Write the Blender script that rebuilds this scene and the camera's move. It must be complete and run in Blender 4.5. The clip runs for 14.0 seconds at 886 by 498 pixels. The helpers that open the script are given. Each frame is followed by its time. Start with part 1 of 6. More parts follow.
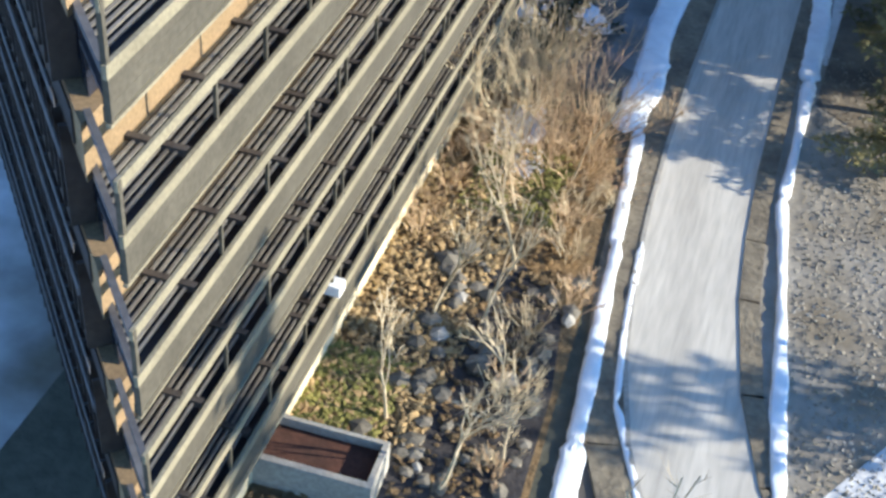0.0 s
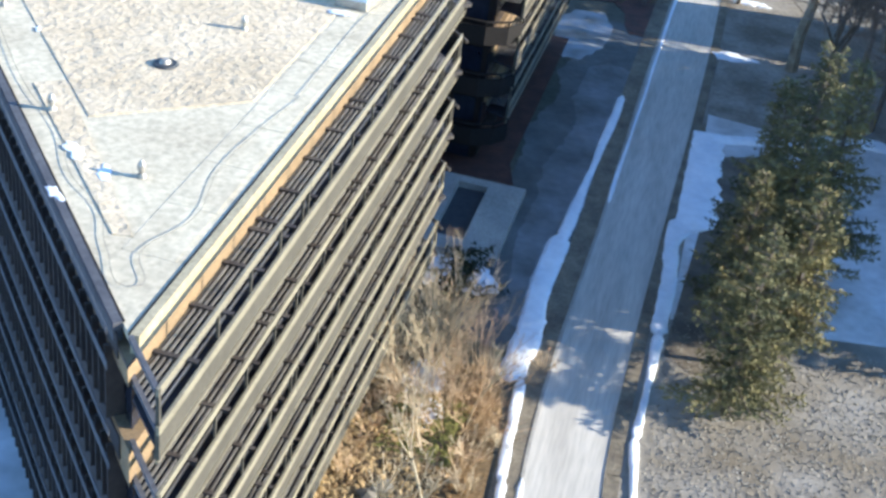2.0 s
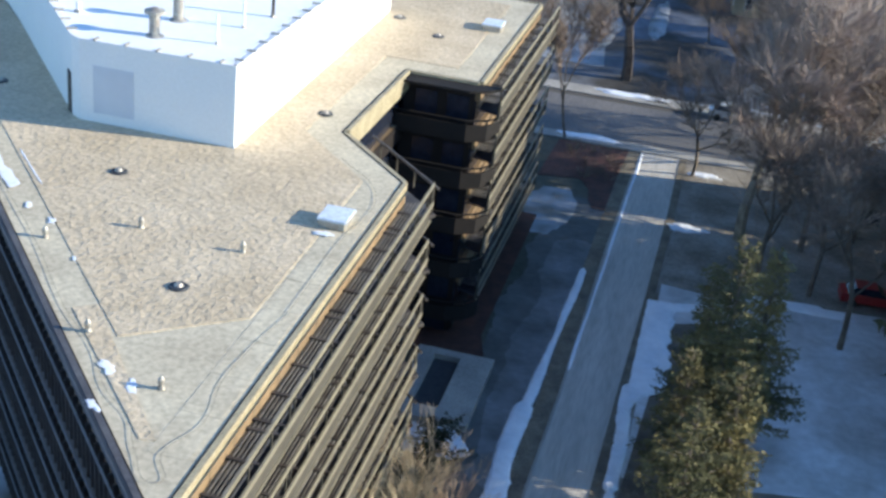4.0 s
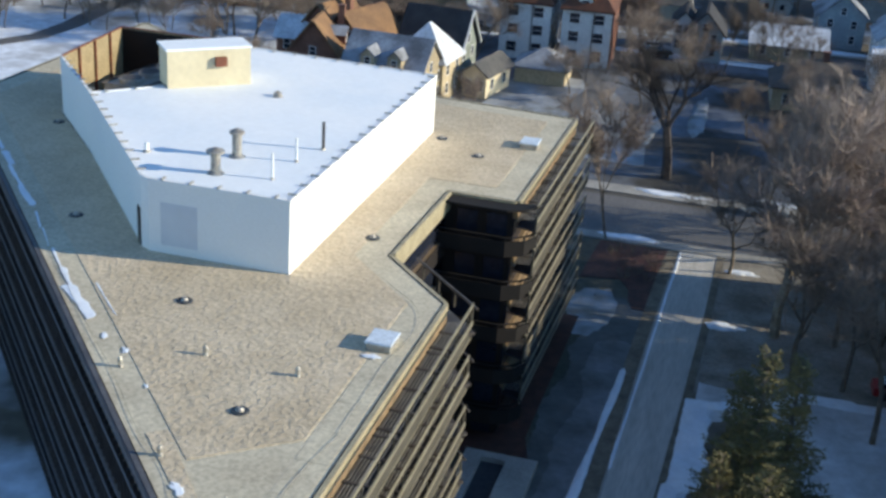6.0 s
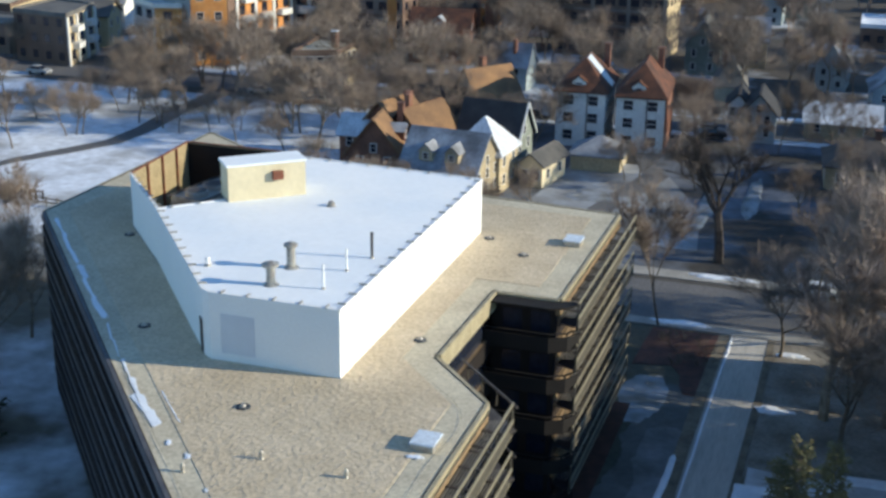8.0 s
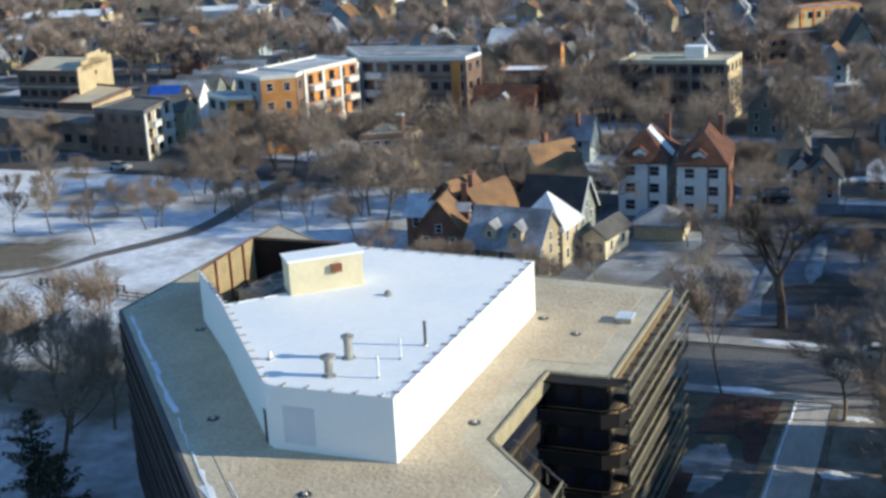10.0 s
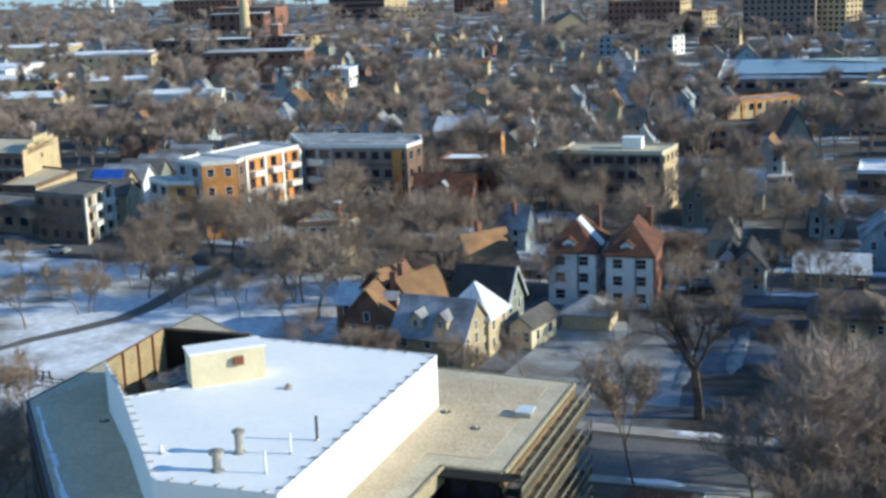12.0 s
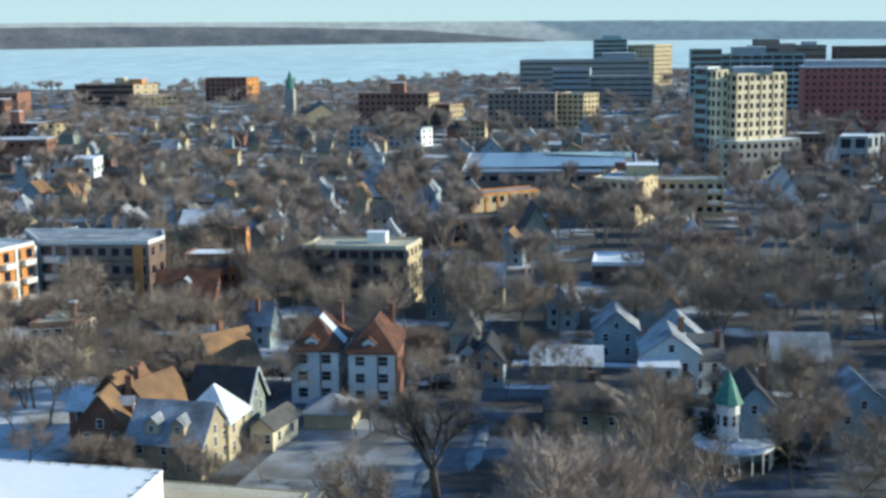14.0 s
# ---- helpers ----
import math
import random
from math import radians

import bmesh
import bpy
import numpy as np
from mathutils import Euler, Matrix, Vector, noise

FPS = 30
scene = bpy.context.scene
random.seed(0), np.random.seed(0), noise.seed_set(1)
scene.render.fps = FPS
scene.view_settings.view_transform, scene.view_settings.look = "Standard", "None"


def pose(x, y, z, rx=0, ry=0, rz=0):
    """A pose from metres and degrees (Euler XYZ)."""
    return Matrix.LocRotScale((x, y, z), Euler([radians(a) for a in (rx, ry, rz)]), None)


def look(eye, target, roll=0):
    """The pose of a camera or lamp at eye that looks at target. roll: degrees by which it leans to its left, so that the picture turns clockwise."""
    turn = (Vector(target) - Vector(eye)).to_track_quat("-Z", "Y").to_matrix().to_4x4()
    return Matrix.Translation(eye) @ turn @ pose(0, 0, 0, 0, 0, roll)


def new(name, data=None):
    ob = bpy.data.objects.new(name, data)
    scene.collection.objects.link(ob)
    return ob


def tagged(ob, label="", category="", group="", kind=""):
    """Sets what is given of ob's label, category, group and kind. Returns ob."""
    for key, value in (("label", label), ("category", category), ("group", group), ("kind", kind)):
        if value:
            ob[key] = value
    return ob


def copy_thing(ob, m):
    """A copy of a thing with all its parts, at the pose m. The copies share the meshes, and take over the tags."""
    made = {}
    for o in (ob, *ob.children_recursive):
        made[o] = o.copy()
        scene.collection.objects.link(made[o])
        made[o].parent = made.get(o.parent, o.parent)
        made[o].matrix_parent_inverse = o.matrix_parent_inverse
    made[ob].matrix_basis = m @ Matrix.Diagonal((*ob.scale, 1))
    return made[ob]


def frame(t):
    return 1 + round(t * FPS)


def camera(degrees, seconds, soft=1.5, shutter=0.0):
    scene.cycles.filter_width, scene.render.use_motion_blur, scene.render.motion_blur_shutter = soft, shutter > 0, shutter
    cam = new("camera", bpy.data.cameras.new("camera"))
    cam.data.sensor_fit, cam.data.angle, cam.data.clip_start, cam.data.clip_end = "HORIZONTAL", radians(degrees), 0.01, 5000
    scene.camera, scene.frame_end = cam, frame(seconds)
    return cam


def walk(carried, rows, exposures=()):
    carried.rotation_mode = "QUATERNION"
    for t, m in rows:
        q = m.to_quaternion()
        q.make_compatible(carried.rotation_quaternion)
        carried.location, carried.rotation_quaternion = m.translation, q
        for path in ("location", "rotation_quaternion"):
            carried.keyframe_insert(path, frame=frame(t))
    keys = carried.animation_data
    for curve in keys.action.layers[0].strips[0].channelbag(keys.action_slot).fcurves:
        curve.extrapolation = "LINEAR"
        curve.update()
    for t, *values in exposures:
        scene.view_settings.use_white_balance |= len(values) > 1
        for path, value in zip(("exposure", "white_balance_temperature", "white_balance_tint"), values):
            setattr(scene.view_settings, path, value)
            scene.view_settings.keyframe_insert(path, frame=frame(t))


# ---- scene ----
cam = camera(37.66, 14.0, soft=3.0)
# seconds, eye, pitch, heading clockwise from +y, lean
ROWS = [
    (0.0, (18.30, -41.88, 25.12), -39.35, -14.22, 5.72),
    (0.5, (18.10, -43.21, 27.38), -36.80, -9.57, 8.78),
    (1.0, (18.13, -44.64, 29.47), -35.39, -8.71, 9.14),
    (1.5, (18.64, -46.60, 31.74), -33.26, -9.29, 8.52),
    (2.0, (19.13, -48.39, 33.88), -31.67, -10.26, 7.86),
    (2.5, (19.76, -50.12, 35.55), -29.84, -10.77, 6.71),
    (3.0, (20.14, -51.48, 37.09), -28.48, -10.43, 6.79),
    (3.2, (20.43, -52.23, 37.88), -27.78, -10.46, 6.83),
    (5.3, (22.37, -56.83, 43.25), -23.87, -13.10, 4.79),
    (5.5, (22.46, -57.17, 43.66), -23.39, -13.44, 4.69),
    (6.0, (22.98, -58.10, 44.39), -22.64, -14.27, 3.80),
    (6.5, (23.66, -58.81, 45.24), -21.92, -15.55, 2.88),
    (7.0, (24.26, -59.67, 46.00), -20.99, -16.11, 2.19),
    (7.5, (25.18, -60.19, 46.78), -20.21, -17.04, 1.54),
    (8.0, (25.75, -60.85, 47.52), -19.46, -18.06, 0.78),
    (8.5, (26.19, -61.51, 48.27), -18.80, -19.70, -0.12),
    (8.7, (26.52, -61.82, 48.48), -18.25, -20.26, -0.79),
    (10.8, (30.76, -63.08, 50.27), -15.72, -22.66, -3.67),
    (11.0, (31.27, -63.05, 50.32), -15.41, -22.95, -3.80),
    (11.5, (32.25, -62.93, 50.59), -14.09, -23.29, -3.30),
    (12.0, (33.64, -62.55, 50.98), -12.92, -20.08, -2.03),
    (12.5, (34.61, -62.77, 51.43), -11.69, -16.68, -1.31),
    (13.0, (34.73, -62.33, 51.86), -10.90, -14.07, 0.16),
    (13.5, (35.20, -61.86, 52.06), -10.54, -9.57, 0.63),
    (14.0, (35.78, -61.66, 52.61), -9.37, -9.13, -0.63),
]


def aimed(eye, pitch, heading, lean):
    p, h = radians(pitch), radians(heading)
    e = Vector(eye)
    return look(e, e + 10 * Vector((math.cos(p) * math.sin(h), math.cos(p) * math.cos(h), math.sin(p))), lean)


walk(cam, [(t, aimed(e, p, h, r)) for t, e, p, h, r in ROWS],
     exposures=[(0.0, 1.4, 6750, 9), (0.5, 1.52, 6600, 9), (1.2, 1.6, 6550, 9), (2.5, 1.6, 6550, 10), (3.0, 1.47, 6600, 10), (5.3, 0.52, 6950, 9), (8.7, 0.4, 7000, 7), (11.0, 0.47, 6900, 6), (14.0, 0.5, 6600, 1)])

# ---- light ----
SUN_EL, SUN_DIR = radians(19), Vector((0.985, 0.17, 0)).normalized()
world = bpy.data.worlds.new("winter_sky")
scene.world = world
world.use_nodes = True
wn = world.node_tree
sky = wn.nodes.new("ShaderNodeTexSky")
sky.sky_type, sky.sun_disc = "NISHITA", False
sky.sun_elevation = SUN_EL
sky.sun_rotation = math.atan2(SUN_DIR.x, SUN_DIR.y)
sky.air_density, sky.dust_density, sky.ozone_density = 1.0, 0.0, 4.0
tint = wn.nodes.new("ShaderNodeVectorMath")
tint.operation = "MULTIPLY"
tint.inputs[1].default_value = (0.85, 1.0, 1.10)
wn.links.new(sky.outputs[0], tint.inputs[0])
wn.links.new(tint.outputs[0], wn.nodes["Background"].inputs[0])
wn.nodes["Background"].inputs[1].default_value = 0.15
sun = new("sun", bpy.data.lights.new("sun", "SUN"))
sun.data.energy, sun.data.angle, sun.data.color = 4.4, radians(0.6), (1.0, 0.94, 0.79)
sun_from = SUN_DIR * math.cos(SUN_EL) + Vector((0, 0, math.sin(SUN_EL)))
sun.matrix_world = look(sun_from * 100, (0, 0, 0))


# ---- materials ----
def material(name, a, b=None, scale=1.0, rough=0.8, metal=0.0, bump=0.0, fine=None, vary=0.0, detail=5.0, spec=0.3, bump_scale=None, stretch=None, sharp=None, grain=0.2):
    """Two colours mixed by noise in metres, a finer grain, a bump and a change from piece to piece."""
    m = bpy.data.materials.new(name)
    m.use_nodes = True
    nt = m.node_tree
    n, l = nt.nodes, nt.links
    bsdf = n["Principled BSDF"]
    bsdf.inputs["Roughness"].default_value, bsdf.inputs["Metallic"].default_value = rough, metal
    bsdf.inputs["Specular IOR Level"].default_value = spec
    geo = n.new("ShaderNodeNewGeometry")
    where = geo.outputs["Position"]
    if stretch:
        mp = n.new("ShaderNodeMapping")
        mp.inputs["Scale"].default_value = stretch
        l.new(where, mp.inputs["Vector"])
        where = mp.outputs["Vector"]
    b = b or tuple(c * 0.75 for c in a)
    big = n.new("ShaderNodeTexNoise")
    big.inputs["Scale"].default_value, big.inputs["Detail"].default_value = scale, detail
    l.new(where, big.inputs["Vector"])
    ramp = n.new("ShaderNodeValToRGB")
    lo, hi = sharp or (0.35, 0.65)
    ramp.color_ramp.elements[0].position, ramp.color_ramp.elements[1].position = lo, hi
    ramp.color_ramp.elements[0].color, ramp.color_ramp.elements[1].color = (*a, 1), (*b, 1)
    l.new(big.outputs["Fac"], ramp.inputs["Fac"])
    colour = ramp.outputs["Color"]
    small = n.new("ShaderNodeTexNoise")
    small.inputs["Scale"].default_value, small.inputs["Detail"].default_value = fine or scale * 9, 4
    l.new(where, small.inputs["Vector"])
    hsv = n.new("ShaderNodeHueSaturation")
    l.new(colour, hsv.inputs["Color"])
    rng = n.new("ShaderNodeMapRange")
    rng.inputs["From Min"].default_value, rng.inputs["From Max"].default_value = 0.3, 0.7
    rng.inputs["To Min"].default_value, rng.inputs["To Max"].default_value = 1 - grain, 1 + grain
    l.new(small.outputs["Fac"], rng.inputs["Value"])
    value = rng.outputs["Result"]
    if vary:
        info = n.new("ShaderNodeObjectInfo")
        r2 = n.new("ShaderNodeMapRange")
        r2.inputs["To Min"].default_value, r2.inputs["To Max"].default_value = 1 - vary, 1 + vary
        l.new(info.outputs["Random"], r2.inputs["Value"])
        mul = n.new("ShaderNodeMath")
        mul.operation = "MULTIPLY"
        l.new(value, mul.inputs[0])
        l.new(r2.outputs["Result"], mul.inputs[1])
        value = mul.outputs[0]
    l.new(value, hsv.inputs["Value"])
    l.new(hsv.outputs["Color"], bsdf.inputs["Base Color"])
    if bump:
        bn = n.new("ShaderNodeBump")
        bn.inputs["Strength"].default_value, bn.inputs["Distance"].default_value = 1.0, bump
        src = small
        if bump_scale:
            src = n.new("ShaderNodeTexNoise")
            src.inputs["Scale"].default_value, src.inputs["Detail"].default_value = bump_scale, 4
            l.new(where, src.inputs["Vector"])
        l.new(src.outputs["Fac"], bn.inputs["Height"])
        l.new(bn.outputs["Normal"], bsdf.inputs["Normal"])
    return m


BEIGE = material("beige_painted_steel", (0.235, 0.21, 0.152), (0.185, 0.165, 0.12), 0.8, 0.5, fine=14, vary=0.08)
PANEL = material("grey_beige_siding", (0.083, 0.075, 0.06), (0.062, 0.056, 0.045), 0.6, 0.7, fine=9, vary=0.05)
TAN = material("tan_concrete", (0.25, 0.172, 0.10), (0.195, 0.135, 0.08), 0.5, 0.85, bump=0.004, fine=12)
# brown taken down to near black, with the recess shade in the colour
BROWN = material("dark_brown_shade_tone", (0.016, 0.0115, 0.0105), (0.011, 0.0085, 0.0085), 0.7, 0.85, fine=10)
DARKMETAL = material("weathered_dark_steel", (0.10, 0.088, 0.08), (0.06, 0.052, 0.05), 1.5, 0.55, metal=0.3, fine=20, vary=0.15)
BARS = material("grey_steel_bars", (0.20, 0.19, 0.175), (0.14, 0.13, 0.12), 1.5, 0.5, metal=0.2, fine=20, vary=0.15)
GLASS = material("dark_window_glass", (0.012, 0.016, 0.03), (0.02, 0.025, 0.04), 0.3, 0.12, spec=0.6)
ROOFGRAVEL = material("tan_roof_gravel", (0.58, 0.48, 0.35), (0.485, 0.392, 0.275), 0.33, 0.95, bump=0.09, fine=5, detail=10, bump_scale=3.6, grain=0.17)
ROOFFELT = material("grey_tan_roof_felt", (0.56, 0.50, 0.38), (0.46, 0.40, 0.30), 0.35, 0.9, bump=0.01, fine=5, detail=7)
COPING = material("cream_metal_coping", (0.39, 0.335, 0.225), (0.31, 0.265, 0.175), 0.9, 0.55, fine=8)
WHITEWALL = material("white_painted_stucco", (0.80, 0.80, 0.80), (0.76, 0.77, 0.78), 0.25, 0.8, fine=6, grain=0.03)
WHITEROOF = material("white_membrane", (0.88, 0.89, 0.90), (0.80, 0.84, 0.88), 0.16, 0.75, fine=2.5, detail=4, grain=0.03)
SNOW = material("old_snow", (0.80, 0.83, 0.88), (0.68, 0.73, 0.80), 0.5, 0.8, bump=0.03, fine=2.5, grain=0.06)
CREAM = material("cream_stucco", (0.66, 0.58, 0.41), (0.60, 0.525, 0.37), 0.5, 0.85, fine=3, grain=0.05)
RUST = material("rusted_steel", (0.24, 0.08, 0.045), (0.15, 0.06, 0.04), 2, 0.7, fine=15)
GALV = material("galvanised_sheet", (0.42, 0.40, 0.36), (0.30, 0.27, 0.24), 2, 0.5, metal=0.5, fine=14)
DOORGREY = material("pale_grey_door_paint", (0.60, 0.63, 0.68), (0.56, 0.59, 0.65), 0.5, 0.6, fine=2, grain=0.03)
SKYLIGHT = material("frosted_skylight", (0.62, 0.68, 0.75), (0.55, 0.62, 0.70), 1, 0.35, fine=5)
CONCRETE = material("grey_concrete", (0.36, 0.34, 0.31), (0.27, 0.26, 0.24), 0.5, 0.9, bump=0.005, fine=8)
ASPHALT = material("old_grey_drive", (0.50, 0.475, 0.435), (0.40, 0.378, 0.345), 0.8, 0.9, bump=0.004, fine=5, detail=8, stretch=(1.3, 0.14, 1), grain=0.12)
STREET = material("worn_asphalt", (0.15, 0.145, 0.145), (0.10, 0.10, 0.105), 0.12, 0.85, bump=0.004, fine=3, detail=8)
KERB = material("dirt_verge", (0.21, 0.18, 0.135), (0.13, 0.11, 0.085), 0.8, 0.95, bump=0.05, fine=5)


# ---- mesh helpers ----
def box(bm, x0, x1, y0, y1, z0, z1):
    v = [bm.verts.new((x, y, z)) for z in (z0, z1) for y in (y0, y1) for x in (x0, x1)]
    for f in ((0, 2, 3, 1), (4, 5, 7, 6), (0, 1, 5, 4), (2, 6, 7, 3), (0, 4, 6, 2), (1, 3, 7, 5)):
        bm.faces.new([v[i] for i in f])


def prism(bm, ring, z0, z1, top=True, bottom=True):
    """A ring of (x, y), counter-clockwise, drawn up from z0 to z1."""
    lo, hi = [bm.verts.new((*p, z0)) for p in ring], [bm.verts.new((*p, z1)) for p in ring]
    n = len(ring)
    for i in range(n):
        bm.faces.new((lo[i], lo[(i + 1) % n], hi[(i + 1) % n], hi[i]))
    if top:
        bm.faces.new(hi)
    if bottom:
        bm.faces.new(lo[::-1])


def tube(bm, p, q, r0, r1=None, seg=6, caps=True):
    p, q = Vector(p), Vector(q)
    r1 = r0 if r1 is None else r1
    d = (q - p).normalized()
    u = d.orthogonal().normalized()
    w = d.cross(u)
    rings = []
    for c, r in ((p, r0), (q, r1)):
        rings.append([bm.verts.new(c + r * (u * math.cos(a) + w * math.sin(a))) for a in (2 * math.pi * i / seg for i in range(seg))])
    for i in range(seg):
        bm.faces.new((rings[0][i], rings[0][(i + 1) % seg], rings[1][(i + 1) % seg], rings[1][i]))
    if caps:
        bm.faces.new(rings[0][::-1])
        bm.faces.new(rings[1])


def mesh_of(name, bm, mat, smooth=False):
    me = bpy.data.meshes.new(name)
    bmesh.ops.recalc_face_normals(bm, faces=bm.faces)
    bm.to_mesh(me)
    bm.free()
    if smooth:
        me.polygons.foreach_set("use_smooth", [True] * len(me.polygons))
    for k in (mat if isinstance(mat, (list, tuple)) else [mat]):
        me.materials.append(k)
    return me


def part(name, bm, mat, parent, label="", smooth=False):
    ob = new(name, mesh_of(name, bm, mat, smooth))
    ob.parent = parent
    return tagged(ob, label)


def piece(name, me, parent, m):
    ob = new(name, me)
    ob.parent = parent
    ob.matrix_basis = m
    return ob


def thing(name, label, category, group="", at=(0, 0, 0), turn=0, kind=""):
    ob = new(name)
    ob.matrix_basis = pose(*at, 0, 0, turn)
    return tagged(ob, label, category, group, kind)


def solid(name, bm, mat, label, category="", group="", kind="", smooth=False):
    return tagged(new(name, mesh_of(name, bm, mat, smooth)), label, category, group, kind)


def cube_mesh(name, mat, x0, x1, y0, y1, z0, z1):
    bm = bmesh.new()
    box(bm, x0, x1, y0, y1, z0, z1)
    return mesh_of(name, bm, mat)


def along(p, q):
    """The pose whose x runs from p to q and whose y points to the left of it, and the length."""
    a, b = Vector((*p, 0)), Vector((*q, 0))
    d = b - a
    return pose(a.x, a.y, 0, 0, 0, math.degrees(math.atan2(d.y, d.x))), d.length


# ---- ground ----
LAWN = material("winter_lawn", (0.095, 0.09, 0.07), (0.06, 0.065, 0.05), 0.12, 0.95, bump=0.06, fine=1.7, detail=9, bump_scale=3)
FROST = material("frosted_lawn", (0.28, 0.262, 0.235), (0.17, 0.142, 0.105), 0.22, 0.95, bump=0.07, fine=1.6, detail=10, bump_scale=2.6, grain=0.12)
LITTER = material("leaf_litter", (0.20, 0.125, 0.06), (0.10, 0.075, 0.045), 0.45, 0.95, bump=0.10, fine=3.5, detail=9, bump_scale=5)
YARD = material("yard_with_snow_remains", (0.05, 0.046, 0.042), (0.135, 0.15, 0.18), 0.09, 0.95, bump=0.05, fine=0.9, detail=9, sharp=(0.42, 0.56))
PARK = material("snowy_ground", (0.66, 0.70, 0.77), (0.15, 0.13, 0.10), 0.045, 0.9, bump=0.04, fine=0.7, detail=9, sharp=(0.47, 0.60))
CITY = material("city_ground", (0.085, 0.076, 0.068), (0.48, 0.52, 0.58), 0.055, 0.9, fine=0.5, detail=9, sharp=(0.53, 0.62))
bm = bmesh.new()
box(bm, -5000, 5000, -2500, 5000, -3.0, -0.02)
solid("ground", bm, CITY, "wintry city ground with patches of old snow", kind="structure")


def sheet(name, ring, z, mat, label, thick=0.04, kind="structure", category=""):
    bm = bmesh.new()
    prism(bm, ring, z - thick, z)
    return solid(name, bm, mat, label, category, kind=kind)


def wavy(p, q, width, seed, step=0.25, rough=0.3):
    """A ring round a strip with uneven edges from p to q."""
    a, b = Vector(p), Vector(q)
    d = (b - a)
    n = max(3, int(d.length / step))
    side = Vector((-d.y, d.x)).normalized()

    def edge(i, s):
        k = i * step
        w = noise.noise(Vector((k * 0.16, seed, s))) * 1.5 + noise.noise(Vector((k * 0.9, seed, s + 5))) * 0.35 + noise.noise(Vector((k * 3.1, seed, s + 9))) * 0.2
        taper = min(1.0, (i + 0.3) / 2, (n - i + 0.3) / 2)
        return a + d * (i / n) + side * s * width / 2 * max(0.1, (1 + rough * 2 * w)) * taper

    return [tuple(edge(i, -1)) for i in range(n + 1)] + [tuple(edge(i, 1)) for i in range(n, -1, -1)]


def blob(x, y, rx, ry, seed, n=40, rough=0.28, turn=0.0):
    c, s = math.cos(turn), math.sin(turn)
    out = []
    for i in range(n):
        a = 2 * math.pi * i / n
        v = Vector((math.cos(a) * 1.2, math.sin(a) * 1.2, seed * 3.7))
        k = 1 + rough * 1.6 * (noise.noise(v) + 0.6 * noise.noise(v * 3))
        u, w = rx * k * math.cos(a), ry * k * math.sin(a)
        out.append((x + u * c - w * s, y + u * s + w * c))
    return out


sheet("lawn", [(3, -60), (16.6, -60), (16.6, 53.5), (3, 53.5)], 0.0, LAWN, "dull green winter lawn beside the building")
sheet("lawn", [(19.3, -70), (75, -70), (75, 53.5), (19.3, 53.5)], 0.0, FROST, "frosted tan lawn beside the drive")
sheet("planting_bed", [(8.7, -25), (15.9, -25), (15.5, -15), (14.9, -6), (14.0, -3), (8.7, -3)], 0.035, LITTER, "planting bed covered with fallen leaves", category="bed")
HOAR = material("hoar_frosted_grass", (0.64, 0.66, 0.69), (0.43, 0.43, 0.43), 0.25, 0.95, bump=0.07, fine=1.6, detail=10, bump_scale=2.6, grain=0.12)
sheet("lawn", [(20.9, 4.2), (24, 4.8), (30, 6.0), (38, 7.4), (75, 14), (75, 53), (38, 53), (37.6, 30.0), (30, 29.3), (24.5, 27.9), (20.9, 28.4)], 0.008, HOAR, "lawn white with hoar frost in the shade")
sheet("lawn", [(22.4, -18.5), (24.5, -15.0), (28, -13.9), (33, -12.8), (40, -12.2), (75, -8), (75, -69), (24, -69)], 0.008, HOAR, "lawn white with hoar frost in the shade")
# frosted strips made paler: skylight on the shaded lawn put into their colour
THINHOAR = material("shade_lift_frosted_turf", (0.20, 0.21, 0.22), (0.11, 0.115, 0.112), 0.3, 0.95, bump=0.06, fine=1.8, detail=9, bump_scale=2.6, grain=0.12)
DULLHOAR = material("shade_lift_dull_turf", (0.14, 0.145, 0.145), (0.085, 0.09, 0.085), 0.3, 0.95, bump=0.06, fine=1.8, detail=9, bump_scale=2.6, grain=0.12)
sheet("lawn", wavy((13.6, -1.5), (13.4, 41), 5.0, 31, 0.5, 0.22), 0.008, DULLHOAR, "dull frosted turf, coloured paler than the lawn to lift the shade")
sheet("lawn", wavy((14.4, 0.5), (14.4, 33), 3.4, 33, 0.5, 0.22), 0.014, THINHOAR, "thinly frosted turf, coloured paler still to lift the shade")
LEAFY = material("leaf_covered_soil", (0.32, 0.295, 0.26), (0.17, 0.145, 0.115), 0.28, 0.95, bump=0.06, fine=3, detail=9)
sheet("ground_cover", [(20.8, 28.5), (24.5, 28.0), (30, 29.4), (36, 30.2), (38, 40), (37.5, 53), (28, 53), (20.9, 53)], 0.02, LEAFY, "dark leaf-covered ground under the bare trees")
DUFF = material("brown_needle_litter", (0.19, 0.16, 0.125), (0.10, 0.085, 0.07), 0.4, 0.95, bump=0.06, fine=3, detail=9, grain=0.12)
sheet("ground_cover", [(20.9, 1.2), (22.2, 0.2), (24.6, 0.6), (26.4, 2.6), (27.2, 6.2), (27.4, 14.0), (26.0, 24.6), (21.8, 22.6), (21.7, 16.0)], 0.016, DUFF, "brown needle-covered ground under the spruces")
DRIVE_L = [(17.0, 54), (16.7, 46), (16.5, 30), (16.5, 11), (16.3, 1.4), (16.3, -4), (16.4, -7.5), (16.6, -11), (17.1, -15), (17.8, -18), (19.4, -22), (23.4, -32)]
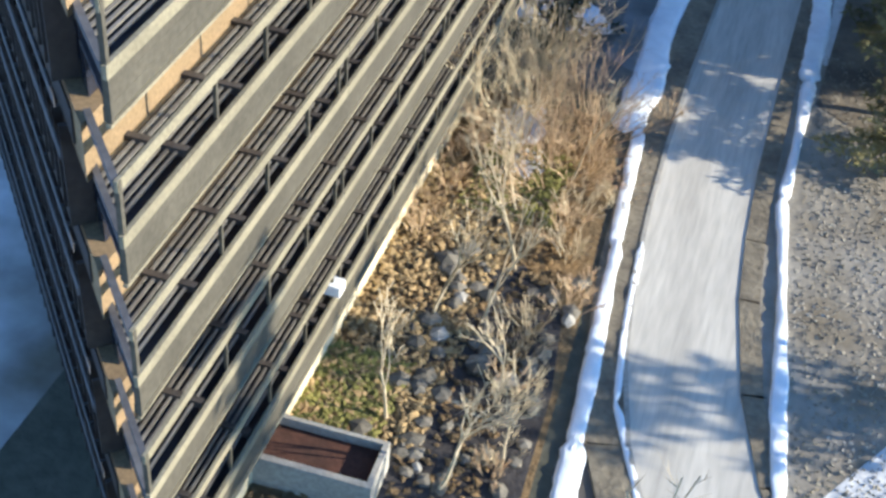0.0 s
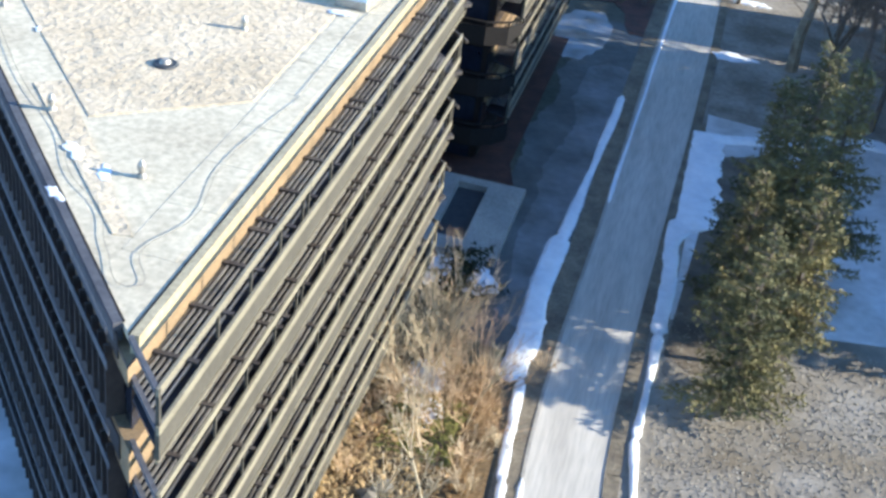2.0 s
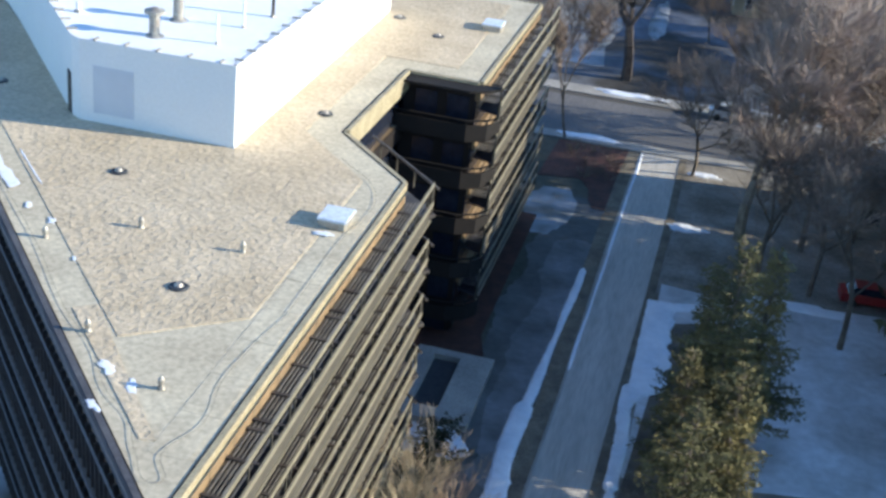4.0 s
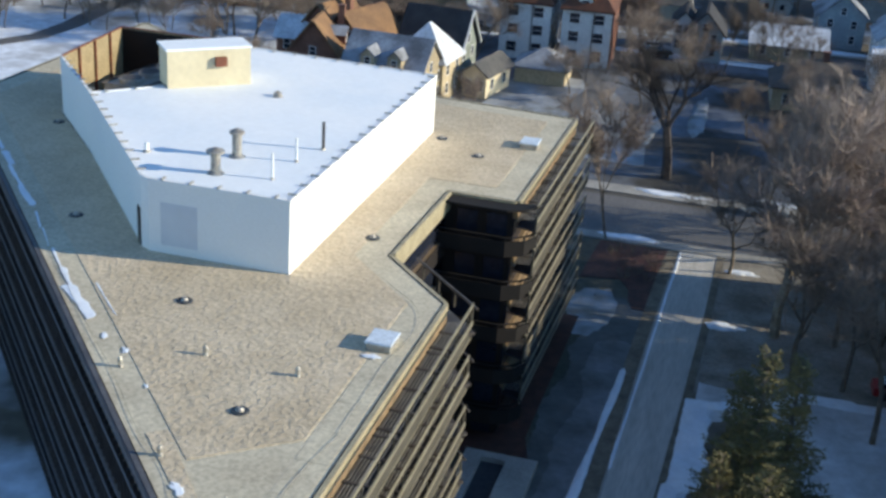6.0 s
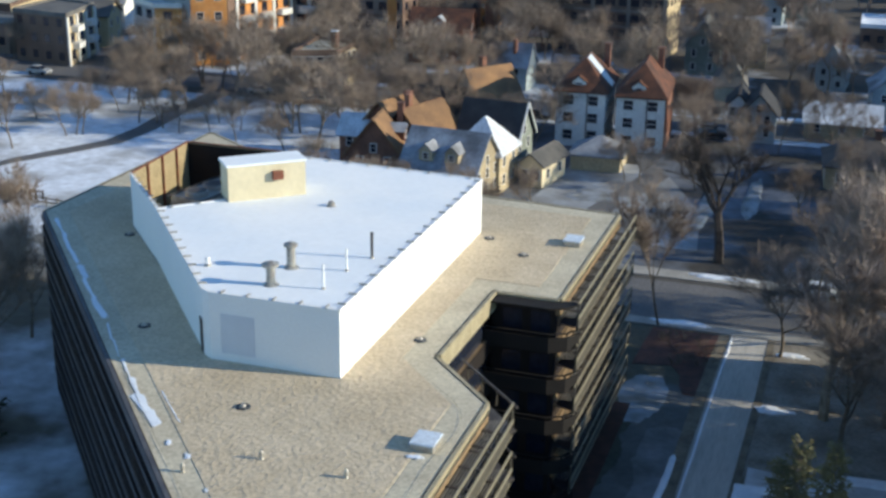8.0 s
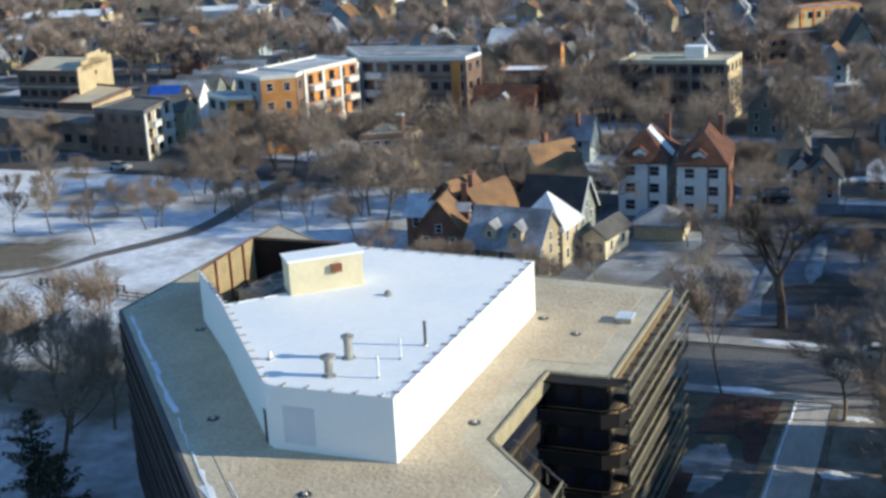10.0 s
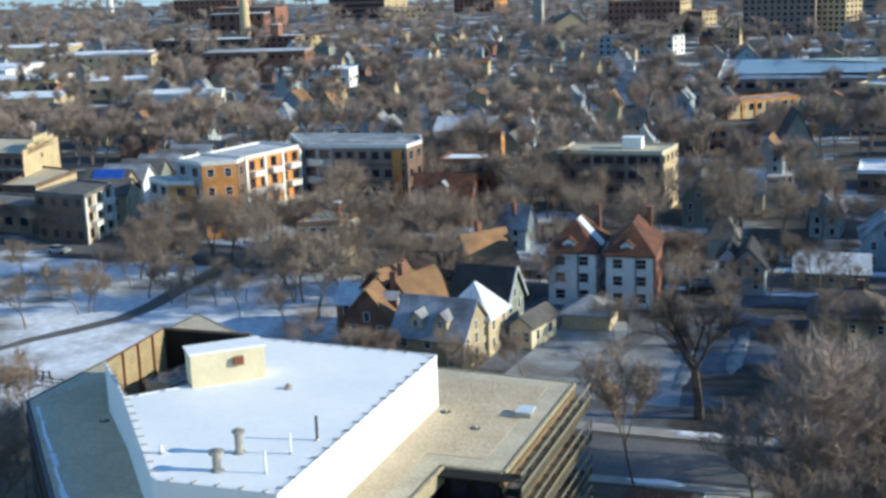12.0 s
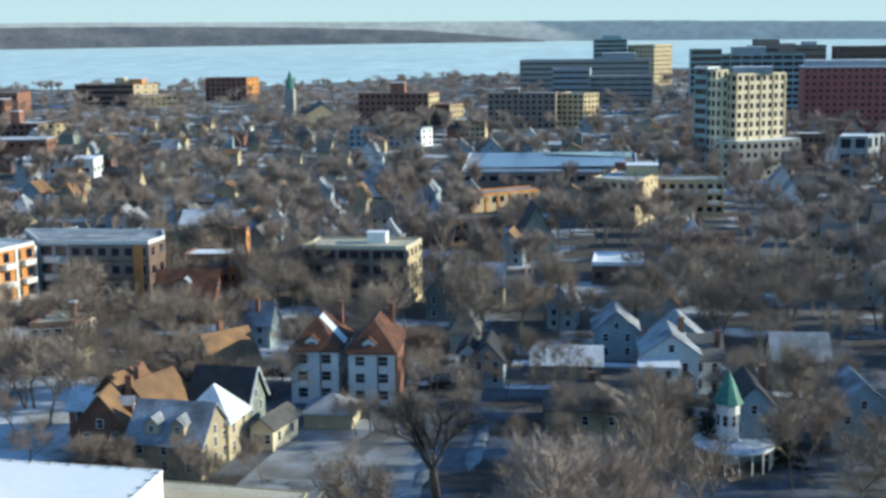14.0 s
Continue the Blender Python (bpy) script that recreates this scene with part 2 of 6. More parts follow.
DRIVE_R = [(27.0, -32), (23.2, -22.4), (21.2, -18.2), (20.3, -15), (19.7, -11), (19.5, -8), (19.4, -4), (19.5, 4), (19.7, 14), (20.0, 26), (20.2, 40), (20.2, 54)]
sheet("road", DRIVE_L + DRIVE_R, 0.03, ASPHALT, "pale grey concrete drive with dirty edges")
for k, (a, b) in enumerate(zip(DRIVE_L, DRIVE_L[1:])):
    m, n = along(a, b)
    bm = bmesh.new()
    box(bm, -0.02, n + 0.02, -1.2, -0.02, -0.1, 0.06)
    o = solid("verge", bm, KERB, "dark earth verge along the drive", kind="structure")
    o.matrix_basis = m
    bm = bmesh.new()
    box(bm, -0.02, n + 0.02, -0.14, -0.0, -0.1, 0.09)
    o = solid("kerb", bm, CONCRETE, "low concrete kerb of the drive", kind="structure")
    o.matrix_basis = m
for a, b in zip(DRIVE_R, DRIVE_R[1:]):
    m, n = along(a, b)
    bm = bmesh.new()
    box(bm, -0.02, n + 0.02, -0.62, -0.0, -0.1, 0.07)
    o = solid("verge", bm, KERB, "dark earth verge along the drive", kind="structure")
    o.matrix_basis = m


THINICE = material("thin_icy_snow", (0.30, 0.33, 0.37), (0.14, 0.14, 0.13), 0.5, 0.7, bump=0.03, fine=2.0, detail=8)


def snow(ring, h, seed, label="low patch of old melting snow", dome=0.5):
    """A low mound of snow on a ring: an outer rim on the ground, an inner ring raised."""
    bm = bmesh.new()
    r = random.Random(seed)
    n = len(ring)
    cx, cy = sum(p[0] for p in ring) / n, sum(p[1] for p in ring) / n
    rings = []
    for k, z in ((0.0, 0.0), (0.16, 0.75), (0.4, 1.0)):
        row = []
        for i, (x, y) in enumerate(ring):
            # shrink towards the strip's own middle line
            ox, oy = ring[(n - 1 - i) % n]
            mx, my = ((x + ox) / 2, (y + oy) / 2) if dome == 0 else (cx, cy)
            row.append(bm.verts.new((x + (mx - x) * k, y + (my - y) * k, z * h * (1 + r.uniform(-0.3, 0.3)) + 0.005)))
        rings.append(row)
    for a, b in zip(rings, rings[1:]):
        for i in range(n):
            bm.faces.new((a[i], a[(i + 1) % n], b[(i + 1) % n], b[i]))
    f = bm.faces.new(rings[-1])
    bmesh.ops.triangulate(bm, faces=[f])
    return solid("snow_patch", bm, SNOW, label, "snow", "snow patches", smooth=True)


LB = "uneven strip of old snow along the drive"
snow(wavy((14.6, -3.6), (14.7, 9.5), 1.15, 1), 0.14, 1, LB, 0)
snow(wavy((14.75, 8.2), (15.4, 28.3), 0.55, 16), 0.12, 16, LB, 0)
snow(blob(10.6, 3.7, 2.0, 1.7, 17, 50, 0.2), 0.08, 17)
snow(wavy((15.7, -10.2), (15.15, -3.2), 0.5, 2), 0.14, 2, LB, 0)
snow(wavy((16.4, -18.8), (15.7, -9.7), 0.45, 3), 0.14, 3, LB, 0)
snow(wavy((17.3, -25), (16.35, -18.2), 0.7, 19), 0.14, 19, LB, 0)
snow(wavy((16.45, -9.5), (17.1, -16.7), 0.24, 4, rough=0.5), 0.10, 4, LB, 0)
snow(wavy((17.05, -16.5), (18.5, -20.2), 0.28, 18, rough=0.5), 0.09, 18, LB, 0)
snow(wavy((16.5, 14), (16.95, 53), 0.22, 14, rough=0.35), 0.12, 14, LB, 0)
snow(wavy((20.45, 2.5), (20.4, 14), 0.85, 5), 0.14, 5, LB, 0)
snow(wavy((20.4, -5.5), (20.55, 2.8), 0.5, 6), 0.14, 6, LB, 0)
snow(wavy((21.8, -19), (20.35, -5.2), 0.42, 7), 0.14, 7, LB, 0)
# the broad bank beside the spruces: uneven outer edge, straight along the drive
outer = []
for i in range(61):
    y = 10.4 + 15.0 * i / 60
    bulge = 1.25 * math.exp(-((y - 16.0) / 2.0) ** 2) + 1.75 / (1 + math.exp(-(y - 13.0) * 1.6))
    outer.append((20.6 + min(bulge, 1.95) * 0.9 + 0.35 * noise.noise(Vector((y * 0.9, 8, 1))) + 0.15 * noise.noise(Vector((y * 3, 8, 2))), y))
inner = [(20.12 + 0.06 * noise.noise(Vector((y, 8, 3))), y) for x, y in outer]
snow(outer + inner[::-1], 0.16, 8, LB, 0)
snow(wavy((20.4, 24.6), (27.0, 27.0), 1.3, 9, rough=0.2), 0.16, 9, "strip of old snow on the lawn", 0)
snow(blob(11.3, -4.6, 0.9, 1.6, 10), 0.12, 10)
snow(blob(12.0, -7.2, 0.6, 1.1, 11), 0.12, 11)
o = snow(blob(11.2, 38.2, 2.0, 4.8, 12, 60, 0.16), 0.03, 12, "thin grey icy snow on the lawn")
o.data.materials[0] = THINICE
snow(blob(30.5, 28.8, 3.5, 0.8, 13), 0.15, 13)
snow(blob(21.9, 38.6, 1.6, 0.9, 15), 0.12, 15)
snow(blob(22.5, 50.5, 1.4, 0.6, 20), 0.12, 20)

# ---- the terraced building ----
# grey for the side front, its shade put into the colour
SHADE_GREY = material("shade_grey_steel", (0.105, 0.105, 0.115), (0.07, 0.07, 0.08), 0.8, 0.6, fine=6)
ZR, ST = 16.5, 2.97
A, N1, N2, W1, W2, W3 = (8.6, -27.1), (8.5, -0.2), (4.0, 4.6), (4.2, 16.0), (8.65, 16.0), (8.8, 35.0)
P1, P2, L = (-20.0, 37.5), (-32.6, 46.5), (-33.0, 20.2)
RING = [A, N1, N2, W1, W2, W3, P1, P2, L]
hall = thing("terraced_building", "large beige terraced building with flat gravel roof and sunshades", "building")


def inset(ring, d):
    out = []
    n = len(ring)
    for i in range(n):
        a, b, c = Vector(ring[i - 1]), Vector(ring[i]), Vector(ring[(i + 1) % n])
        u, w = (b - a).normalized(), (c - b).normalized()
        nu, nw = Vector((-u.y, u.x)), Vector((-w.y, w.x))
        k = (nu + nw).normalized()
        out.append(tuple(b + k * d / max(0.3, k.dot(nu))))
    return out


for k in range(6):
    top = ZR - ST * k
    if k < 5:
        bm = bmesh.new()
        prism(bm, inset(RING, -0.16), top - 1.12, top - (0.5 if k == 0 else 0.02), top=True, bottom=True)
        part("wall", bm, TAN, hall, "tan concrete spandrel")
        bm = bmesh.new()
        prism(bm, inset(RING, 0.12), top - 3.0, top - 1.1, top=False, bottom=False)
        part("window_band", bm, GLASS, hall, "dark window glass")
    else:
        bm = bmesh.new()
        prism(bm, inset(RING, 0.10), -0.2, top, top=False, bottom=False)
        part("wall", bm, BROWN, hall, "dark brown ground-floor wall")
bm = bmesh.new()
prism(bm, inset(RING, -0.18), ZR - 0.57, ZR - 0.48, top=False, bottom=False)
part("reveal", bm, DARKMETAL, hall, "dark reveal under the roof coping")
bm = bmesh.new()
prism(bm, RING, ZR - 0.25, ZR - 0.02)
part("roof", bm, ROOFFELT, hall, "grey-tan felt roof deck")
bm = bmesh.new()
prism(bm, [(3.0, -18.1), (6.75, -15.0)] + inset(RING, 1.75)[1:], ZR - 0.1, ZR + 0.008)
part("gravel", bm, ROOFGRAVEL, hall, "tan gravel field of the roof")
# narrow strip of gravel running on towards the tip
bm = bmesh.new()
prism(bm, [(6.9, -23.4), (6.4, -23.5), (0.6, -16.9), (1.3, -16.3)], ZR - 0.1, ZR + 0.01)
part("gravel", bm, ROOFGRAVEL, hall, "narrow strip of gravel beside the roof edge")
# lapped strips of felt along the front edge
for i in range(9):
    bm = bmesh.new()
    box(bm, 6.9, 8.3, -24.0 + i * 2.5, -21.56 + i * 2.5, ZR - 0.05, ZR - 0.012 + 0.004 * (i % 2))
    part("felt_strip", bm, ROOFFELT, hall)
# coping round the roof, piece by piece
for a, b in zip(RING, RING[1:] + RING[:1]):
    m, n = along(a, b)
    if b == A:
        n -= 0.5
    k = max(1, round(n / 3.0))
    for i in range(k):
        # side front's coping is the same metal, coloured darker for its shade
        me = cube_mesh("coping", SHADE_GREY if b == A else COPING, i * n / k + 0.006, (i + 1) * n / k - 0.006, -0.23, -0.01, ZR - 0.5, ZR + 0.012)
        piece("coping", me, hall, m)
    piece("flashing", cube_mesh("flashing", BROWN, 0.02, n - 0.02, -0.005, 0.05, ZR - 0.05, ZR + 0.012), hall, m)

bracket_me = cube_mesh("bracket", DARKMETAL, -0.075, 0.075, -1.30, -0.17, -1.12, -0.95)
post_me = cube_mesh("post", PANEL, -0.035, 0.035, -1.38, -1.31, -0.92, -0.12)
end_post_me = cube_mesh("post", PANEL, -0.045, 0.045, -1.43, -1.34, -1.90, 0.06)
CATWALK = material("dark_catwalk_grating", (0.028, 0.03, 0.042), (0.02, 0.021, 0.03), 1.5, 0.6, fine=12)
CURTAIN = material("blue_grey_blind", (0.30, 0.35, 0.44), (0.20, 0.24, 0.32), 0.8, 0.8, fine=3)
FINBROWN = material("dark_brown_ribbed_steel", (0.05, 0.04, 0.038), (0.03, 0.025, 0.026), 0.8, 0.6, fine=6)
END = math.hypot(1.58, 1.40)
end_rail_me = cube_mesh("end_rail", SHADE_GREY, 0.1, END - 0.02, -0.06, 0.06, -0.16, -0.02)


def sunshade(a, b, top, kind):
    """The steel sunshade and spandrel of one storey along the edge from a to b."""
    m, n = along(a, b)
    left = kind == "left"
    dp = 0.3 if left else 1.0

    def reach(y):
        """The two ends of a member that runs y outside the wall: cut off by the side front."""
        if kind == "main":
            return 1.13 * y, n - 0.42 * y
        return (-0.4, n + 0.3) if kind == "wing" else (0.2, n - 0.35)

    x0, x1 = reach(-1.4)
    shade = new("sunshade")
    shade.parent = hall
    shade.matrix_basis = m
    for j in range(0 if left else 3):
        z = top - 1.16 - j * 0.26
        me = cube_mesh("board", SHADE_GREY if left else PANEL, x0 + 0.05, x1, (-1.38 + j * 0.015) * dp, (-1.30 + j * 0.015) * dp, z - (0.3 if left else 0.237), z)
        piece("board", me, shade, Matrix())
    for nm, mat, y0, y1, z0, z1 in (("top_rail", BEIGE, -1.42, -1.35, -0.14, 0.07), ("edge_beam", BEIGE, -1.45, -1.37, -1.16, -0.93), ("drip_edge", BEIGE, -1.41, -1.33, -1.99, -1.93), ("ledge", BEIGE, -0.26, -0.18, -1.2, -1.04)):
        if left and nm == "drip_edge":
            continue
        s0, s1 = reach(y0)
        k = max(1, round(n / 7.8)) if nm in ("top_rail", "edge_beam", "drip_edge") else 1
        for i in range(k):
            # beige members turn to the shaded grey on the side front
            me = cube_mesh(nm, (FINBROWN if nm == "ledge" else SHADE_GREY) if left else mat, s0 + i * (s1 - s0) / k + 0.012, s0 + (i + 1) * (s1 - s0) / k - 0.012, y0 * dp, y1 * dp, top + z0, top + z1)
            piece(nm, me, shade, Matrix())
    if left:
        # dark layer over this side's tan spandrels carries its shade
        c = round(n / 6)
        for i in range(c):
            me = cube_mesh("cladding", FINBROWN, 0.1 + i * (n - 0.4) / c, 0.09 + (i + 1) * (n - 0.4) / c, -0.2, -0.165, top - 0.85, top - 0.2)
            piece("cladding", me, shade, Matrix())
        return
    bm = bmesh.new()
    prism(bm, [(-0.14 if kind == "main" else 0.0, -0.13), (reach(-1.26)[0], -1.26), (reach(-1.26)[1], -1.26), (n + 0.05, -0.13)], top - 1.72, top - 1.64)
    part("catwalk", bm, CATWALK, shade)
    for j in range(6):
        y = -0.34 - j * 0.155
        s0, s1 = reach(y)
        me = cube_mesh("bar", BARS, s0 + 0.05, s1 - 0.05, y - 0.028, y + 0.028, top - 1.045, top - 1.0)
        piece("bar", me, shade, Matrix())
    if kind == "main":
        for z in (0.08, -0.93):
            piece("end_rail", end_rail_me, shade, pose(0.0, 0.0, top + z, 0, 0, 180 + 41.5))
    # brackets: every fourth is a pair at the joint
    step = 2.07
    s = BRACKET0
    i = 0
    while s < n:
        for d in ((-0.28, 0.28) if i % 4 == JOINT else (0.0,)):
            piece("bracket", bracket_me, shade, pose(s + d, 0, top))
        for d in ((0.62, 1.08) if i % 4 == JOINT else (0.95,)):
            if s + d < n:
                piece("post", post_me, shade, pose(s + d, 0, top))
        s += step
        i += 1
    piece("post", end_post_me, shade, pose(x0 + 0.05, 0, top))
    piece("post", end_post_me, shade, pose(x1 - 0.05, 0, top))


BRACKET0, JOINT = 0.85, 3
for k in range(5):
    sunshade(A, N1, ZR - ST * k, "main")
    sunshade(W2, W3, ZR - ST * k, "wing")
    sunshade(L, A, ZR - ST * k, "left")

# upright fins and ribbed infill of the shaded side
m, n = along(L, A)
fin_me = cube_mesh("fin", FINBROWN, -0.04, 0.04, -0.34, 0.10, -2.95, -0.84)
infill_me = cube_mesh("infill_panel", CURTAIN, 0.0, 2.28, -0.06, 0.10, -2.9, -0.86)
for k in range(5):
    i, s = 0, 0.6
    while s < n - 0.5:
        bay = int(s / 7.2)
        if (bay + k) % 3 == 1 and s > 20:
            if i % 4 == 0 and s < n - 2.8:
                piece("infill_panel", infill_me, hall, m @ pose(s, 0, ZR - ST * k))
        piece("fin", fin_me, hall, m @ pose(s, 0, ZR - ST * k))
        s += 0.58
        i += 1

# recess between the two fronts: slabs with low walls and rails, colours darkened for shade
SLAB = material("recess_shade_slab", (0.016, 0.013, 0.012), (0.010, 0.009, 0.009), 0.6, 0.8, fine=8)
for k in range(6):
    z = ZR - ST * k
    bm = bmesh.new()
    ring = [(4.1, 16.1), (4.1, 14.5), (8.4, 14.5), (9.5, 15.1), (10.1, 16.1)]
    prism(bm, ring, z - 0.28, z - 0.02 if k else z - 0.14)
    slab = part("balcony_slab", bm, SLAB, hall, "brown balcony slab, darkened for the recess shade")
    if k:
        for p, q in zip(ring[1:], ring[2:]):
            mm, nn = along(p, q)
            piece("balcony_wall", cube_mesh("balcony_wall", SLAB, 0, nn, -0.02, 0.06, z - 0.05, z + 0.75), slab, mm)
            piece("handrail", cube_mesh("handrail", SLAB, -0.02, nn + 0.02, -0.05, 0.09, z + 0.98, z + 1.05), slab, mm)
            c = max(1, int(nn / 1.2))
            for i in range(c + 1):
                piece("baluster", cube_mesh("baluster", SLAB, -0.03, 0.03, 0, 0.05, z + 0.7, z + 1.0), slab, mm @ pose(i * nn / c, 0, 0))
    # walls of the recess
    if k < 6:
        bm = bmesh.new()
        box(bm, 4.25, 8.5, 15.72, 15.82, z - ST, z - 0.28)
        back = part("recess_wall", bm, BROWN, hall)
        for x in (5.0, 6.9):
            piece("window", cube_mesh("window", GLASS, x, x + 1.3, 15.66, 15.716, z - 2.3, z - 0.9), back, Matrix())
    # slanted rails of the short side
    mm, nn = along(N1, N2)
    if k < 5:
        bm = bmesh.new()
        box(bm, -0.9, nn - 0.6, -1.5, -1.38, z - 1.12, z - 0.98)
        rail = part("slanted_rail", bm, DARKMETAL, hall)
        piece("slanted_rail", cube_mesh("slanted_rail", DARKMETAL, -0.9, nn - 0.6, -1.5, -1.4, z - 0.2, z - 0.08), hall, mm)
        for s in (-0.6, 1.2, 3.0, 4.8):
            piece("post", post_me, rail, mm @ pose(s, 0.05, z))
        bm = bmesh.new()
        box(bm, -0.9, nn - 0.4, -1.42, 0, z - 1.6, z - 1.45)
        part("catwalk", bm, DARKMETAL, hall).matrix_basis = mm
# panels added over the spandrels inside the recess, its shade put into their colour
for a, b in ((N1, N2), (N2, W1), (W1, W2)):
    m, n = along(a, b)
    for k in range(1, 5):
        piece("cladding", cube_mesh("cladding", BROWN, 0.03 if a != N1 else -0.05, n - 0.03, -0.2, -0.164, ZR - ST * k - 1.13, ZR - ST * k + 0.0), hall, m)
m, n = along(N2, W1)
for i in range(4):
    piece("parapet_panel", cube_mesh("parapet_panel", COPING, 0.2 + i * 2.75, 0.2 + (i + 1) * 2.75 - 0.02, -0.32, -0.12, ZR - 1.1, ZR + 0.06), hall, m)

# ---- penthouse on the roof ----
ZP = 20.6
pent = thing("penthouse", "white rooftop penthouse with a flat white roof", "penthouse", at=(0, 0, ZR))
PR = [(0, 0), (0, 27.2), (-16.5, 28.2), (-14.6, 16.8), (-18.6, 12.6), (-8.6, 0.35), (-8.0, 0)]
WELL = [(-14.6, 16.8), (-16.5, 28.2), (-17.0, 29.0), (-25.3, 29.0), (-24.75, 19.4), (-18.6, 12.6)]
base = Matrix.Translation((0, 0, -ZR))
bm = bmesh.new()
prism(bm, PR, ZR - 0.05, ZP - 0.1)
part("wall", bm, WHITEWALL, pent, "white stucco wall").matrix_basis = base
bm = bmesh.new()
prism(bm, inset(PR, 0.12), ZP - 0.12, ZP)
part("roof", bm, WHITEROOF, pent, "white membrane roof with thin snow").matrix_basis = base
for a, b in zip(PR, PR[1:] + PR[:1]):
    mm, nn = along(a, b)
    piece("coping", cube_mesh("coping", WHITEWALL, 0, nn, -0.05, 0.14, ZP - 0.12, ZP + 0.05), pent, base @ mm)
    clip = cube_mesh("coping_clip", GALV, -0.05, 0.05, -0.07, 0.42, ZP + 0.05, ZP + 0.12)
    c = int(nn / 1.55)
    for i in range(c):
        piece("coping_clip", clip, pent, base @ mm @ pose((i + 0.5) * nn / c, 0, 0, 0, 0, 0))
SCREEN = material("tan_screen_panels", (0.34, 0.27, 0.16), (0.26, 0.205, 0.12), 0.6, 0.8, fine=5)
# screen round the plant well
for i, (a, b) in enumerate(zip(WELL[2:], WELL[3:])):
    mm, nn = along(a, b)
    k = max(1, round(nn / 2.4))
    for j in range(k):
        w = piece("screen_panel", cube_mesh("screen_panel", SCREEN if i != 2 else WHITEWALL, j * nn / k + 0.01, (j + 1) * nn / k - 0.01, 0, 0.12, ZR, ZP), pent, base @ mm)
        if i == 1:
            piece("screen_post", cube_mesh("screen_post", RUST, j * nn / k - 0.07, j * nn / k + 0.07, 0.12, 0.3, ZR, ZP + 0.04), pent, base @ mm)
    piece("screen_cap", cube_mesh("screen_cap", RUST if i != 2 else WHITEWALL, 0, nn, -0.03, 0.16, ZP, ZP + 0.07), pent, base @ mm)
    if i == 2:
        for j in range(8):
            piece("coping_clip", clip, pent, base @ mm @ pose((j + 0.5) * nn / 8, 0, 0))
    # north screen gets a dark inner layer for the shade on it
    if i == 0:
        piece("screen_lining", cube_mesh("screen_lining", BROWN, 0, nn, 0.12, 0.2, ZR, ZP - 0.1), pent, base @ mm)
bm = bmesh.new()
prism(bm, WELL, ZR - 0.02, ZR + 0.1)
part("well_floor", bm, BROWN, pent, "dark floor of the plant well").matrix_basis = base
# grey door panel and door edge on the front
piece("door_panel", cube_mesh("door_panel", DOORGREY, -7.3, -5.2, -0.03, 0.02, ZR + 0.5, ZR + 2.9), pent, base)
mm, nn = along((-24.75, 19.4), (-8.6, 0.35))
piece("door", cube_mesh("door", DARKMETAL, nn - 0.9, nn - 0.3, -0.06, 0.02, ZR, ZR + 2.1), pent, base @ mm)
# head house
sb = thing("stair_head_house", "cream stucco stair head house with snowy flat top", "head house", at=(-14.7, 15.6, ZP), turn=40.6)
bm = bmesh.new()
box(bm, 0, 5.5, 0, 2.2, -0.02, 2.45)
part("wall", bm, CREAM, sb)
bm = bmesh.new()
box(bm, -0.1, 5.6, -0.1, 2.3, 2.45, 2.6)
part("roof", bm, WHITEROOF, sb)
bm = bmesh.new()
box(bm, 3.1, 3.85, -0.32, 0.0, 1.35, 1.95)
part("vent_hood", bm, RUST, sb, "rust-red vent hood")
# plant in the well
pl = thing("cooling_unit", "grey rooftop cooling unit in the plant well", "cooling unit", at=(-20.6, 24.5, ZR + 0.1), turn=80)
bm = bmesh.new()
box(bm, -3.2, 3.2, -1.6, 1.6, 0, 1.9)
part("body", bm, GALV, pl)
for i in range(3):
    bm = bmesh.new()
    tube(bm, (-2.1 + 2.1 * i, 0, 1.9), (-2.1 + 2.1 * i, 0, 2.25), 0.9, 0.85, 16)
    fan = part("fan_ring", bm, GALV, pl)
    bm = bmesh.new()
    tube(bm, (-2.1 + 2.1 * i, 0, 2.255), (-2.1 + 2.1 * i, 0, 2.27), 0.72, 0.72, 16)
    part("grille", bm, DARKMETAL, fan)
for y in (-1.5, 1.5):
    bm = bmesh.new()
    box(bm, -3.6, 3.6, y - 0.06, y + 0.06, 1.9, 2.02)
    part("pipe_rail", bm, DARKMETAL, pl)


def vent(x, y, z, h, r, cap, mat, label):
    v = thing("roof_vent", label, "vent", "roof vents", at=(x, y, z))
    bm = bmesh.new()
    tube(bm, (0, 0, -0.02), (0, 0, h), r, r, 12)
    part("pipe", bm, mat, v)
    bm = bmesh.new()
    tube(bm, (0, 0, -0.01), (0, 0, 0.12), r * 1.8, r * 1.2, 12)
    part("flashing", bm, GALV, v)
    if cap:
        bm = bmesh.new()
        tube(bm, (0, 0, h), (0, 0, h + 0.14), cap, cap, 14)
        tube(bm, (0, 0, h + 0.14), (0, 0, h + 0.28), cap * 0.9, cap * 0.3, 14)
        part("cap", bm, mat, v)
    return v


vent(-5.2, 2.3, ZP, 1.15, 0.27, 0.5, GALV, "rusty exhaust stack with a wide round cap")
vent(-5.3, 5.3, ZP, 1.35, 0.27, 0.42, GALV, "rusty exhaust stack with a small cap")
vent(-1.4, 8.5, ZP, 1.65, 0.09, 0, DARKMETAL, "thin dark vent pipe on the white roof")
for x, y, h in ((-2.1, 2.7, 1.5), (-2.0, 5.9, 1.4), (-10.1, 3.9, 0.55)):
    vent(x, y, ZP, h, 0.07 if h > 1 else 0.14, 0, WHITEWALL, "thin white vent pipe on the white roof")
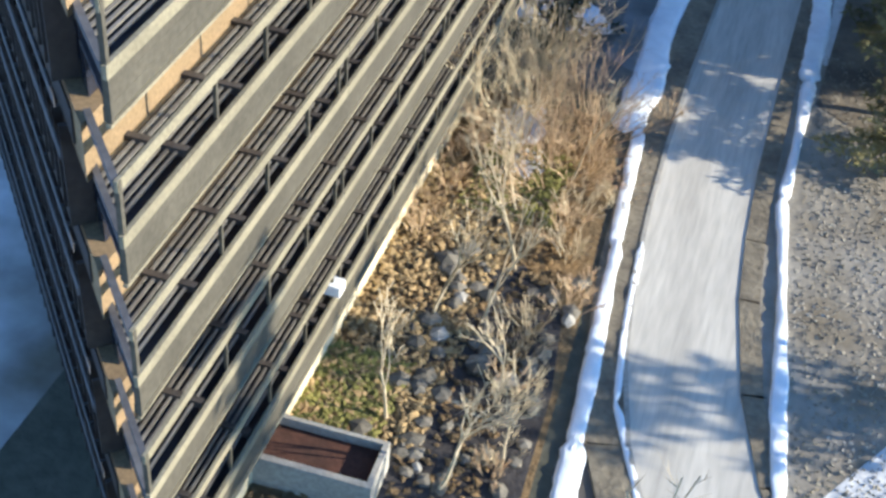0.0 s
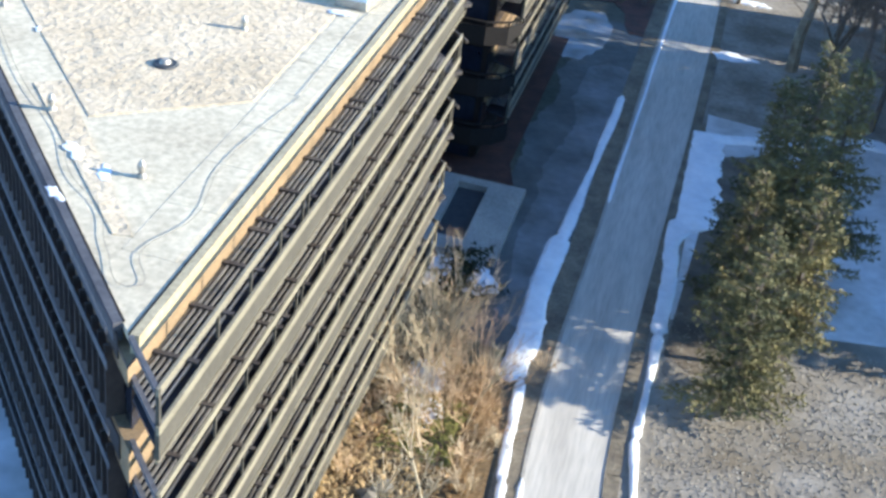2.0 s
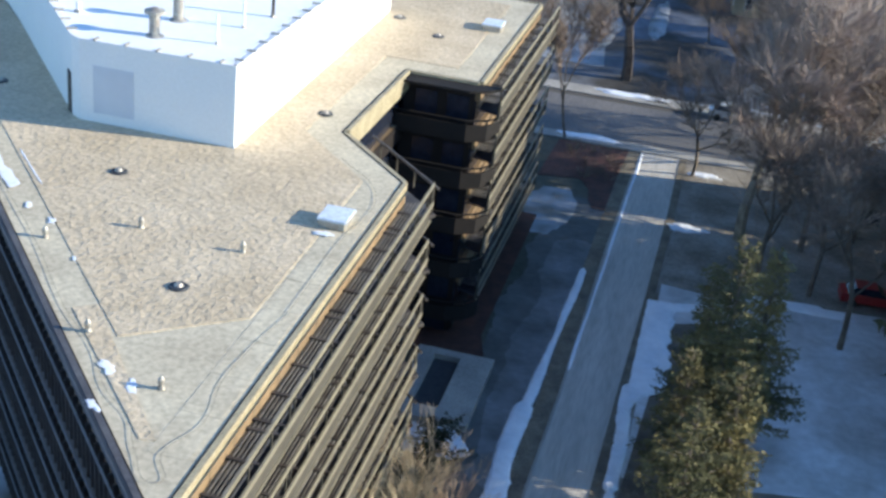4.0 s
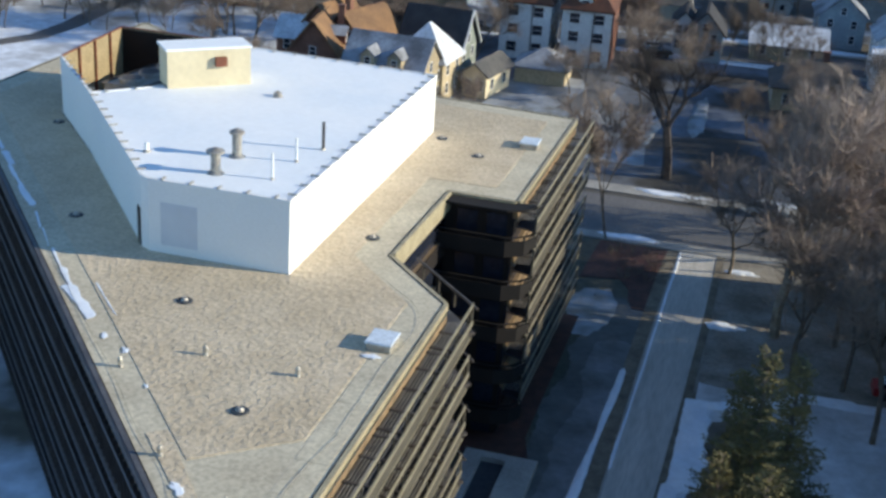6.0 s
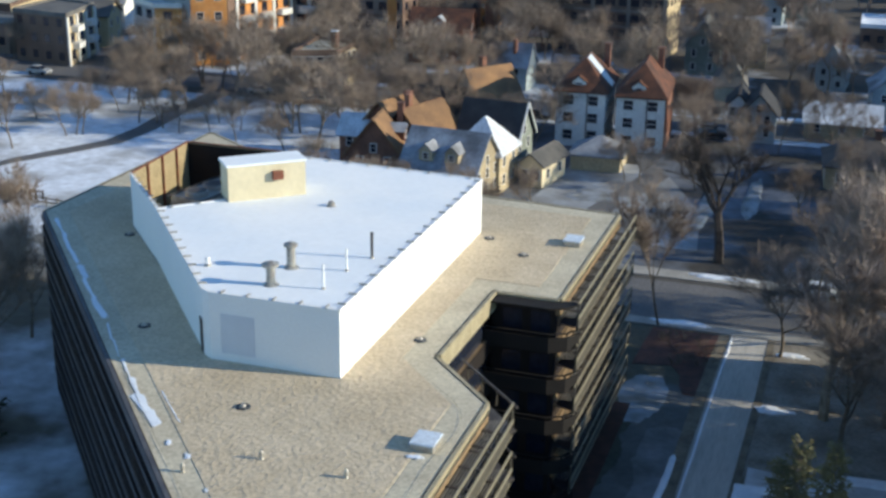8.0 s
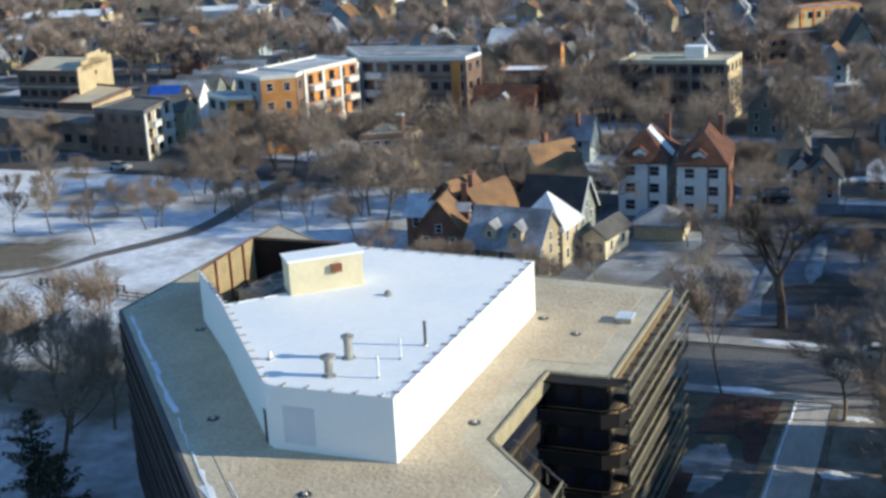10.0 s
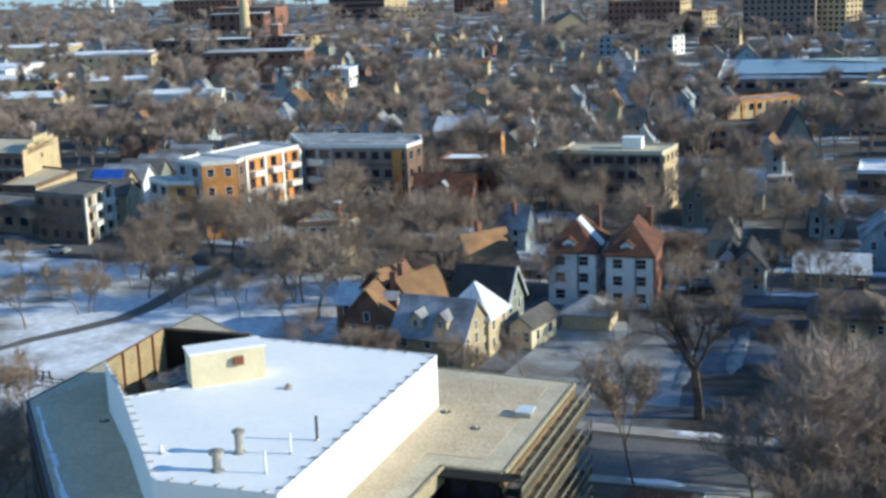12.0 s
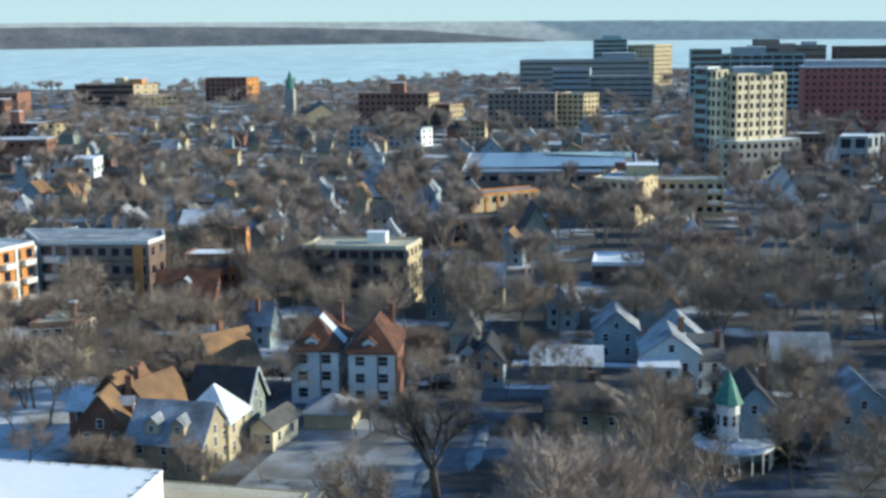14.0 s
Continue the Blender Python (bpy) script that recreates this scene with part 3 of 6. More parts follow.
vent(-7.8, 17.3, ZP, 0.1, 0.2, 0.26, GALV, "low roof drain on the white roof")
for x, y in ((4.5, -10.1), (-0.1, -9.8), (-3.1, -12.2), (1.9, -18.2), (5.8, -20.6)):
    vent(x, y, ZR, 0.22, 0.08, 0.12, GALV, "short grey vent pipe in the gravel")
DRAIN = material("dark_drain", (0.03, 0.035, 0.045), (0.05, 0.055, 0.06), 3, 0.5)
for x, y in ((3.4, -13.9), (-3.5, -5.0), (-14.1, 2.9), (-24.0, 17.6), (1.0, 26.0), (4.3, 23.3), (2.4, 6.6)):
    d = thing("roof_drain", "dark round roof drain in the gravel", "drain", "roof drains", at=(x, y, ZR + 0.03))
    bm = bmesh.new()
    tube(bm, (0, 0, -0.02), (0, 0, 0.05), 0.42, 0.36, 16)
    part("sump", bm, DRAIN, d)
    bm = bmesh.new()
    tube(bm, (0, 0, 0.04), (0, 0, 0.16), 0.2, 0.12, 12)
    part("strainer", bm, GALV, d)


def skylight(x, y):
    s = thing("roof_hatch", "pale blue square roof hatch on a low kerb", "roof hatch", "roof hatches", at=(x, y, ZR))
    bm = bmesh.new()
    box(bm, -0.58, 0.58, -0.7, 0.7, -0.02, 0.34)
    part("kerb", bm, GALV, s)
    bm = bmesh.new()
    box(bm, -0.66, 0.66, -0.78, 0.78, 0.34, 0.46)
    bmesh.ops.bevel(bm, geom=bm.edges[:], offset=0.03, segments=2, affect="EDGES")
    part("lid", bm, SKYLIGHT, s)


skylight(7.05, -5.8)
skylight(7.1, 27.0)
r = random.Random(41)
for i, (p, q, w) in enumerate((((-31, 18.8), (-24, 10.8), 0.55), ((-24, 10.8), (-17.2, 3.2), 0.7), ((-12.6, -2.0), (-9.2, -5.9), 0.5), ((-9.6, -5.5), (-6.6, -8.8), 0.95), ((-8.6, -4.6), (-5.6, -8.0), 0.12), ((-16.5, 2.4), (-13, -1.6), 0.2))):
    n = max(1, round(math.dist(p, q) / 3.4))
    for j in range(n):
        a, b = (Vector(p).lerp(Vector(q), (j + v) / n) + Vector((r.uniform(-0.12, 0.12), r.uniform(-0.12, 0.12))) for v in (r.uniform(-0.15, 0.05), r.uniform(0.9, 1.15)))
        o = snow(wavy(a, b, w * r.uniform(0.4, 0.8), 300 + 10 * i + j, 0.12, 0.6), 0.008, 300 + 10 * i + j, "broken streak of thin snow lying along the roof edge", 0)
        o.location.z = ZR + 0.015
for i, (x, y, a) in enumerate(((3.6, -20.1, 0.45), (4.9, -20.9, 0.4), (4.2, -22.3, 0.35), (-3.6, -10.8, 0.3), (-1.2, -13.4, 0.2), (-5.2, -9.9, 0.3))):
    o = snow(blob(x, y, a, a * 0.5, 320 + i, 22, 0.5, 2.3), 0.015, 320 + i, "small thin patch of snow on the roof")
    o.location.z = ZR + 0.015
o = snow(blob(6.9, -7.1, 0.45, 0.25, 330, 24, 0.4), 0.04, 330, "small heap of snow beside the roof hatch")
o.location.z = ZR + 0.03
CABLE = material("roof_cable", (0.16, 0.15, 0.14), (0.22, 0.21, 0.19), 3, 0.7)


def cable(points, z, r=0.01):
    cu = bpy.data.curves.new("cable", "CURVE")
    cu.dimensions, cu.bevel_depth, cu.bevel_resolution = "3D", r, 1
    sp = cu.splines.new("BEZIER")
    sp.bezier_points.add(len(points) - 1)
    for b, p in zip(sp.bezier_points, points):
        b.co = (*p, z)
        b.handle_left_type = b.handle_right_type = "AUTO"
    cu.materials.append(CABLE)
    return tagged(new("lightning_cable", cu), "thin dark cable lying along the roof edge", "cable")


cable([(8.0, -14), (7.6, -17), (7.5, -19.5), (7.9, -22), (7.4, -24), (7.9, -25.4), (6.6, -24.2), (5.6, -22.6), (4.2, -21.4), (2.6, -19.2), (0.6, -17.3), (-3, -13), (-7, -8.6), (-13, -1.7)], ZR + 0.05, 0.008)
cable([(7.9, -14), (7.8, -8), (7.7, -2), (5.0, 1.2)], ZR + 0.05, 0.008)


# ---- plants ----
BARK = material("grey_brown_bark", (0.20, 0.165, 0.13), (0.12, 0.10, 0.082), 2.0, 0.95, fine=14, vary=0.15)
BLACKBARK = material("dark_wet_bark", (0.075, 0.062, 0.055), (0.045, 0.038, 0.036), 2.0, 0.95, fine=14)
PALEBARK = material("pale_sycamore_bark", (0.42, 0.37, 0.28), (0.24, 0.20, 0.15), 1.2, 0.9, fine=8)
TWIG = material("brown_grey_twigs", (0.31, 0.245, 0.197), (0.20, 0.157, 0.13), 0.3, 0.95, vary=0.2)
FARTWIG = material("grey_brown_far_twigs", (0.37, 0.295, 0.255), (0.23, 0.185, 0.165), 0.05, 0.95)
DRYTWIG = material("dry_reddish_twigs", (0.64, 0.47, 0.31), (0.48, 0.33, 0.20), 0.6, 0.95, vary=0.15)
PALETWIG = material("bleached_dry_stalks", (0.58, 0.48, 0.34), (0.42, 0.34, 0.23), 0.6, 0.95, vary=0.15)
NEEDLE = material("spruce_needles", (0.26, 0.22, 0.095), (0.09, 0.095, 0.05), 0.35, 0.8, fine=6, vary=0.1)
DARKLEAF = material("dark_evergreen", (0.03, 0.038, 0.02), (0.018, 0.024, 0.014), 1.0, 0.8, fine=6)
LEAF = material("fallen_oak_leaves", (0.40, 0.28, 0.14), (0.24, 0.165, 0.085), 1.4, 0.9, fine=12)
MOSS = material("yellow_green_groundcover", (0.22, 0.20, 0.06), (0.12, 0.12, 0.04), 1.0, 0.95, fine=8)
ROCK = material("grey_field_stone", (0.19, 0.17, 0.14), (0.11, 0.10, 0.085), 1.5, 0.9, bump=0.01, fine=9, vary=0.25)


def rods(segs, sides=3):
    """Vertices and faces of tapered rods (p, q, r0, r1)."""
    vs, fs = [], []
    for p, q, r0, r1 in segs:
        d = q - p
        if d.length < 1e-5:
            continue
        d.normalize()
        u = d.orthogonal().normalized()
        w = d.cross(u)
        o = len(vs)
        for c, r in ((p, r0), (q, r1)):
            for i in range(sides):
                a = 2 * math.pi * i / sides
                vs.append(c + r * (u * math.cos(a) + w * math.sin(a)))
        for i in range(sides):
            j = (i + 1) % sides
            fs.append((o + i, o + j, o + sides + j, o + sides + i))
    return vs, fs


def rod_mesh(name, segs, mat, sides=3):
    vs, fs = rods(segs, sides)
    me = bpy.data.meshes.new(name)
    me.from_pydata(vs, [], fs)
    me.materials.append(mat)
    return me


def grow(seed, height, spread, forks, depth, twig_r, trunk_r, lean=0.0):
    """Rods of trunk and limbs of a bare tree at the origin, and the places of its outer shoots."""
    r = random.Random(seed)
    wood, fine, shoots = [], [], []

    def branch(p, d, length, rad, level):
        n = 3
        for i in range(n):
            bend = Vector((r.uniform(-1, 1), r.uniform(-1, 1), r.uniform(-0.2, 0.5))) * 0.2
            d = (d + bend).normalized()
            q = p + d * length / n
            r1 = max(twig_r, rad * (1 - 0.3 / n))
            (wood if level < 2 else fine).append((p, q, rad, r1))
            if level >= 2:
                shoots.append((p, q, d))
            p, rad = q, r1
            if level < depth and i > 0:
                side(p, d, length, rad, level)
        if level < depth:
            for _ in range(forks):
                side(p, d, length, rad, level, 0.75)

    def side(p, d, length, rad, level, along_it=1.0):
        v = d.orthogonal().normalized()
        v.rotate(Matrix.Rotation(r.uniform(0, 6.283), 3, d))
        k = r.uniform(0.45, 0.95) * spread
        nd = (d + v * k * along_it + Vector((0, 0, 0.2))).normalized()
        branch(p, nd, length * r.uniform(0.6, 0.85), max(twig_r, rad * r.uniform(0.5, 0.68)), level + 1)

    branch(Vector((0, 0, -0.1)), Vector((lean, 0, 1)).normalized(), height * 0.33, trunk_r, 0)
    return wood, fine, shoots


def spikes(shoots, count, length, rad, seed):
    """Fine tapering twigs along the shoots."""
    r = random.Random(seed)
    vs, fs = [], []
    for _ in range(count):
        p, q, d = shoots[r.randrange(len(shoots))]
        b = p.lerp(q, r.random())
        t = (d * 0.7 + Vector((r.uniform(-1, 1), r.uniform(-1, 1), r.uniform(-0.4, 0.9)))).normalized()
        e = b + t * length * r.uniform(0.5, 1.3)
        u = t.orthogonal().normalized() * rad
        u.rotate(Matrix.Rotation(r.uniform(0, 3.14), 3, t))
        f = b.lerp(e, r.uniform(0.3, 0.5))
        g = f + (t + Vector((r.uniform(-1, 1), r.uniform(-1, 1), r.uniform(-0.5, 0.8)))).normalized() * length * 0.5
        o = len(vs)
        vs += [b + u, b - u, e, f + u * 0.8, f - u * 0.8, g]
        fs += [(o, o + 1, o + 2), (o + 3, o + 4, o + 5)]
    return vs, fs


TREES = {}


def tree_kind(key, seed, height, spread=0.9, forks=2, depth=3, twig_r=0.022, trunk_r=0.22, bark=None, twig=None, lean=0.0, twigs=1350, twig_len=2.0, fine_r=0.024):
    wood, fine, shoots = grow(seed, height, spread, forks, depth, twig_r, trunk_r, lean)
    vs, fs = rods(fine, 3)
    v2, f2 = spikes(shoots, twigs, twig_len, fine_r, seed)
    o = len(vs)
    crown = bpy.data.meshes.new("crown")
    crown.from_pydata(vs + v2, [], fs + [tuple(k + o for k in f) for f in f2])
    crown.materials.append(twig or TWIG)
    TREES[key] = (rod_mesh("trunk", wood, bark or BARK, 5), crown)


def tree(key, x, y, size=1.0, turn=0.0, label="bare deciduous tree with grey-brown twigs", group="bare trees", name="bare_tree"):
    t = tagged(new(name), label, "tree", group)
    t.matrix_basis = Matrix.LocRotScale((x, y, 0), Euler((0, 0, turn)), (size, size, size))
    for nm, me in zip(("trunk", "crown"), TREES[key]):
        o = new(nm, me)
        o.parent = t
    return t


for i in range(6):
    tree_kind("street%d" % i, 20 + i, 12.5 + i % 3, 1.1 + 0.15 * (i % 3), 3, 3, 0.015, 0.2)
tree_kind("slim", 31, 16, 0.4, 2, 3, 0.022, 0.13, twigs=1800)
tree_kind("big", 33, 17, 1.35, 2, 3, 0.04, 0.62, BLACKBARK, BLACKBARK, twigs=2600, twig_len=2.0, fine_r=0.016)
tree_kind("sycamore", 35, 18, 1.1, 3, 3, 0.04, 0.36, PALEBARK, FARTWIG, twigs=6500, twig_len=1.7)
tree_kind("sapling", 37, 6.0, 0.7, 2, 2, 0.014, 0.06, PALETWIG, PALETWIG, 0.1, 90, 0.5, 0.009)
tree_kind("sapling2", 38, 5.2, 0.8, 2, 2, 0.014, 0.055, PALETWIG, PALETWIG, 0.35, 90, 0.5, 0.009)
tree_kind("park", 39, 9, 1.0, 3, 3, 0.02, 0.14, twigs=1600, twig_len=0.9, fine_r=0.014)


def conifer(x, y, h, width, seed, mat=None, label="tall green spruce with drooping branches", name="spruce", coarse=1.0, base=0.10):
    """Whorls of limbs with side twigs, each twig set with short tufts of needles."""
    r = random.Random(seed)
    t = thing(name, label, "tree", "spruces", at=(x, y, 0))
    wood, vs, fs = [(Vector((0, 0, -0.1)), Vector((0, 0, h * 0.5)), 0.2, 0.12), (Vector((0, 0, h * 0.5)), Vector((0, 0, h * 0.96)), 0.12, 0.02)], [], []
    level, turn = h * base, 0.0
    while level < h * 0.985:
        f = 1 - level / h
        n = max(4, int(3 * f) + 4)
        turn += r.uniform(0.3, 0.9)
        for i in range(n):
            a = turn + 2 * math.pi * (i + r.uniform(-0.35, 0.35)) / n
            out, sidev = Vector((math.cos(a), math.sin(a), 0)), Vector((-math.sin(a), math.cos(a), 0))
            if r.random() < 0.12:
                continue
            reach = (width * f ** 0.66 + 0.18) * r.uniform(0.34, 1.22)
            z0 = level + r.uniform(-0.22, 0.22)
            rise = 0.55 - 0.85 * f
            steps = max(3, int(reach / (0.19 * coarse)))
            last = Vector((0, 0, z0))
            for s in range(1, steps + 1):
                k = s / steps
                c = out * reach * k + Vector((0, 0, z0 + reach * (rise * k - 0.12 * k + 0.22 * k * k)))
                if s == steps // 2 or s == steps:
                    wood.append((last, c, 0.035, 0.012))
                    last = c
                for sd in (-1, 1):
                    tl = (0.22 + 0.36 * reach * (1 - k * 0.75)) * r.uniform(0.6, 1.15)
                    d = (out * r.uniform(0.5, 1.0) + sidev * sd + Vector((0, 0, r.uniform(-0.35, 0.1)))).normalized()
                    m = max(2, int(tl / (0.13 * coarse)))
                    for q in range(m):
                        p = c + d * tl * (q + r.random()) / m
                        for _ in range(3):
                            w = (d * 0.7 + Vector((r.uniform(-1, 1), r.uniform(-1, 1), r.uniform(-0.7, 0.8)))).normalized()
                            u = w.orthogonal() * 0.035 * coarse
                            u.rotate(Matrix.Rotation(r.uniform(0, 3.14), 3, w))
                            o = len(vs)
                            vs += [p - u, p + u, p + w * r.uniform(0.14, 0.30) * coarse ** 0.7]
                            fs.append((o, o + 1, o + 2))
        level += 0.43 * (0.6 + 0.55 * f) * (0.5 + 0.5 * min(coarse, 2.0))
    tr = new("trunk", rod_mesh("trunk", wood, BARK, 5))
    tr.parent = t
    me = bpy.data.meshes.new("crown")
    me.from_pydata(vs, [], fs)
    me.materials.append(mat or NEEDLE)
    c = new("crown", me)
    c.parent = t
    return t


for i, (x, y, h, w, b) in enumerate(((23.9, -2.0, 9.0, 2.7, 0.12), (23.3, 3.2, 9.2, 2.2, 0.28), (25.8, 2.0, 9.5, 2.7, 0.25), (24.9, 6.0, 14.2, 2.8, 0.2), (23.9, 9.4, 10.8, 2.2, 0.2), (26.8, 9.6, 12.2, 2.7, 0.15))):
    conifer(x, y, h, w, 1 + i, base=b)
# unseen rows of spruces added in the east to shade drive and lawn
for i in range(27):
    y = 8.6 + (i % 9) * 3.8
    conifer(40 + 4.5 * (i // 9) + i % 2, y + 1.4 * (i // 9), min(16.5 + 2.5 * (i // 9) + i % 3, 11.0 + (43 - y) * 0.36), 4.2, 210 + i, coarse=3.4)
# three more out of view, added for the shade on bed and lower front
for i, (x, y, h) in enumerate(((40, -19, 19), (45, -24, 20), (39, -12, 13))):
    conifer(x, y, h, 3.4, 24 + i, coarse=2.4)
conifer(11.0, 2.0, 2.7, 2.1, 30, DARKLEAF, "low dark evergreen bush beside the wall", "evergreen_bush", base=0.02)
conifer(-43, 19, 7, 3.4, 31, DARKLEAF, "dark evergreen beside the snowy park", "evergreen_bush", coarse=1.5, base=0.02)
conifer(-36, 13, 6, 3.4, 38, DARKLEAF, "dark evergreen at the foot of the building", "evergreen_bush", coarse=1.5, base=0.02)
conifer(41, 113, 7, 2.6, 32, DARKLEAF, "dark evergreen in front of the white house", "evergreen_bush", coarse=1.6)
for i, (x, y, h) in enumerate(((43.2, 97, 5.5), (52.5, 96, 6), (44.8, 107, 6.5), (37.5, 112, 6))):
    conifer(x, y, h, 2.6, 33 + i, DARKLEAF, "dark evergreen beside the turreted house", "evergreen_bush", coarse=1.8)


def shrub(x, y, h, w, seed, mat, n=16, label="dry leafless shrub in the planting bed", up=1.0, fine=0.006):
    """Several stems from one foot that fork again and again into thin twigs."""
    r = random.Random(seed)
    segs = []

    def fork(p, d, length, rad, depth):
        for _ in range(2):
            d = (d + Vector((r.uniform(-1, 1), r.uniform(-1, 1), r.uniform(-0.4, 0.5))) * 0.2).normalized()
            q = p + d * length / 2
            segs.append((p, q, rad, rad * 0.85))
            p, rad = q, rad * 0.85
            if depth:
                e = (d + Vector((r.uniform(-1, 1), r.uniform(-1, 1), r.uniform(-0.3, 0.6))) * 0.7).normalized()
                fork(p, e, length * r.uniform(0.55, 0.8), max(fine, rad * 0.62), depth - 1)
        if depth:
            fork(p, d, length * 0.7, max(fine, rad * 0.75), depth - 1)

    for i in range(n):
        a, k = r.uniform(0, 6.283), math.sqrt(r.random())
        p = Vector((math.cos(a) * k * w * 0.3, math.sin(a) * k * w * 0.3, -0.05))
        d = Vector((math.cos(a) * k * w / h, math.sin(a) * k * w / h, up)).normalized()
        fork(p, d, h * r.uniform(0.3, 0.46), 0.024 * min(1.2, 0.45 + h * 0.16), 3)
    o = new("shrub", rod_mesh("shrub", segs, mat))
    o.location = (x, y, 0.02)
    return tagged(o, label, "shrub", "shrubs")


r = random.Random(8)
for i in range(8):
    shrub(13.6 + r.uniform(-1.0, 0.9), -8.2 + i * 0.75 + r.uniform(-0.3, 0.3), r.uniform(2.3, 3.6), r.uniform(2.6, 3.6), 50 + i, DRYTWIG, 12, "dry reddish-tan leafless shrub beside the drive")
for i in range(7):
    shrub(10.8 + r.uniform(-0.9, 0.9), -6.6 + i * 0.95, r.uniform(2.6, 4.6), r.uniform(1.6, 2.2), 70 + i, PALETWIG, 8, "pale tangled leafless shrub by the building", fine=0.009)
for i in range(12):
    shrub(14.9 + r.uniform(-0.9, 0.4), -20.5 + i * 1.15, r.uniform(0.7, 1.5), r.uniform(0.7, 1.3), 90 + i, r.choice((PALETWIG, DRYTWIG)), 8, "bleached dry stalks at the edge of the bed", fine=0.008)
for i in range(6):
    shrub(9.9 + r.uniform(-0.4, 0.4), -12 + i * 1.4, r.uniform(0.8, 1.5), r.uniform(0.6, 1.0), 110 + i, DRYTWIG, 9, "rust-brown dry shrub against the wall", fine=0.008)
shrub(15.9, -2.2, 1.0, 0.8, 130, DRYTWIG, 10, "tuft of dry orange grass at the kerb")
for i, (x, y, k, s, a) in enumerate(((11.4, -15.2, "sapling", 1.1, 0.2), (11.6, -19.6, "sapling2", 1.0, 2.2), (13.5, -21.3, "sapling2", 1.2, 0.3), (13.1, -12.3, "sapling", 1.1, 3.4), (12.8, -15.1, "sapling", 1.0, 1.1), (14.3, -17.4, "sapling2", 0.9, 4.0), (9.9, -6.0, "sapling", 1.2, 5.0), (14.8, -20.2, "sapling", 0.8, 1.8), (12.4, -9.5, "sapling2", 1.0, 2.9), (13.6, -7.2, "sapling", 0.9, 0.9), (17.6, -25.4, "sapling", 1.5, 0.7))):
    tree(k, x, y, s, a, "thin bare sapling with pale crooked branches", "saplings", "sapling")


def litter(name, mat, n, x0, x1, y0, y1, size, seed, label, lift=0.05):
    r = random.Random(seed)
    vs, fs = [], []
    for _ in range(n):
        c = Vector((r.uniform(x0, x1), r.uniform(y0, y1), lift + r.uniform(0, 0.08)))
        a, s = r.uniform(0, 6.283), size * r.uniform(0.6, 1.4)
        u = Vector((math.cos(a), math.sin(a), r.uniform(-0.5, 0.5))) * s
        w = Vector((-math.sin(a), math.cos(a), r.uniform(-0.5, 0.5))) * s * 0.7
        o = len(vs)
        vs += [c - u, c - w * 0.8, c + u, c + w]
        vs.append(c + Vector((0, 0, 0.35 * s)))
        fs += [(o, o + 1, o + 4), (o + 1, o + 2, o + 4), (o + 2, o + 3, o + 4), (o + 3, o, o + 4)]
    me = bpy.data.meshes.new(name)
    me.from_pydata(vs, [], fs)
    me.materials.append(mat)
    return tagged(new(name, me), label, "leaves", kind="stuff")


# darker ground over the right part of the bed
DARKBED = material("dark_bed_ground", (0.055, 0.05, 0.05), (0.035, 0.032, 0.034), 0.9, 0.95, bump=0.05, fine=6)
sheet("planting_bed", [(13.3, -12.0), (11.5, -13.4), (10.6, -15.4), (11.5, -18.2), (12.0, -20.2), (12.6, -24.6), (15.7, -24.6), (15.4, -17), (14.9, -13.6)], 0.055, DARKBED, "darker part of the bed strewn with stones", category="bed")
litter("fallen_leaves", LEAF, 1900, 8.9, 12.6, -20.5, -7.5, 0.16, 3, "curled tan oak leaves lying in the bed")
litter("fallen_leaves", LITTER, 1600, 9.0, 14.5, -24.5, -3.5, 0.15, 4, "dark rotting leaves lying in the bed")
litter("groundcover", MOSS, 1500, 9.0, 11.6, -21.0, -17.3, 0.13, 5, "yellow-green groundcover beside the wall")
litter("groundcover", MOSS, 900, 10.5, 13.6, -10.0, -6.0, 0.13, 6, "yellow-green groundcover under the shrubs")
# field stones in the bed
r = random.Random(12)
for i in range(75):
    bm = bmesh.new()
    bmesh.ops.create_icosphere(bm, subdivisions=1, radius=1.0)
    for v in bm.verts:
        v.co *= r.uniform(0.75, 1.15)
        v.co.z *= 0.55
    s = r.uniform(0.15, 0.42)
    x, y = r.uniform(11.0, 15.2), r.uniform(-22.5, -12.0)
    o = solid("field_stone", bm, ROCK if i % 14 else CONCRETE, "rounded grey field stone in the leafy bed" if i % 14 else "pale limestone lump in the leafy bed", "stone", "field stones")
    o.matrix_basis = Matrix.LocRotScale((x, y, 0.1), Euler((0, 0, r.uniform(0, 6))), (s, s * r.uniform(0.7, 1.2), s))

# tufts of frosted grass on the lit lawn
TUFT = material("dry_grass", (0.31, 0.29, 0.26), (0.23, 0.20, 0.15), 0.6, 0.95)
r = random.Random(14)
vs, fs = [], []
for _ in range(17000):
    c = Vector((r.uniform(21.0, 37), -26 + 31 * r.random() ** 1.25, 0.0))
    a = r.uniform(0, 6.283)
    u = Vector((math.cos(a), math.sin(a), 0)) * r.uniform(0.04, 0.10)
    top = c + Vector((r.uniform(-0.08, 0.08), r.uniform(-0.08, 0.08), r.uniform(0.03, 0.085)))
    w = Vector((-u.y, u.x, 0)) * 0.6
    o = len(vs)
    vs += [c - u, c + u, c + w, top]
    fs += [(o, o + 1, o + 3), (o + 1, o + 2, o + 3), (o + 2, o, o + 3)]
me = bpy.data.meshes.new("grass")
me.from_pydata(vs, [], fs)
me.materials.append(TUFT)
tagged(new("grass", me), "tufts of frosted dry grass on the lawn", "grass", kind="stuff")

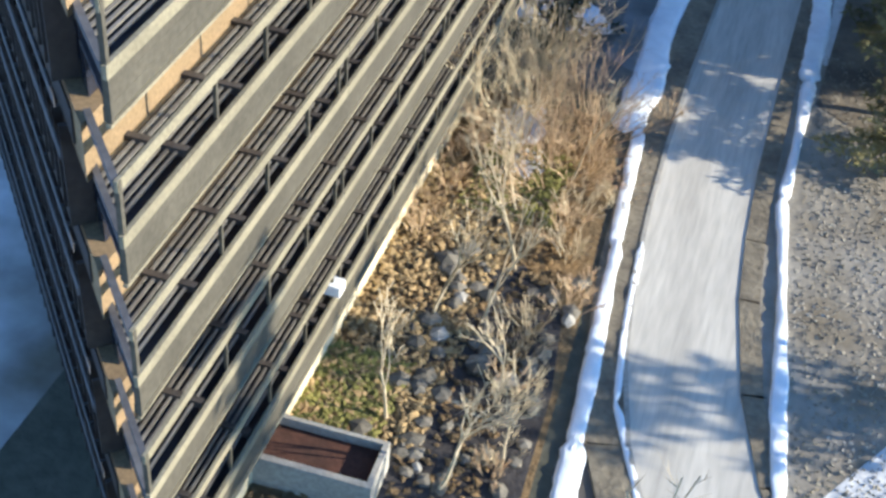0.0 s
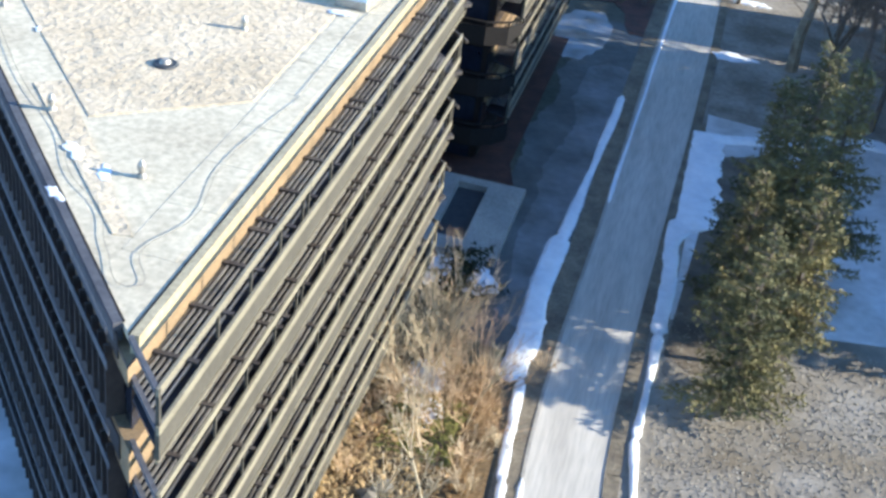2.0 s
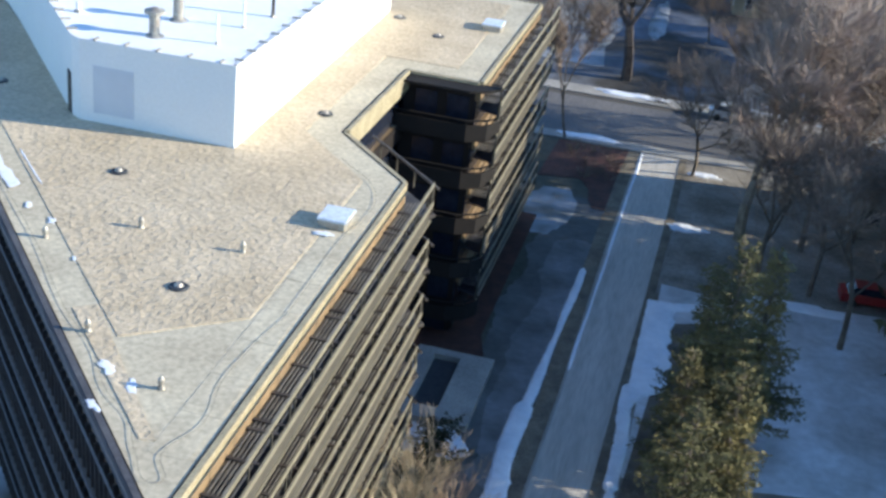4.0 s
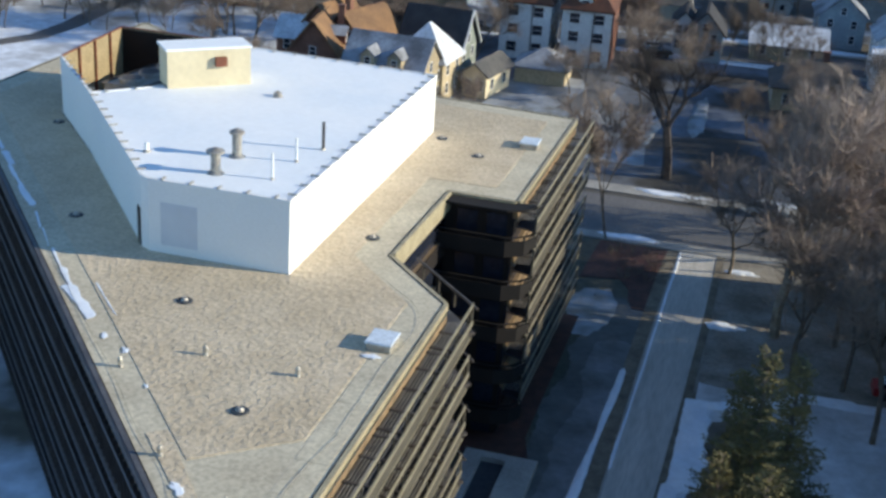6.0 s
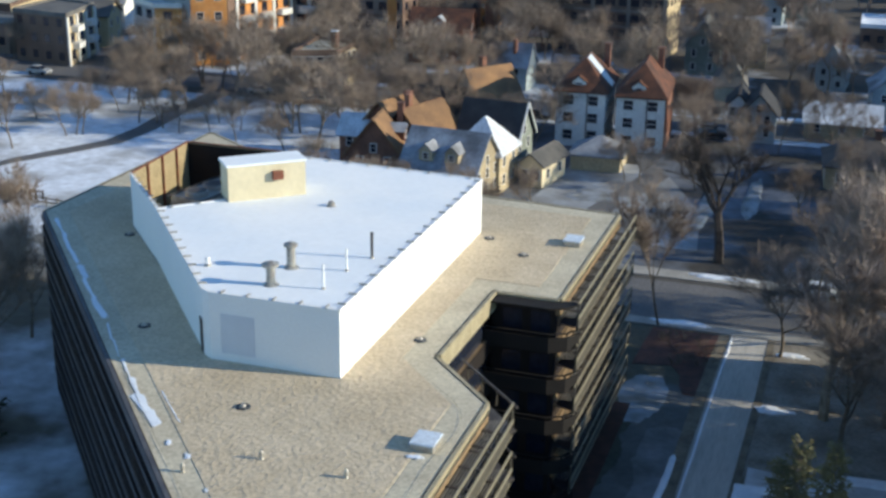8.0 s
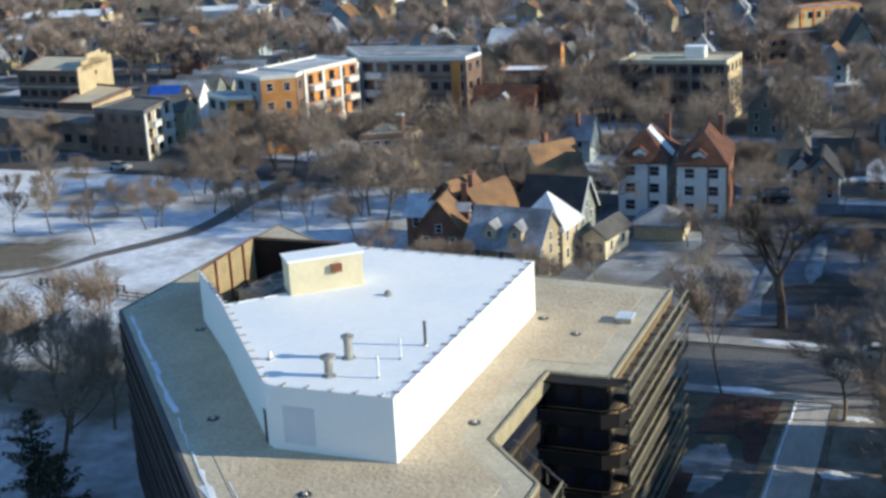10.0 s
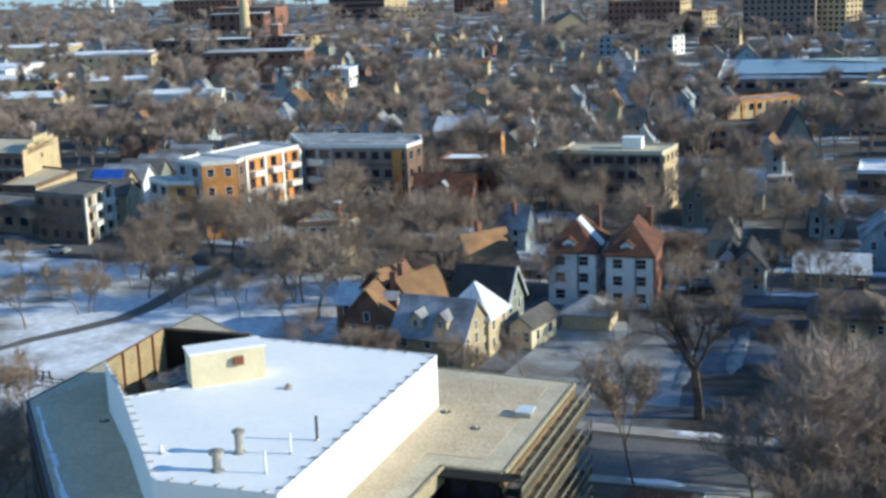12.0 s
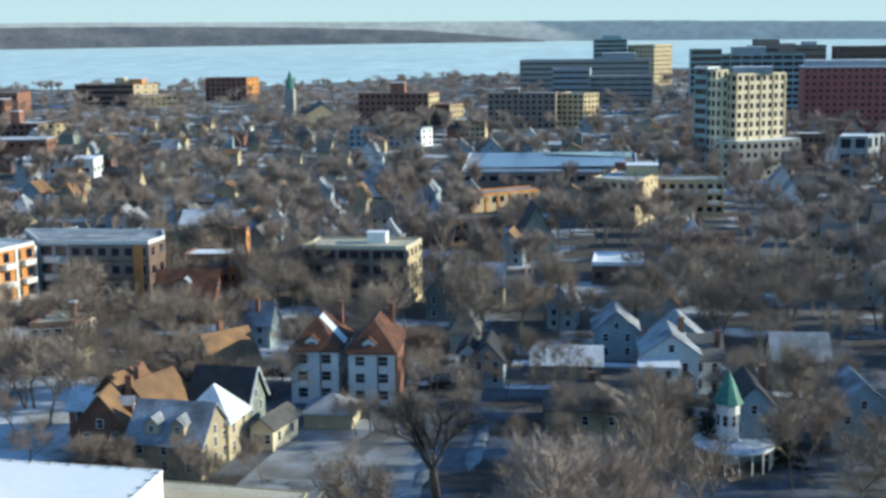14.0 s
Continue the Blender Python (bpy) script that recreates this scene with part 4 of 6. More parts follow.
# ---- small things on the ground ----
bm = bmesh.new()
box(bm, 8.95, 9.2, -26.5, -3.0, -0.1, 0.6)
solid("retaining_wall", bm, CREAM, "low cream retaining wall along the building foot", kind="structure")
SOIL = material("red_brown_soil", (0.085, 0.038, 0.028), (0.058, 0.029, 0.023), 1.2, 0.95, bump=0.02, fine=9)
box_planter = thing("planter_box", "long concrete planter box filled with red-brown soil", "planter", at=(10.6, -21.7, 0), turn=2)
for x0, x1, y0, y1 in ((-1.6, 1.6, -0.95, -0.77), (-1.6, 1.6, 0.5, 0.62), (1.45, 1.6, -0.77, 0.5), (-1.6, -1.45, -0.77, 0.5)):
    bm = bmesh.new()
    box(bm, x0, x1, y0, y1, -0.05, 1.0)
    part("side", bm, CONCRETE, box_planter)
bm = bmesh.new()
box(bm, -1.45, 1.45, -0.77, 0.5, 0, 0.72)
part("soil", bm, SOIL, box_planter)
# areaway with an open dark pit
pit = thing("areaway", "grey concrete areaway slab with a dark open pit", "areaway", at=(0, 0, 0))
for x0, x1, y0, y1 in ((7.4, 8.55, 5.1, 12.8), (10.15, 12.1, 5.1, 12.8), (8.55, 10.15, 5.1, 6.35), (8.55, 10.15, 12.1, 12.8)):
    bm = bmesh.new()
    box(bm, x0, x1, y0, y1, -0.05, 0.42)
    part("slab", bm, CONCRETE, pit)
bm = bmesh.new()
box(bm, 8.55, 10.15, 6.35, 12.1, -0.02, 0.05)
part("pit_floor", bm, DRAIN, pit)
sheet("pavement", [(4.1, 12.8), (11.5, 12.8), (10.6, 16), (10.6, 36), (8.8, 36), (8.6, 16.2), (4.1, 16.2)], 0.05, SOIL, "brown brick pavement at the foot of the wing")
# floodlight on the facade
fl = thing("floodlight", "small white floodlight on the facade edge", "floodlight", at=(9.9, -19.4, 4.0))
bm = bmesh.new()
box(bm, -0.12, 0.28, -0.2, 0.2, -0.1, 0.2)
part("head", bm, WHITEWALL, fl)
bm = bmesh.new()
tube(bm, (-0.3, 0, -0.5), (0.0, 0, 0), 0.03)
part("arm", bm, DARKMETAL, fl)

# mulch bed and hedge at the street corner
MULCH = material("red_brown_mulch", (0.12, 0.055, 0.045), (0.07, 0.04, 0.035), 0.8, 0.95, bump=0.05, fine=4)
sheet("planting_bed", [(9.2, 44), (12.6, 44.8), (13.6, 43), (13.9, 40.6), (14.4, 39.2), (16.2, 39.2), (16.4, 46), (16.4, 53), (9.6, 53)], 0.05, MULCH, "mulched planting bed at the street corner", category="bed")
for i in range(16):
    shrub(13.2 + r.uniform(-2.8, 2.6), 48 + r.uniform(-3.5, 4), r.uniform(0.7, 1.2), r.uniform(0.8, 1.3), 140 + i, BARK, 7, "low brown leafless shrub in the mulch")


# ---- streets ----
def street(x0, x1, y0, y1, z=0.03, mat=None, label="grey asphalt street with dirty snow at the kerbs"):
    return sheet("road", [(x0, y0), (x1, y0), (x1, y1), (x0, y1)], z, mat or STREET, label)


street(-60, 220, 55.2, 65.5)
street(-260, 260, 130, 139)
street(-260, 260, 214, 222)
street(-260, 260, 300, 307)
street(62, 70, 140, 900, 0.06)
street(-125, -118, 140, 420, 0.06)
for y, w in ((54.2, 1.7), (67.8, 2.4), (128, 1.5), (141, 1.5)):
    bm = bmesh.new()
    box(bm, -60, 220, y - w / 2, y + w / 2, -0.1, 0.10)
    solid("pavement", bm, CONCRETE, "pale concrete pavement beside the street", kind="structure")
sheet("park", [(-260, -60), (3, -60), (3, 50), (-36, 50), (-36, 126), (-260, 126)], 0.0, PARK, "snow-covered park ground")
ICYYARD = material("thin_crusted_snow", (0.33, 0.36, 0.40), (0.17, 0.165, 0.16), 0.16, 0.9, bump=0.04, fine=1.2, detail=10, grain=0.1)
sheet("yard", [(-12.6, 77), (10.5, 76), (9.0, 90), (1.2, 108.5), (-10.4, 108.5), (-10.8, 99)], 0.03, ICYYARD, "thin snow on the open yard")
sheet("yard", [(-36, 69.1), (110, 69.1), (110, 128), (-36, 128)], 0.0, YARD, "snowy back yards of the houses")
sheet("drive", [(-8, 69.1), (-5.5, 69.1), (3, 104), (-1, 112), (-3, 112), (-0.5, 104)], 0.06, STREET, "narrow grey side drive between the yards")
# park road that bends down through the snow and narrows to a trodden way
ROAD = [((-74.6, 128), 3.6), ((-74.8, 113), 3.4), ((-73.6, 102), 3.2), ((-74.0, 94), 3.0), ((-77.6, 87), 2.8), ((-81.0, 81), 2.2), ((-83.0, 74.8), 1.5), ((-86.6, 70.0), 1.2), ((-92, 67.0), 1.1), ((-120, 58), 1.0)]
left, right = [], []
for k, (p, w) in enumerate(ROAD):
    a, b = Vector(ROAD[max(0, k - 1)][0]), Vector(ROAD[min(len(ROAD) - 1, k + 1)][0])
    d = (b - a).normalized()
    side = Vector((-d.y, d.x)) * w / 2
    left.append(tuple(Vector(p) + side))
    right.append(tuple(Vector(p) - side))
sheet("road", right + left[::-1], 0.05, STREET, "dark park road through the snow")
fence = thing("fence", "low row of dark wooden posts in the snow", "fence", at=(-80.1, 67.4, 0))
fence_post = cube_mesh("post", BROWN, -0.1, 0.1, -0.1, 0.1, -0.1, 1.15)
for k in range(14):
    piece("post", fence_post, fence, pose(k * 1.0, -0.02 * k, 0, 0, 0, 11 * k))
for z in (0.45, 0.95):
    piece("rail", cube_mesh("rail", BROWN, -0.1, 13.1, -0.16, -0.1, z, z + 0.12), fence, pose(0, 0, 0, 0, 0, -1.2))
for i, (x, y, a, b) in enumerate(((14, 68.2, 4, 0.8), (32, 69.5, 12, 0.9), (-20, 70, 12, 0.9), (0, 128, 30, 1.0), (60, 128, 22, 1.0), (-50, 142.5, 30, 1.2), (30, 142.5, 30, 1.2), (12, 54.6, 3, 0.7), (9, 90, 1.2, 9), (14.5, 98, 1.2, 8), (-4, 92, 5, 2.5), (-4, 82, 6, 1.4))):
    snow(blob(x, y, a, b, 200 + i, 30, 0.35), 0.2, 200 + i, "bank of ploughed snow beside the street").data.materials[0] = SNOW if i < 8 else THINICE

# ---- houses ----
SIDING_W = material("white_clapboard", (0.74, 0.74, 0.72), (0.64, 0.65, 0.65), 0.4, 0.8, fine=4, vary=0.1)
SIDING_B = material("pale_blue_clapboard", (0.36, 0.43, 0.46), (0.28, 0.34, 0.37), 0.4, 0.8, fine=4, vary=0.15)
SIDING_T = material("tan_clapboard", (0.46, 0.38, 0.25), (0.35, 0.29, 0.20), 0.4, 0.8, fine=4, vary=0.2)
SIDING_G = material("grey_green_clapboard", (0.24, 0.27, 0.24), (0.17, 0.19, 0.17), 0.4, 0.8, fine=4, vary=0.2)
BRICK = material("red_brown_brick", (0.27, 0.13, 0.09), (0.18, 0.09, 0.065), 0.5, 0.9, fine=5, vary=0.12)
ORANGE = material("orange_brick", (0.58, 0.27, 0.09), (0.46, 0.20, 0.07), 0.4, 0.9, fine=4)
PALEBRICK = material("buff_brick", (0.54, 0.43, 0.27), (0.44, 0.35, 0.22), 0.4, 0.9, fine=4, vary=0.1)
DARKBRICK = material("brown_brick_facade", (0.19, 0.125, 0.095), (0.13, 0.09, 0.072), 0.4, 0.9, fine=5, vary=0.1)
SHINGLE = material("grey_shingles", (0.17, 0.16, 0.15), (0.10, 0.10, 0.10), 0.4, 0.9, fine=6, vary=0.25)
BROWNSHINGLE = material("brown_shingles", (0.27, 0.155, 0.08), (0.17, 0.10, 0.06), 0.4, 0.9, fine=6, vary=0.15)
UMBER = material("brown_grey_shingles", (0.12, 0.10, 0.085), (0.075, 0.065, 0.06), 0.4, 0.9, fine=6, vary=0.2)
REDSHINGLE = material("rust_red_shingles", (0.16, 0.066, 0.04), (0.07, 0.038, 0.03), 0.6, 0.9, fine=5)
SNOWROOF = material("snow_dusted_shingles", (0.36, 0.385, 0.43), (0.15, 0.155, 0.17), 0.3, 0.9, fine=3, detail=8, vary=0.1)
FLATROOF = material("grey_flat_roof", (0.30, 0.29, 0.28), (0.52, 0.55, 0.60), 0.06, 0.9, fine=0.8, detail=7)
TEAL = material("teal_glass_facade", (0.26, 0.38, 0.40), (0.19, 0.29, 0.31), 0.2, 0.3, fine=2)
COPPER = material("green_copper", (0.055, 0.21, 0.165), (0.04, 0.15, 0.12), 1.5, 0.6, fine=8)
BLUETARP = material("blue_tarpaulin", (0.03, 0.12, 0.55), (0.02, 0.09, 0.42), 0.8, 0.6)
TRIM = material("white_trim", (0.66, 0.66, 0.64), (0.58, 0.58, 0.57), 1, 0.7)
WIN = {}


def window_mesh(w, h):
    k = (round(w, 2), round(h, 2))
    if k not in WIN:
        bm = bmesh.new()
        t = 0.09
        for x0, x1, z0, z1 in ((-w / 2, w / 2, 0, t), (-w / 2, w / 2, h - t, h), (-w / 2, -w / 2 + t, t, h - t), (w / 2 - t, w / 2, t, h - t), (-w / 2 + t, w / 2 - t, h * 0.5 - 0.03, h * 0.5 + 0.03)):
            box(bm, x0, x1, -0.06, 0.02, z0, z1)
        frame_me = mesh_of("window", bm, TRIM)
        bm = bmesh.new()
        box(bm, -w / 2 + 0.02, w / 2 - 0.02, -0.03, 0.02, 0.02, h - 0.02)
        WIN[k] = (frame_me, mesh_of("pane", bm, GLASS))
    return WIN[k]


def put_window(parent, w, h, m, panes_only=False):
    f, g = window_mesh(w, h)
    if panes_only:
        return piece("pane", g, parent, m)
    o = piece("window", f, parent, m)
    piece("pane", g, o, Matrix())
    return o


def gable_body(bm, w, d, eave, ridge, axis):
    x, y = w / 2, d / 2
    if axis == "y":
        ring = [(-x, 0), (x, 0), (x, eave), (0, ridge), (-x, eave)]
        a, b = [bm.verts.new((p, -y, z)) for p, z in ring], [bm.verts.new((p, y, z)) for p, z in ring]
    else:
        ring = [(-y, 0), (y, 0), (y, eave), (0, ridge), (-y, eave)]
        a, b = [bm.verts.new((-x, p, z)) for p, z in ring], [bm.verts.new((x, p, z)) for p, z in ring]
    n = len(ring)
    bm.faces.new(a)
    bm.faces.new(b[::-1])
    for i in range(n):
        bm.faces.new((a[i], b[i], b[(i + 1) % n], a[(i + 1) % n]))


def roof_slope(bm, w, d, eave, ridge, axis, side, over=0.45, thick=0.18):
    """One slope of a gable roof as a slab."""
    x, y = w / 2, d / 2
    run, rise = (x if axis == "y" else y), ridge - eave
    k = over / run
    lo, hi = Vector((run * (1 + k), 0, eave - rise * k + 0.02)), Vector((0, 0, ridge + 0.02))
    nrm = Vector((rise, 0, run)).normalized() * thick
    half = (y if axis == "y" else x) + over
    pts = []
    for s in (-half, half):
        for p in (lo, hi, hi + nrm, lo + nrm):
            q = Vector((p.x * side, s, p.z))
            pts.append(bm.verts.new(q if axis == "y" else Vector((q.y, q.x, q.z))))
    for f in ((0, 1, 2, 3), (7, 6, 5, 4), (0, 4, 5, 1), (1, 5, 6, 2), (2, 6, 7, 3), (3, 7, 4, 0)):
        bm.faces.new([pts[i] for i in f])


def hip_roof(bm, w, d, eave, ridge, over=0.45):
    x, y = w / 2 + over, d / 2 + over
    c = max(0.0, y - x) if y > x else 0.0
    e = max(0.0, x - y) if x > y else 0.0
    lo = [bm.verts.new(p) for p in ((-x, -y, eave - 0.2), (x, -y, eave - 0.2), (x, y, eave - 0.2), (-x, y, eave - 0.2))]
    md = [bm.verts.new(p) for p in ((-x, -y, eave), (x, -y, eave), (x, y, eave), (-x, y, eave))]
    tp = [bm.verts.new(p) for p in ((-e - 0.05, -c - 0.05, ridge), (e + 0.05, -c - 0.05, ridge), (e + 0.05, c + 0.05, ridge), (-e - 0.05, c + 0.05, ridge))]
    bm.faces.new(lo[::-1])
    for a, b in ((lo, md), (md, tp)):
        for i in range(4):
            bm.faces.new((a[i], a[(i + 1) % 4], b[(i + 1) % 4], b[i]))
    bm.faces.new(tp)


def house(x, y, w, d, eave, ridge, axis, turn, wall, roof, label, storeys=2, hip=False, chimney=None, dormers=0, porch=False, group="houses", win=True, roof2=None, plain=False):
    h = thing("house", label, "house", group, at=(x, y, 0), turn=turn)
    bm = bmesh.new()
    if hip:
        box(bm, -w / 2, w / 2, -d / 2, d / 2, 0, eave - 0.1)
    else:
        gable_body(bm, w, d, eave, ridge, axis)
    body = part("wall", bm, wall, h)
    if hip:
        bm = bmesh.new()
        hip_roof(bm, w, d, eave, ridge)
        part("roof", bm, roof, h)
    else:
        for s in (-1, 1):
            bm = bmesh.new()
            roof_slope(bm, w, d, eave, ridge, axis, s)
            part("roof_slope", bm, (roof2 or roof) if s < 0 else roof, h)
    if win:
        sh = (eave - 0.4) / storeys
        for side in ("front", "right") if plain else ("front", "right", "left"):
            span = w if side == "front" else d
            c = 2 if plain else max(2, int(span / 2.7))
            for k in range(storeys):
                for i in range(c):
                    u = (i + 0.5) / c * span - span / 2
                    z = 0.9 + k * sh
                    if z + 1.3 > eave:
                        continue
                    m = pose(u, -d / 2, z) if side == "front" else (pose(w / 2, u, z, 0, 0, 90) if side == "right" else pose(-w / 2, u, z, 0, 0, -90))
                    put_window(body, 1.0 if plain else (1.5 if storeys == 3 else 0.95), 1.5 if storeys == 3 else 1.35, m, plain)
        if not plain and not hip and axis == "y" and ridge - eave > 2.2:
            put_window(body, 0.9, 1.2, pose(0, -d / 2, eave + 0.2))
        if not plain and not hip and axis == "x" and ridge - eave > 2.2:
            put_window(body, 0.9, 1.2, pose(w / 2, 0, eave + 0.2, 0, 0, 90))
    if chimney:
        bm = bmesh.new()
        cx, cy = chimney
        box(bm, cx - 0.4, cx + 0.4, cy - 0.4, cy + 0.4, eave - 0.5, ridge + 0.9)
        box(bm, cx - 0.48, cx + 0.48, cy - 0.48, cy + 0.48, ridge + 0.9, ridge + 1.05)
        part("chimney", bm, BRICK, h)
    for i in range(dormers):
        u = ((i + 0.5) / dormers - 0.5) * (w if axis == "x" else d) * 0.7
        zz = eave + (ridge - eave) * 0.25
        run = (d if axis == "x" else w) / 2
        dm = bmesh.new()
        gable_body(dm, 1.7, run * 0.75, 1.2, 2.0, "y")
        o = part("dormer", dm, wall, h)
        o.matrix_basis = pose(u, -run * 0.55, zz) if axis == "x" else pose(run * 0.55, u, zz, 0, 0, 90)
        for s in (-1, 1):
            dm = bmesh.new()
            roof_slope(dm, 1.7, run * 0.75, 1.2, 2.0, "y", s, 0.2, 0.1)
            part("dormer_roof", dm, SNOWROOF, o)
        put_window(o, 0.8, 0.9, pose(0, -run * 0.375, 0.15))
    if porch:
        bm = bmesh.new()
        box(bm, -w * 0.42, w * 0.42, -d / 2 - 2.0, -d / 2, 2.55, 2.75)
        pr = part("porch_roof", bm, SNOWROOF, h)
        for px in (-w * 0.4, 0, w * 0.4):
            bm = bmesh.new()
            box(bm, px - 0.08, px + 0.08, -d / 2 - 1.95, -d / 2 - 1.79, 0, 2.55)
            part("porch_post", bm, TRIM, pr)
    return h


def block(x, y, w, d, h, turn, wall, label, floors, cols, side_cols=3, roof=None, win=(1.5, 1.4), side_wall=None, band=None, top=None, group="apartment blocks", cat="apartment block", name="apartment_block"):
    """A flat-roofed block with real windows on the front and the two ends."""
    o = thing(name, label, cat, group, at=(x, y, 0), turn=turn)
    bm = bmesh.new()
    box(bm, -w / 2, w / 2, -d / 2, d / 2, -0.1, h)
    body = part("wall", bm, wall, o)
    bm = bmesh.new()
    box(bm, -w / 2 - 0.25, w / 2 + 0.25, -d / 2 - 0.25, d / 2 + 0.25, h, h + 0.35)
    part("roof", bm, roof or FLATROOF, o)
    if side_wall:
        bm = bmesh.new()
        box(bm, w / 2, w / 2 + 0.12, -d / 2 + 0.1, d / 2 - 0.1, 0, h - 0.02)
        part("side_wall", bm, side_wall, o)
    fh = h / floors
    e = 0.13 if side_wall else 0.0
    for k in range(floors):
        z = k * fh + fh * 0.32
        for i in range(cols):
            put_window(body, win[0], min(win[1], fh * 0.6), pose(((i + 0.5) / cols - 0.5) * w, -d / 2, z), True)
        for i in range(side_cols):
            put_window(body, win[0], min(win[1], fh * 0.6), pose(w / 2 + e, ((i + 0.5) / side_cols - 0.5) * d, z, 0, 0, 90), True)
        if band and k:
            bm = bmesh.new()
            box(bm, -w / 2 - 0.08, w / 2 + 0.08, -d / 2 - 0.08, -d / 2 + 0.02, k * fh - 0.2, k * fh + 0.25)
            part("floor_band", bm, band, body)
    if top:
        tx, tw, td, th = top
        bm = bmesh.new()
        box(bm, tx - tw / 2, tx + tw / 2, -td / 2, td / 2, h + 0.3, h + 0.3 + th)
        part("roof_house", bm, SIDING_W, o)
    return o


def estate(name, label, ring, h, floors, wall, fronts, roof=None, cat="apartment block", group="apartment blocks", boxes=(), trim=None, z=0.0):
    """A flat-roofed building on a ring of corners. fronts: edge number -> what its facade carries."""
    cx, cy = sum(p[0] for p in ring) / len(ring), sum(p[1] for p in ring) / len(ring)
    ring = [(x - cx, y - cy) for x, y in ring]
    o = thing(name, label, cat, group, at=(cx, cy, z))
    bm = bmesh.new()
    prism(bm, ring, -0.1, h)
    body = part("wall", bm, wall, o)
    bm = bmesh.new()
    prism(bm, inset(ring, 0.3), h - 0.05, h + 0.12)
    part("roof", bm, roof or FLATROOF, o)
    for a, b in zip(ring, ring[1:] + ring[:1]):
        m, n = along(a, b)
        piece("parapet", cube_mesh("parapet", trim or wall, -0.05, n + 0.05, -0.12, 0.32, h - 0.25, h + 0.5), o, m)
    fh = h / floors
    for e, f in fronts.items():
        m, n = along(ring[e], ring[(e + 1) % len(ring)])
        y = 0.0
        if f.get("wall"):
            y = -0.1
            piece("cladding", cube_mesh("cladding", f["wall"], 0.05, n - 0.05, y, 0.05, 0.0, h - 0.28), o, m)
        w, wh = f.get("win", (1.4, 1.4))
        cols = f.get("cols", max(1, int(n / 3)))
        glass = bmesh.new() if f.get("join") else None
        for k in range(f.get("first", 0), floors):
            zz = k * fh + fh * 0.3
            hh = min(wh, fh * 0.62)
            if f.get("ribbon"):
                piece("window_band", cube_mesh("window_band", GLASS, 0.6, n - 0.6, y - 0.04, y + 0.05, zz, zz + hh), o, m)
                piece("sill", cube_mesh("sill", f.get("band", CONCRETE), 0.3, n - 0.3, y - 0.22, y + 0.05, zz - 0.3, zz), o, m)
                continue
            for i in range(cols):
                x = (i + 0.5) / cols * n
                if glass:
                    box(glass, x - w / 2, x + w / 2, y - 0.05, y + 0.05, zz, zz + hh)
                else:
                    put_window(body, w, hh, m @ pose(x, y, zz), not f.get("frames"))
            if f.get("band") and k:
                piece("floor_band", cube_mesh("floor_band", f["band"], 0, n, y - 0.12, y + 0.02, k * fh - 0.22, k * fh + 0.2), o, m)
            if f.get("balconies") and k:
                for i in range(f["balconies"]):
                    x = (i + 0.5) / f["balconies"] * n
                    piece("balcony", cube_mesh("balcony", TRIM, x - 1.5, x + 1.5, y - 1.3, y, k * fh - 0.15, k * fh + 0.9), o, m)
        if glass:
            tagged(part("windows", glass, GLASS, o, "rows of dark windows"), "rows of dark windows", kind="stuff").matrix_basis = m
        if f.get("piers"):
            for i in range(f["piers"] + 1):
                x = i / f["piers"] * n
                piece("pier", cube_mesh("pier", f.get("pier_wall", wall), x - 0.35, x + 0.35, y - 0.25, y, 0, h - 0.3), o, m)
    for bx, by, bw, bd, bh, mat in boxes:
        bm = bmesh.new()
        box(bm, bx - bw / 2, bx + bw / 2, by - bd / 2, by + bd / 2, h, h + bh)
        rh = part("roof_house", bm, mat, o)
        bm = bmesh.new()
        box(bm, bx - bw / 2 - 0.15, bx + bw / 2 + 0.15, by - bd / 2 - 0.15, by + bd / 2 + 0.15, h + bh, h + bh + 0.15)
        part("roof_house_top", bm, SNOW, rh)
    return o


def oblong(x0, x1, y, d):
    """A ring of corners with its front from x0 to x1 at y."""
    return [(x0, y), (x1, y), (x1, y + d), (x0, y + d)]


# near row, as they stand behind the building
DARKROOF = material("dark_wet_shingles", (0.05, 0.048, 0.05), (0.03, 0.03, 0.034), 0.5, 0.8, fine=6)
for x, w, d, lb, ch in ((-12.1, 6.9, 12, "tall white stucco house with rust-red roof", (2.2, 4.4)), (-3.6, 6.7, 13, "tall white stucco house with rust-red roof and brick side", (1.6, 4))):
    h = house(x, 121.5, w, d, 7.9, 12.0, "y", 4, SIDING_W, REDSHINGLE, lb, 3, hip=True, chimney=ch)
    bm = bmesh.new()
    gable_body(bm, 1.9, 2.2, 1.0, 1.7, "y")
    dm = part("dormer", bm, SIDING_W, h)
    dm.matrix_basis = pose(-0.4, -d / 2 + 1.5, 8.2)
    for sd in (-1, 1):
        bm = bmesh.new()
        roof_slope(bm, 1.9, 2.2, 1.0, 1.7, "y", sd, 0.25, 0.12)
        part("dormer_roof", bm, REDSHINGLE, dm)
    put_window(dm, 1.1, 0.7, pose(0, -1.1, 0.2))
    bm = bmesh.new()
    tube(bm, (0.9, -d / 2 - 0.08, 0), (0.9, -d / 2 - 0.08, 7.7), 0.09, 0.09, 6)
    part("downpipe", bm, DARKMETAL, h, "dark rainwater pipe")
bm = bmesh.new()
box(bm, 3.37, 3.6, -6.3, 6.3, 0, 7.7)
solid("party_wall", bm, BRICK, "brown brick side wall of the white house", "wall").matrix_basis = pose(-3.6, 121.5, 0, 0, 0, 4)
bm = bmesh.new()
box(bm, -2.7, 2.7, -1.5, 1.5, 0, 0.1)
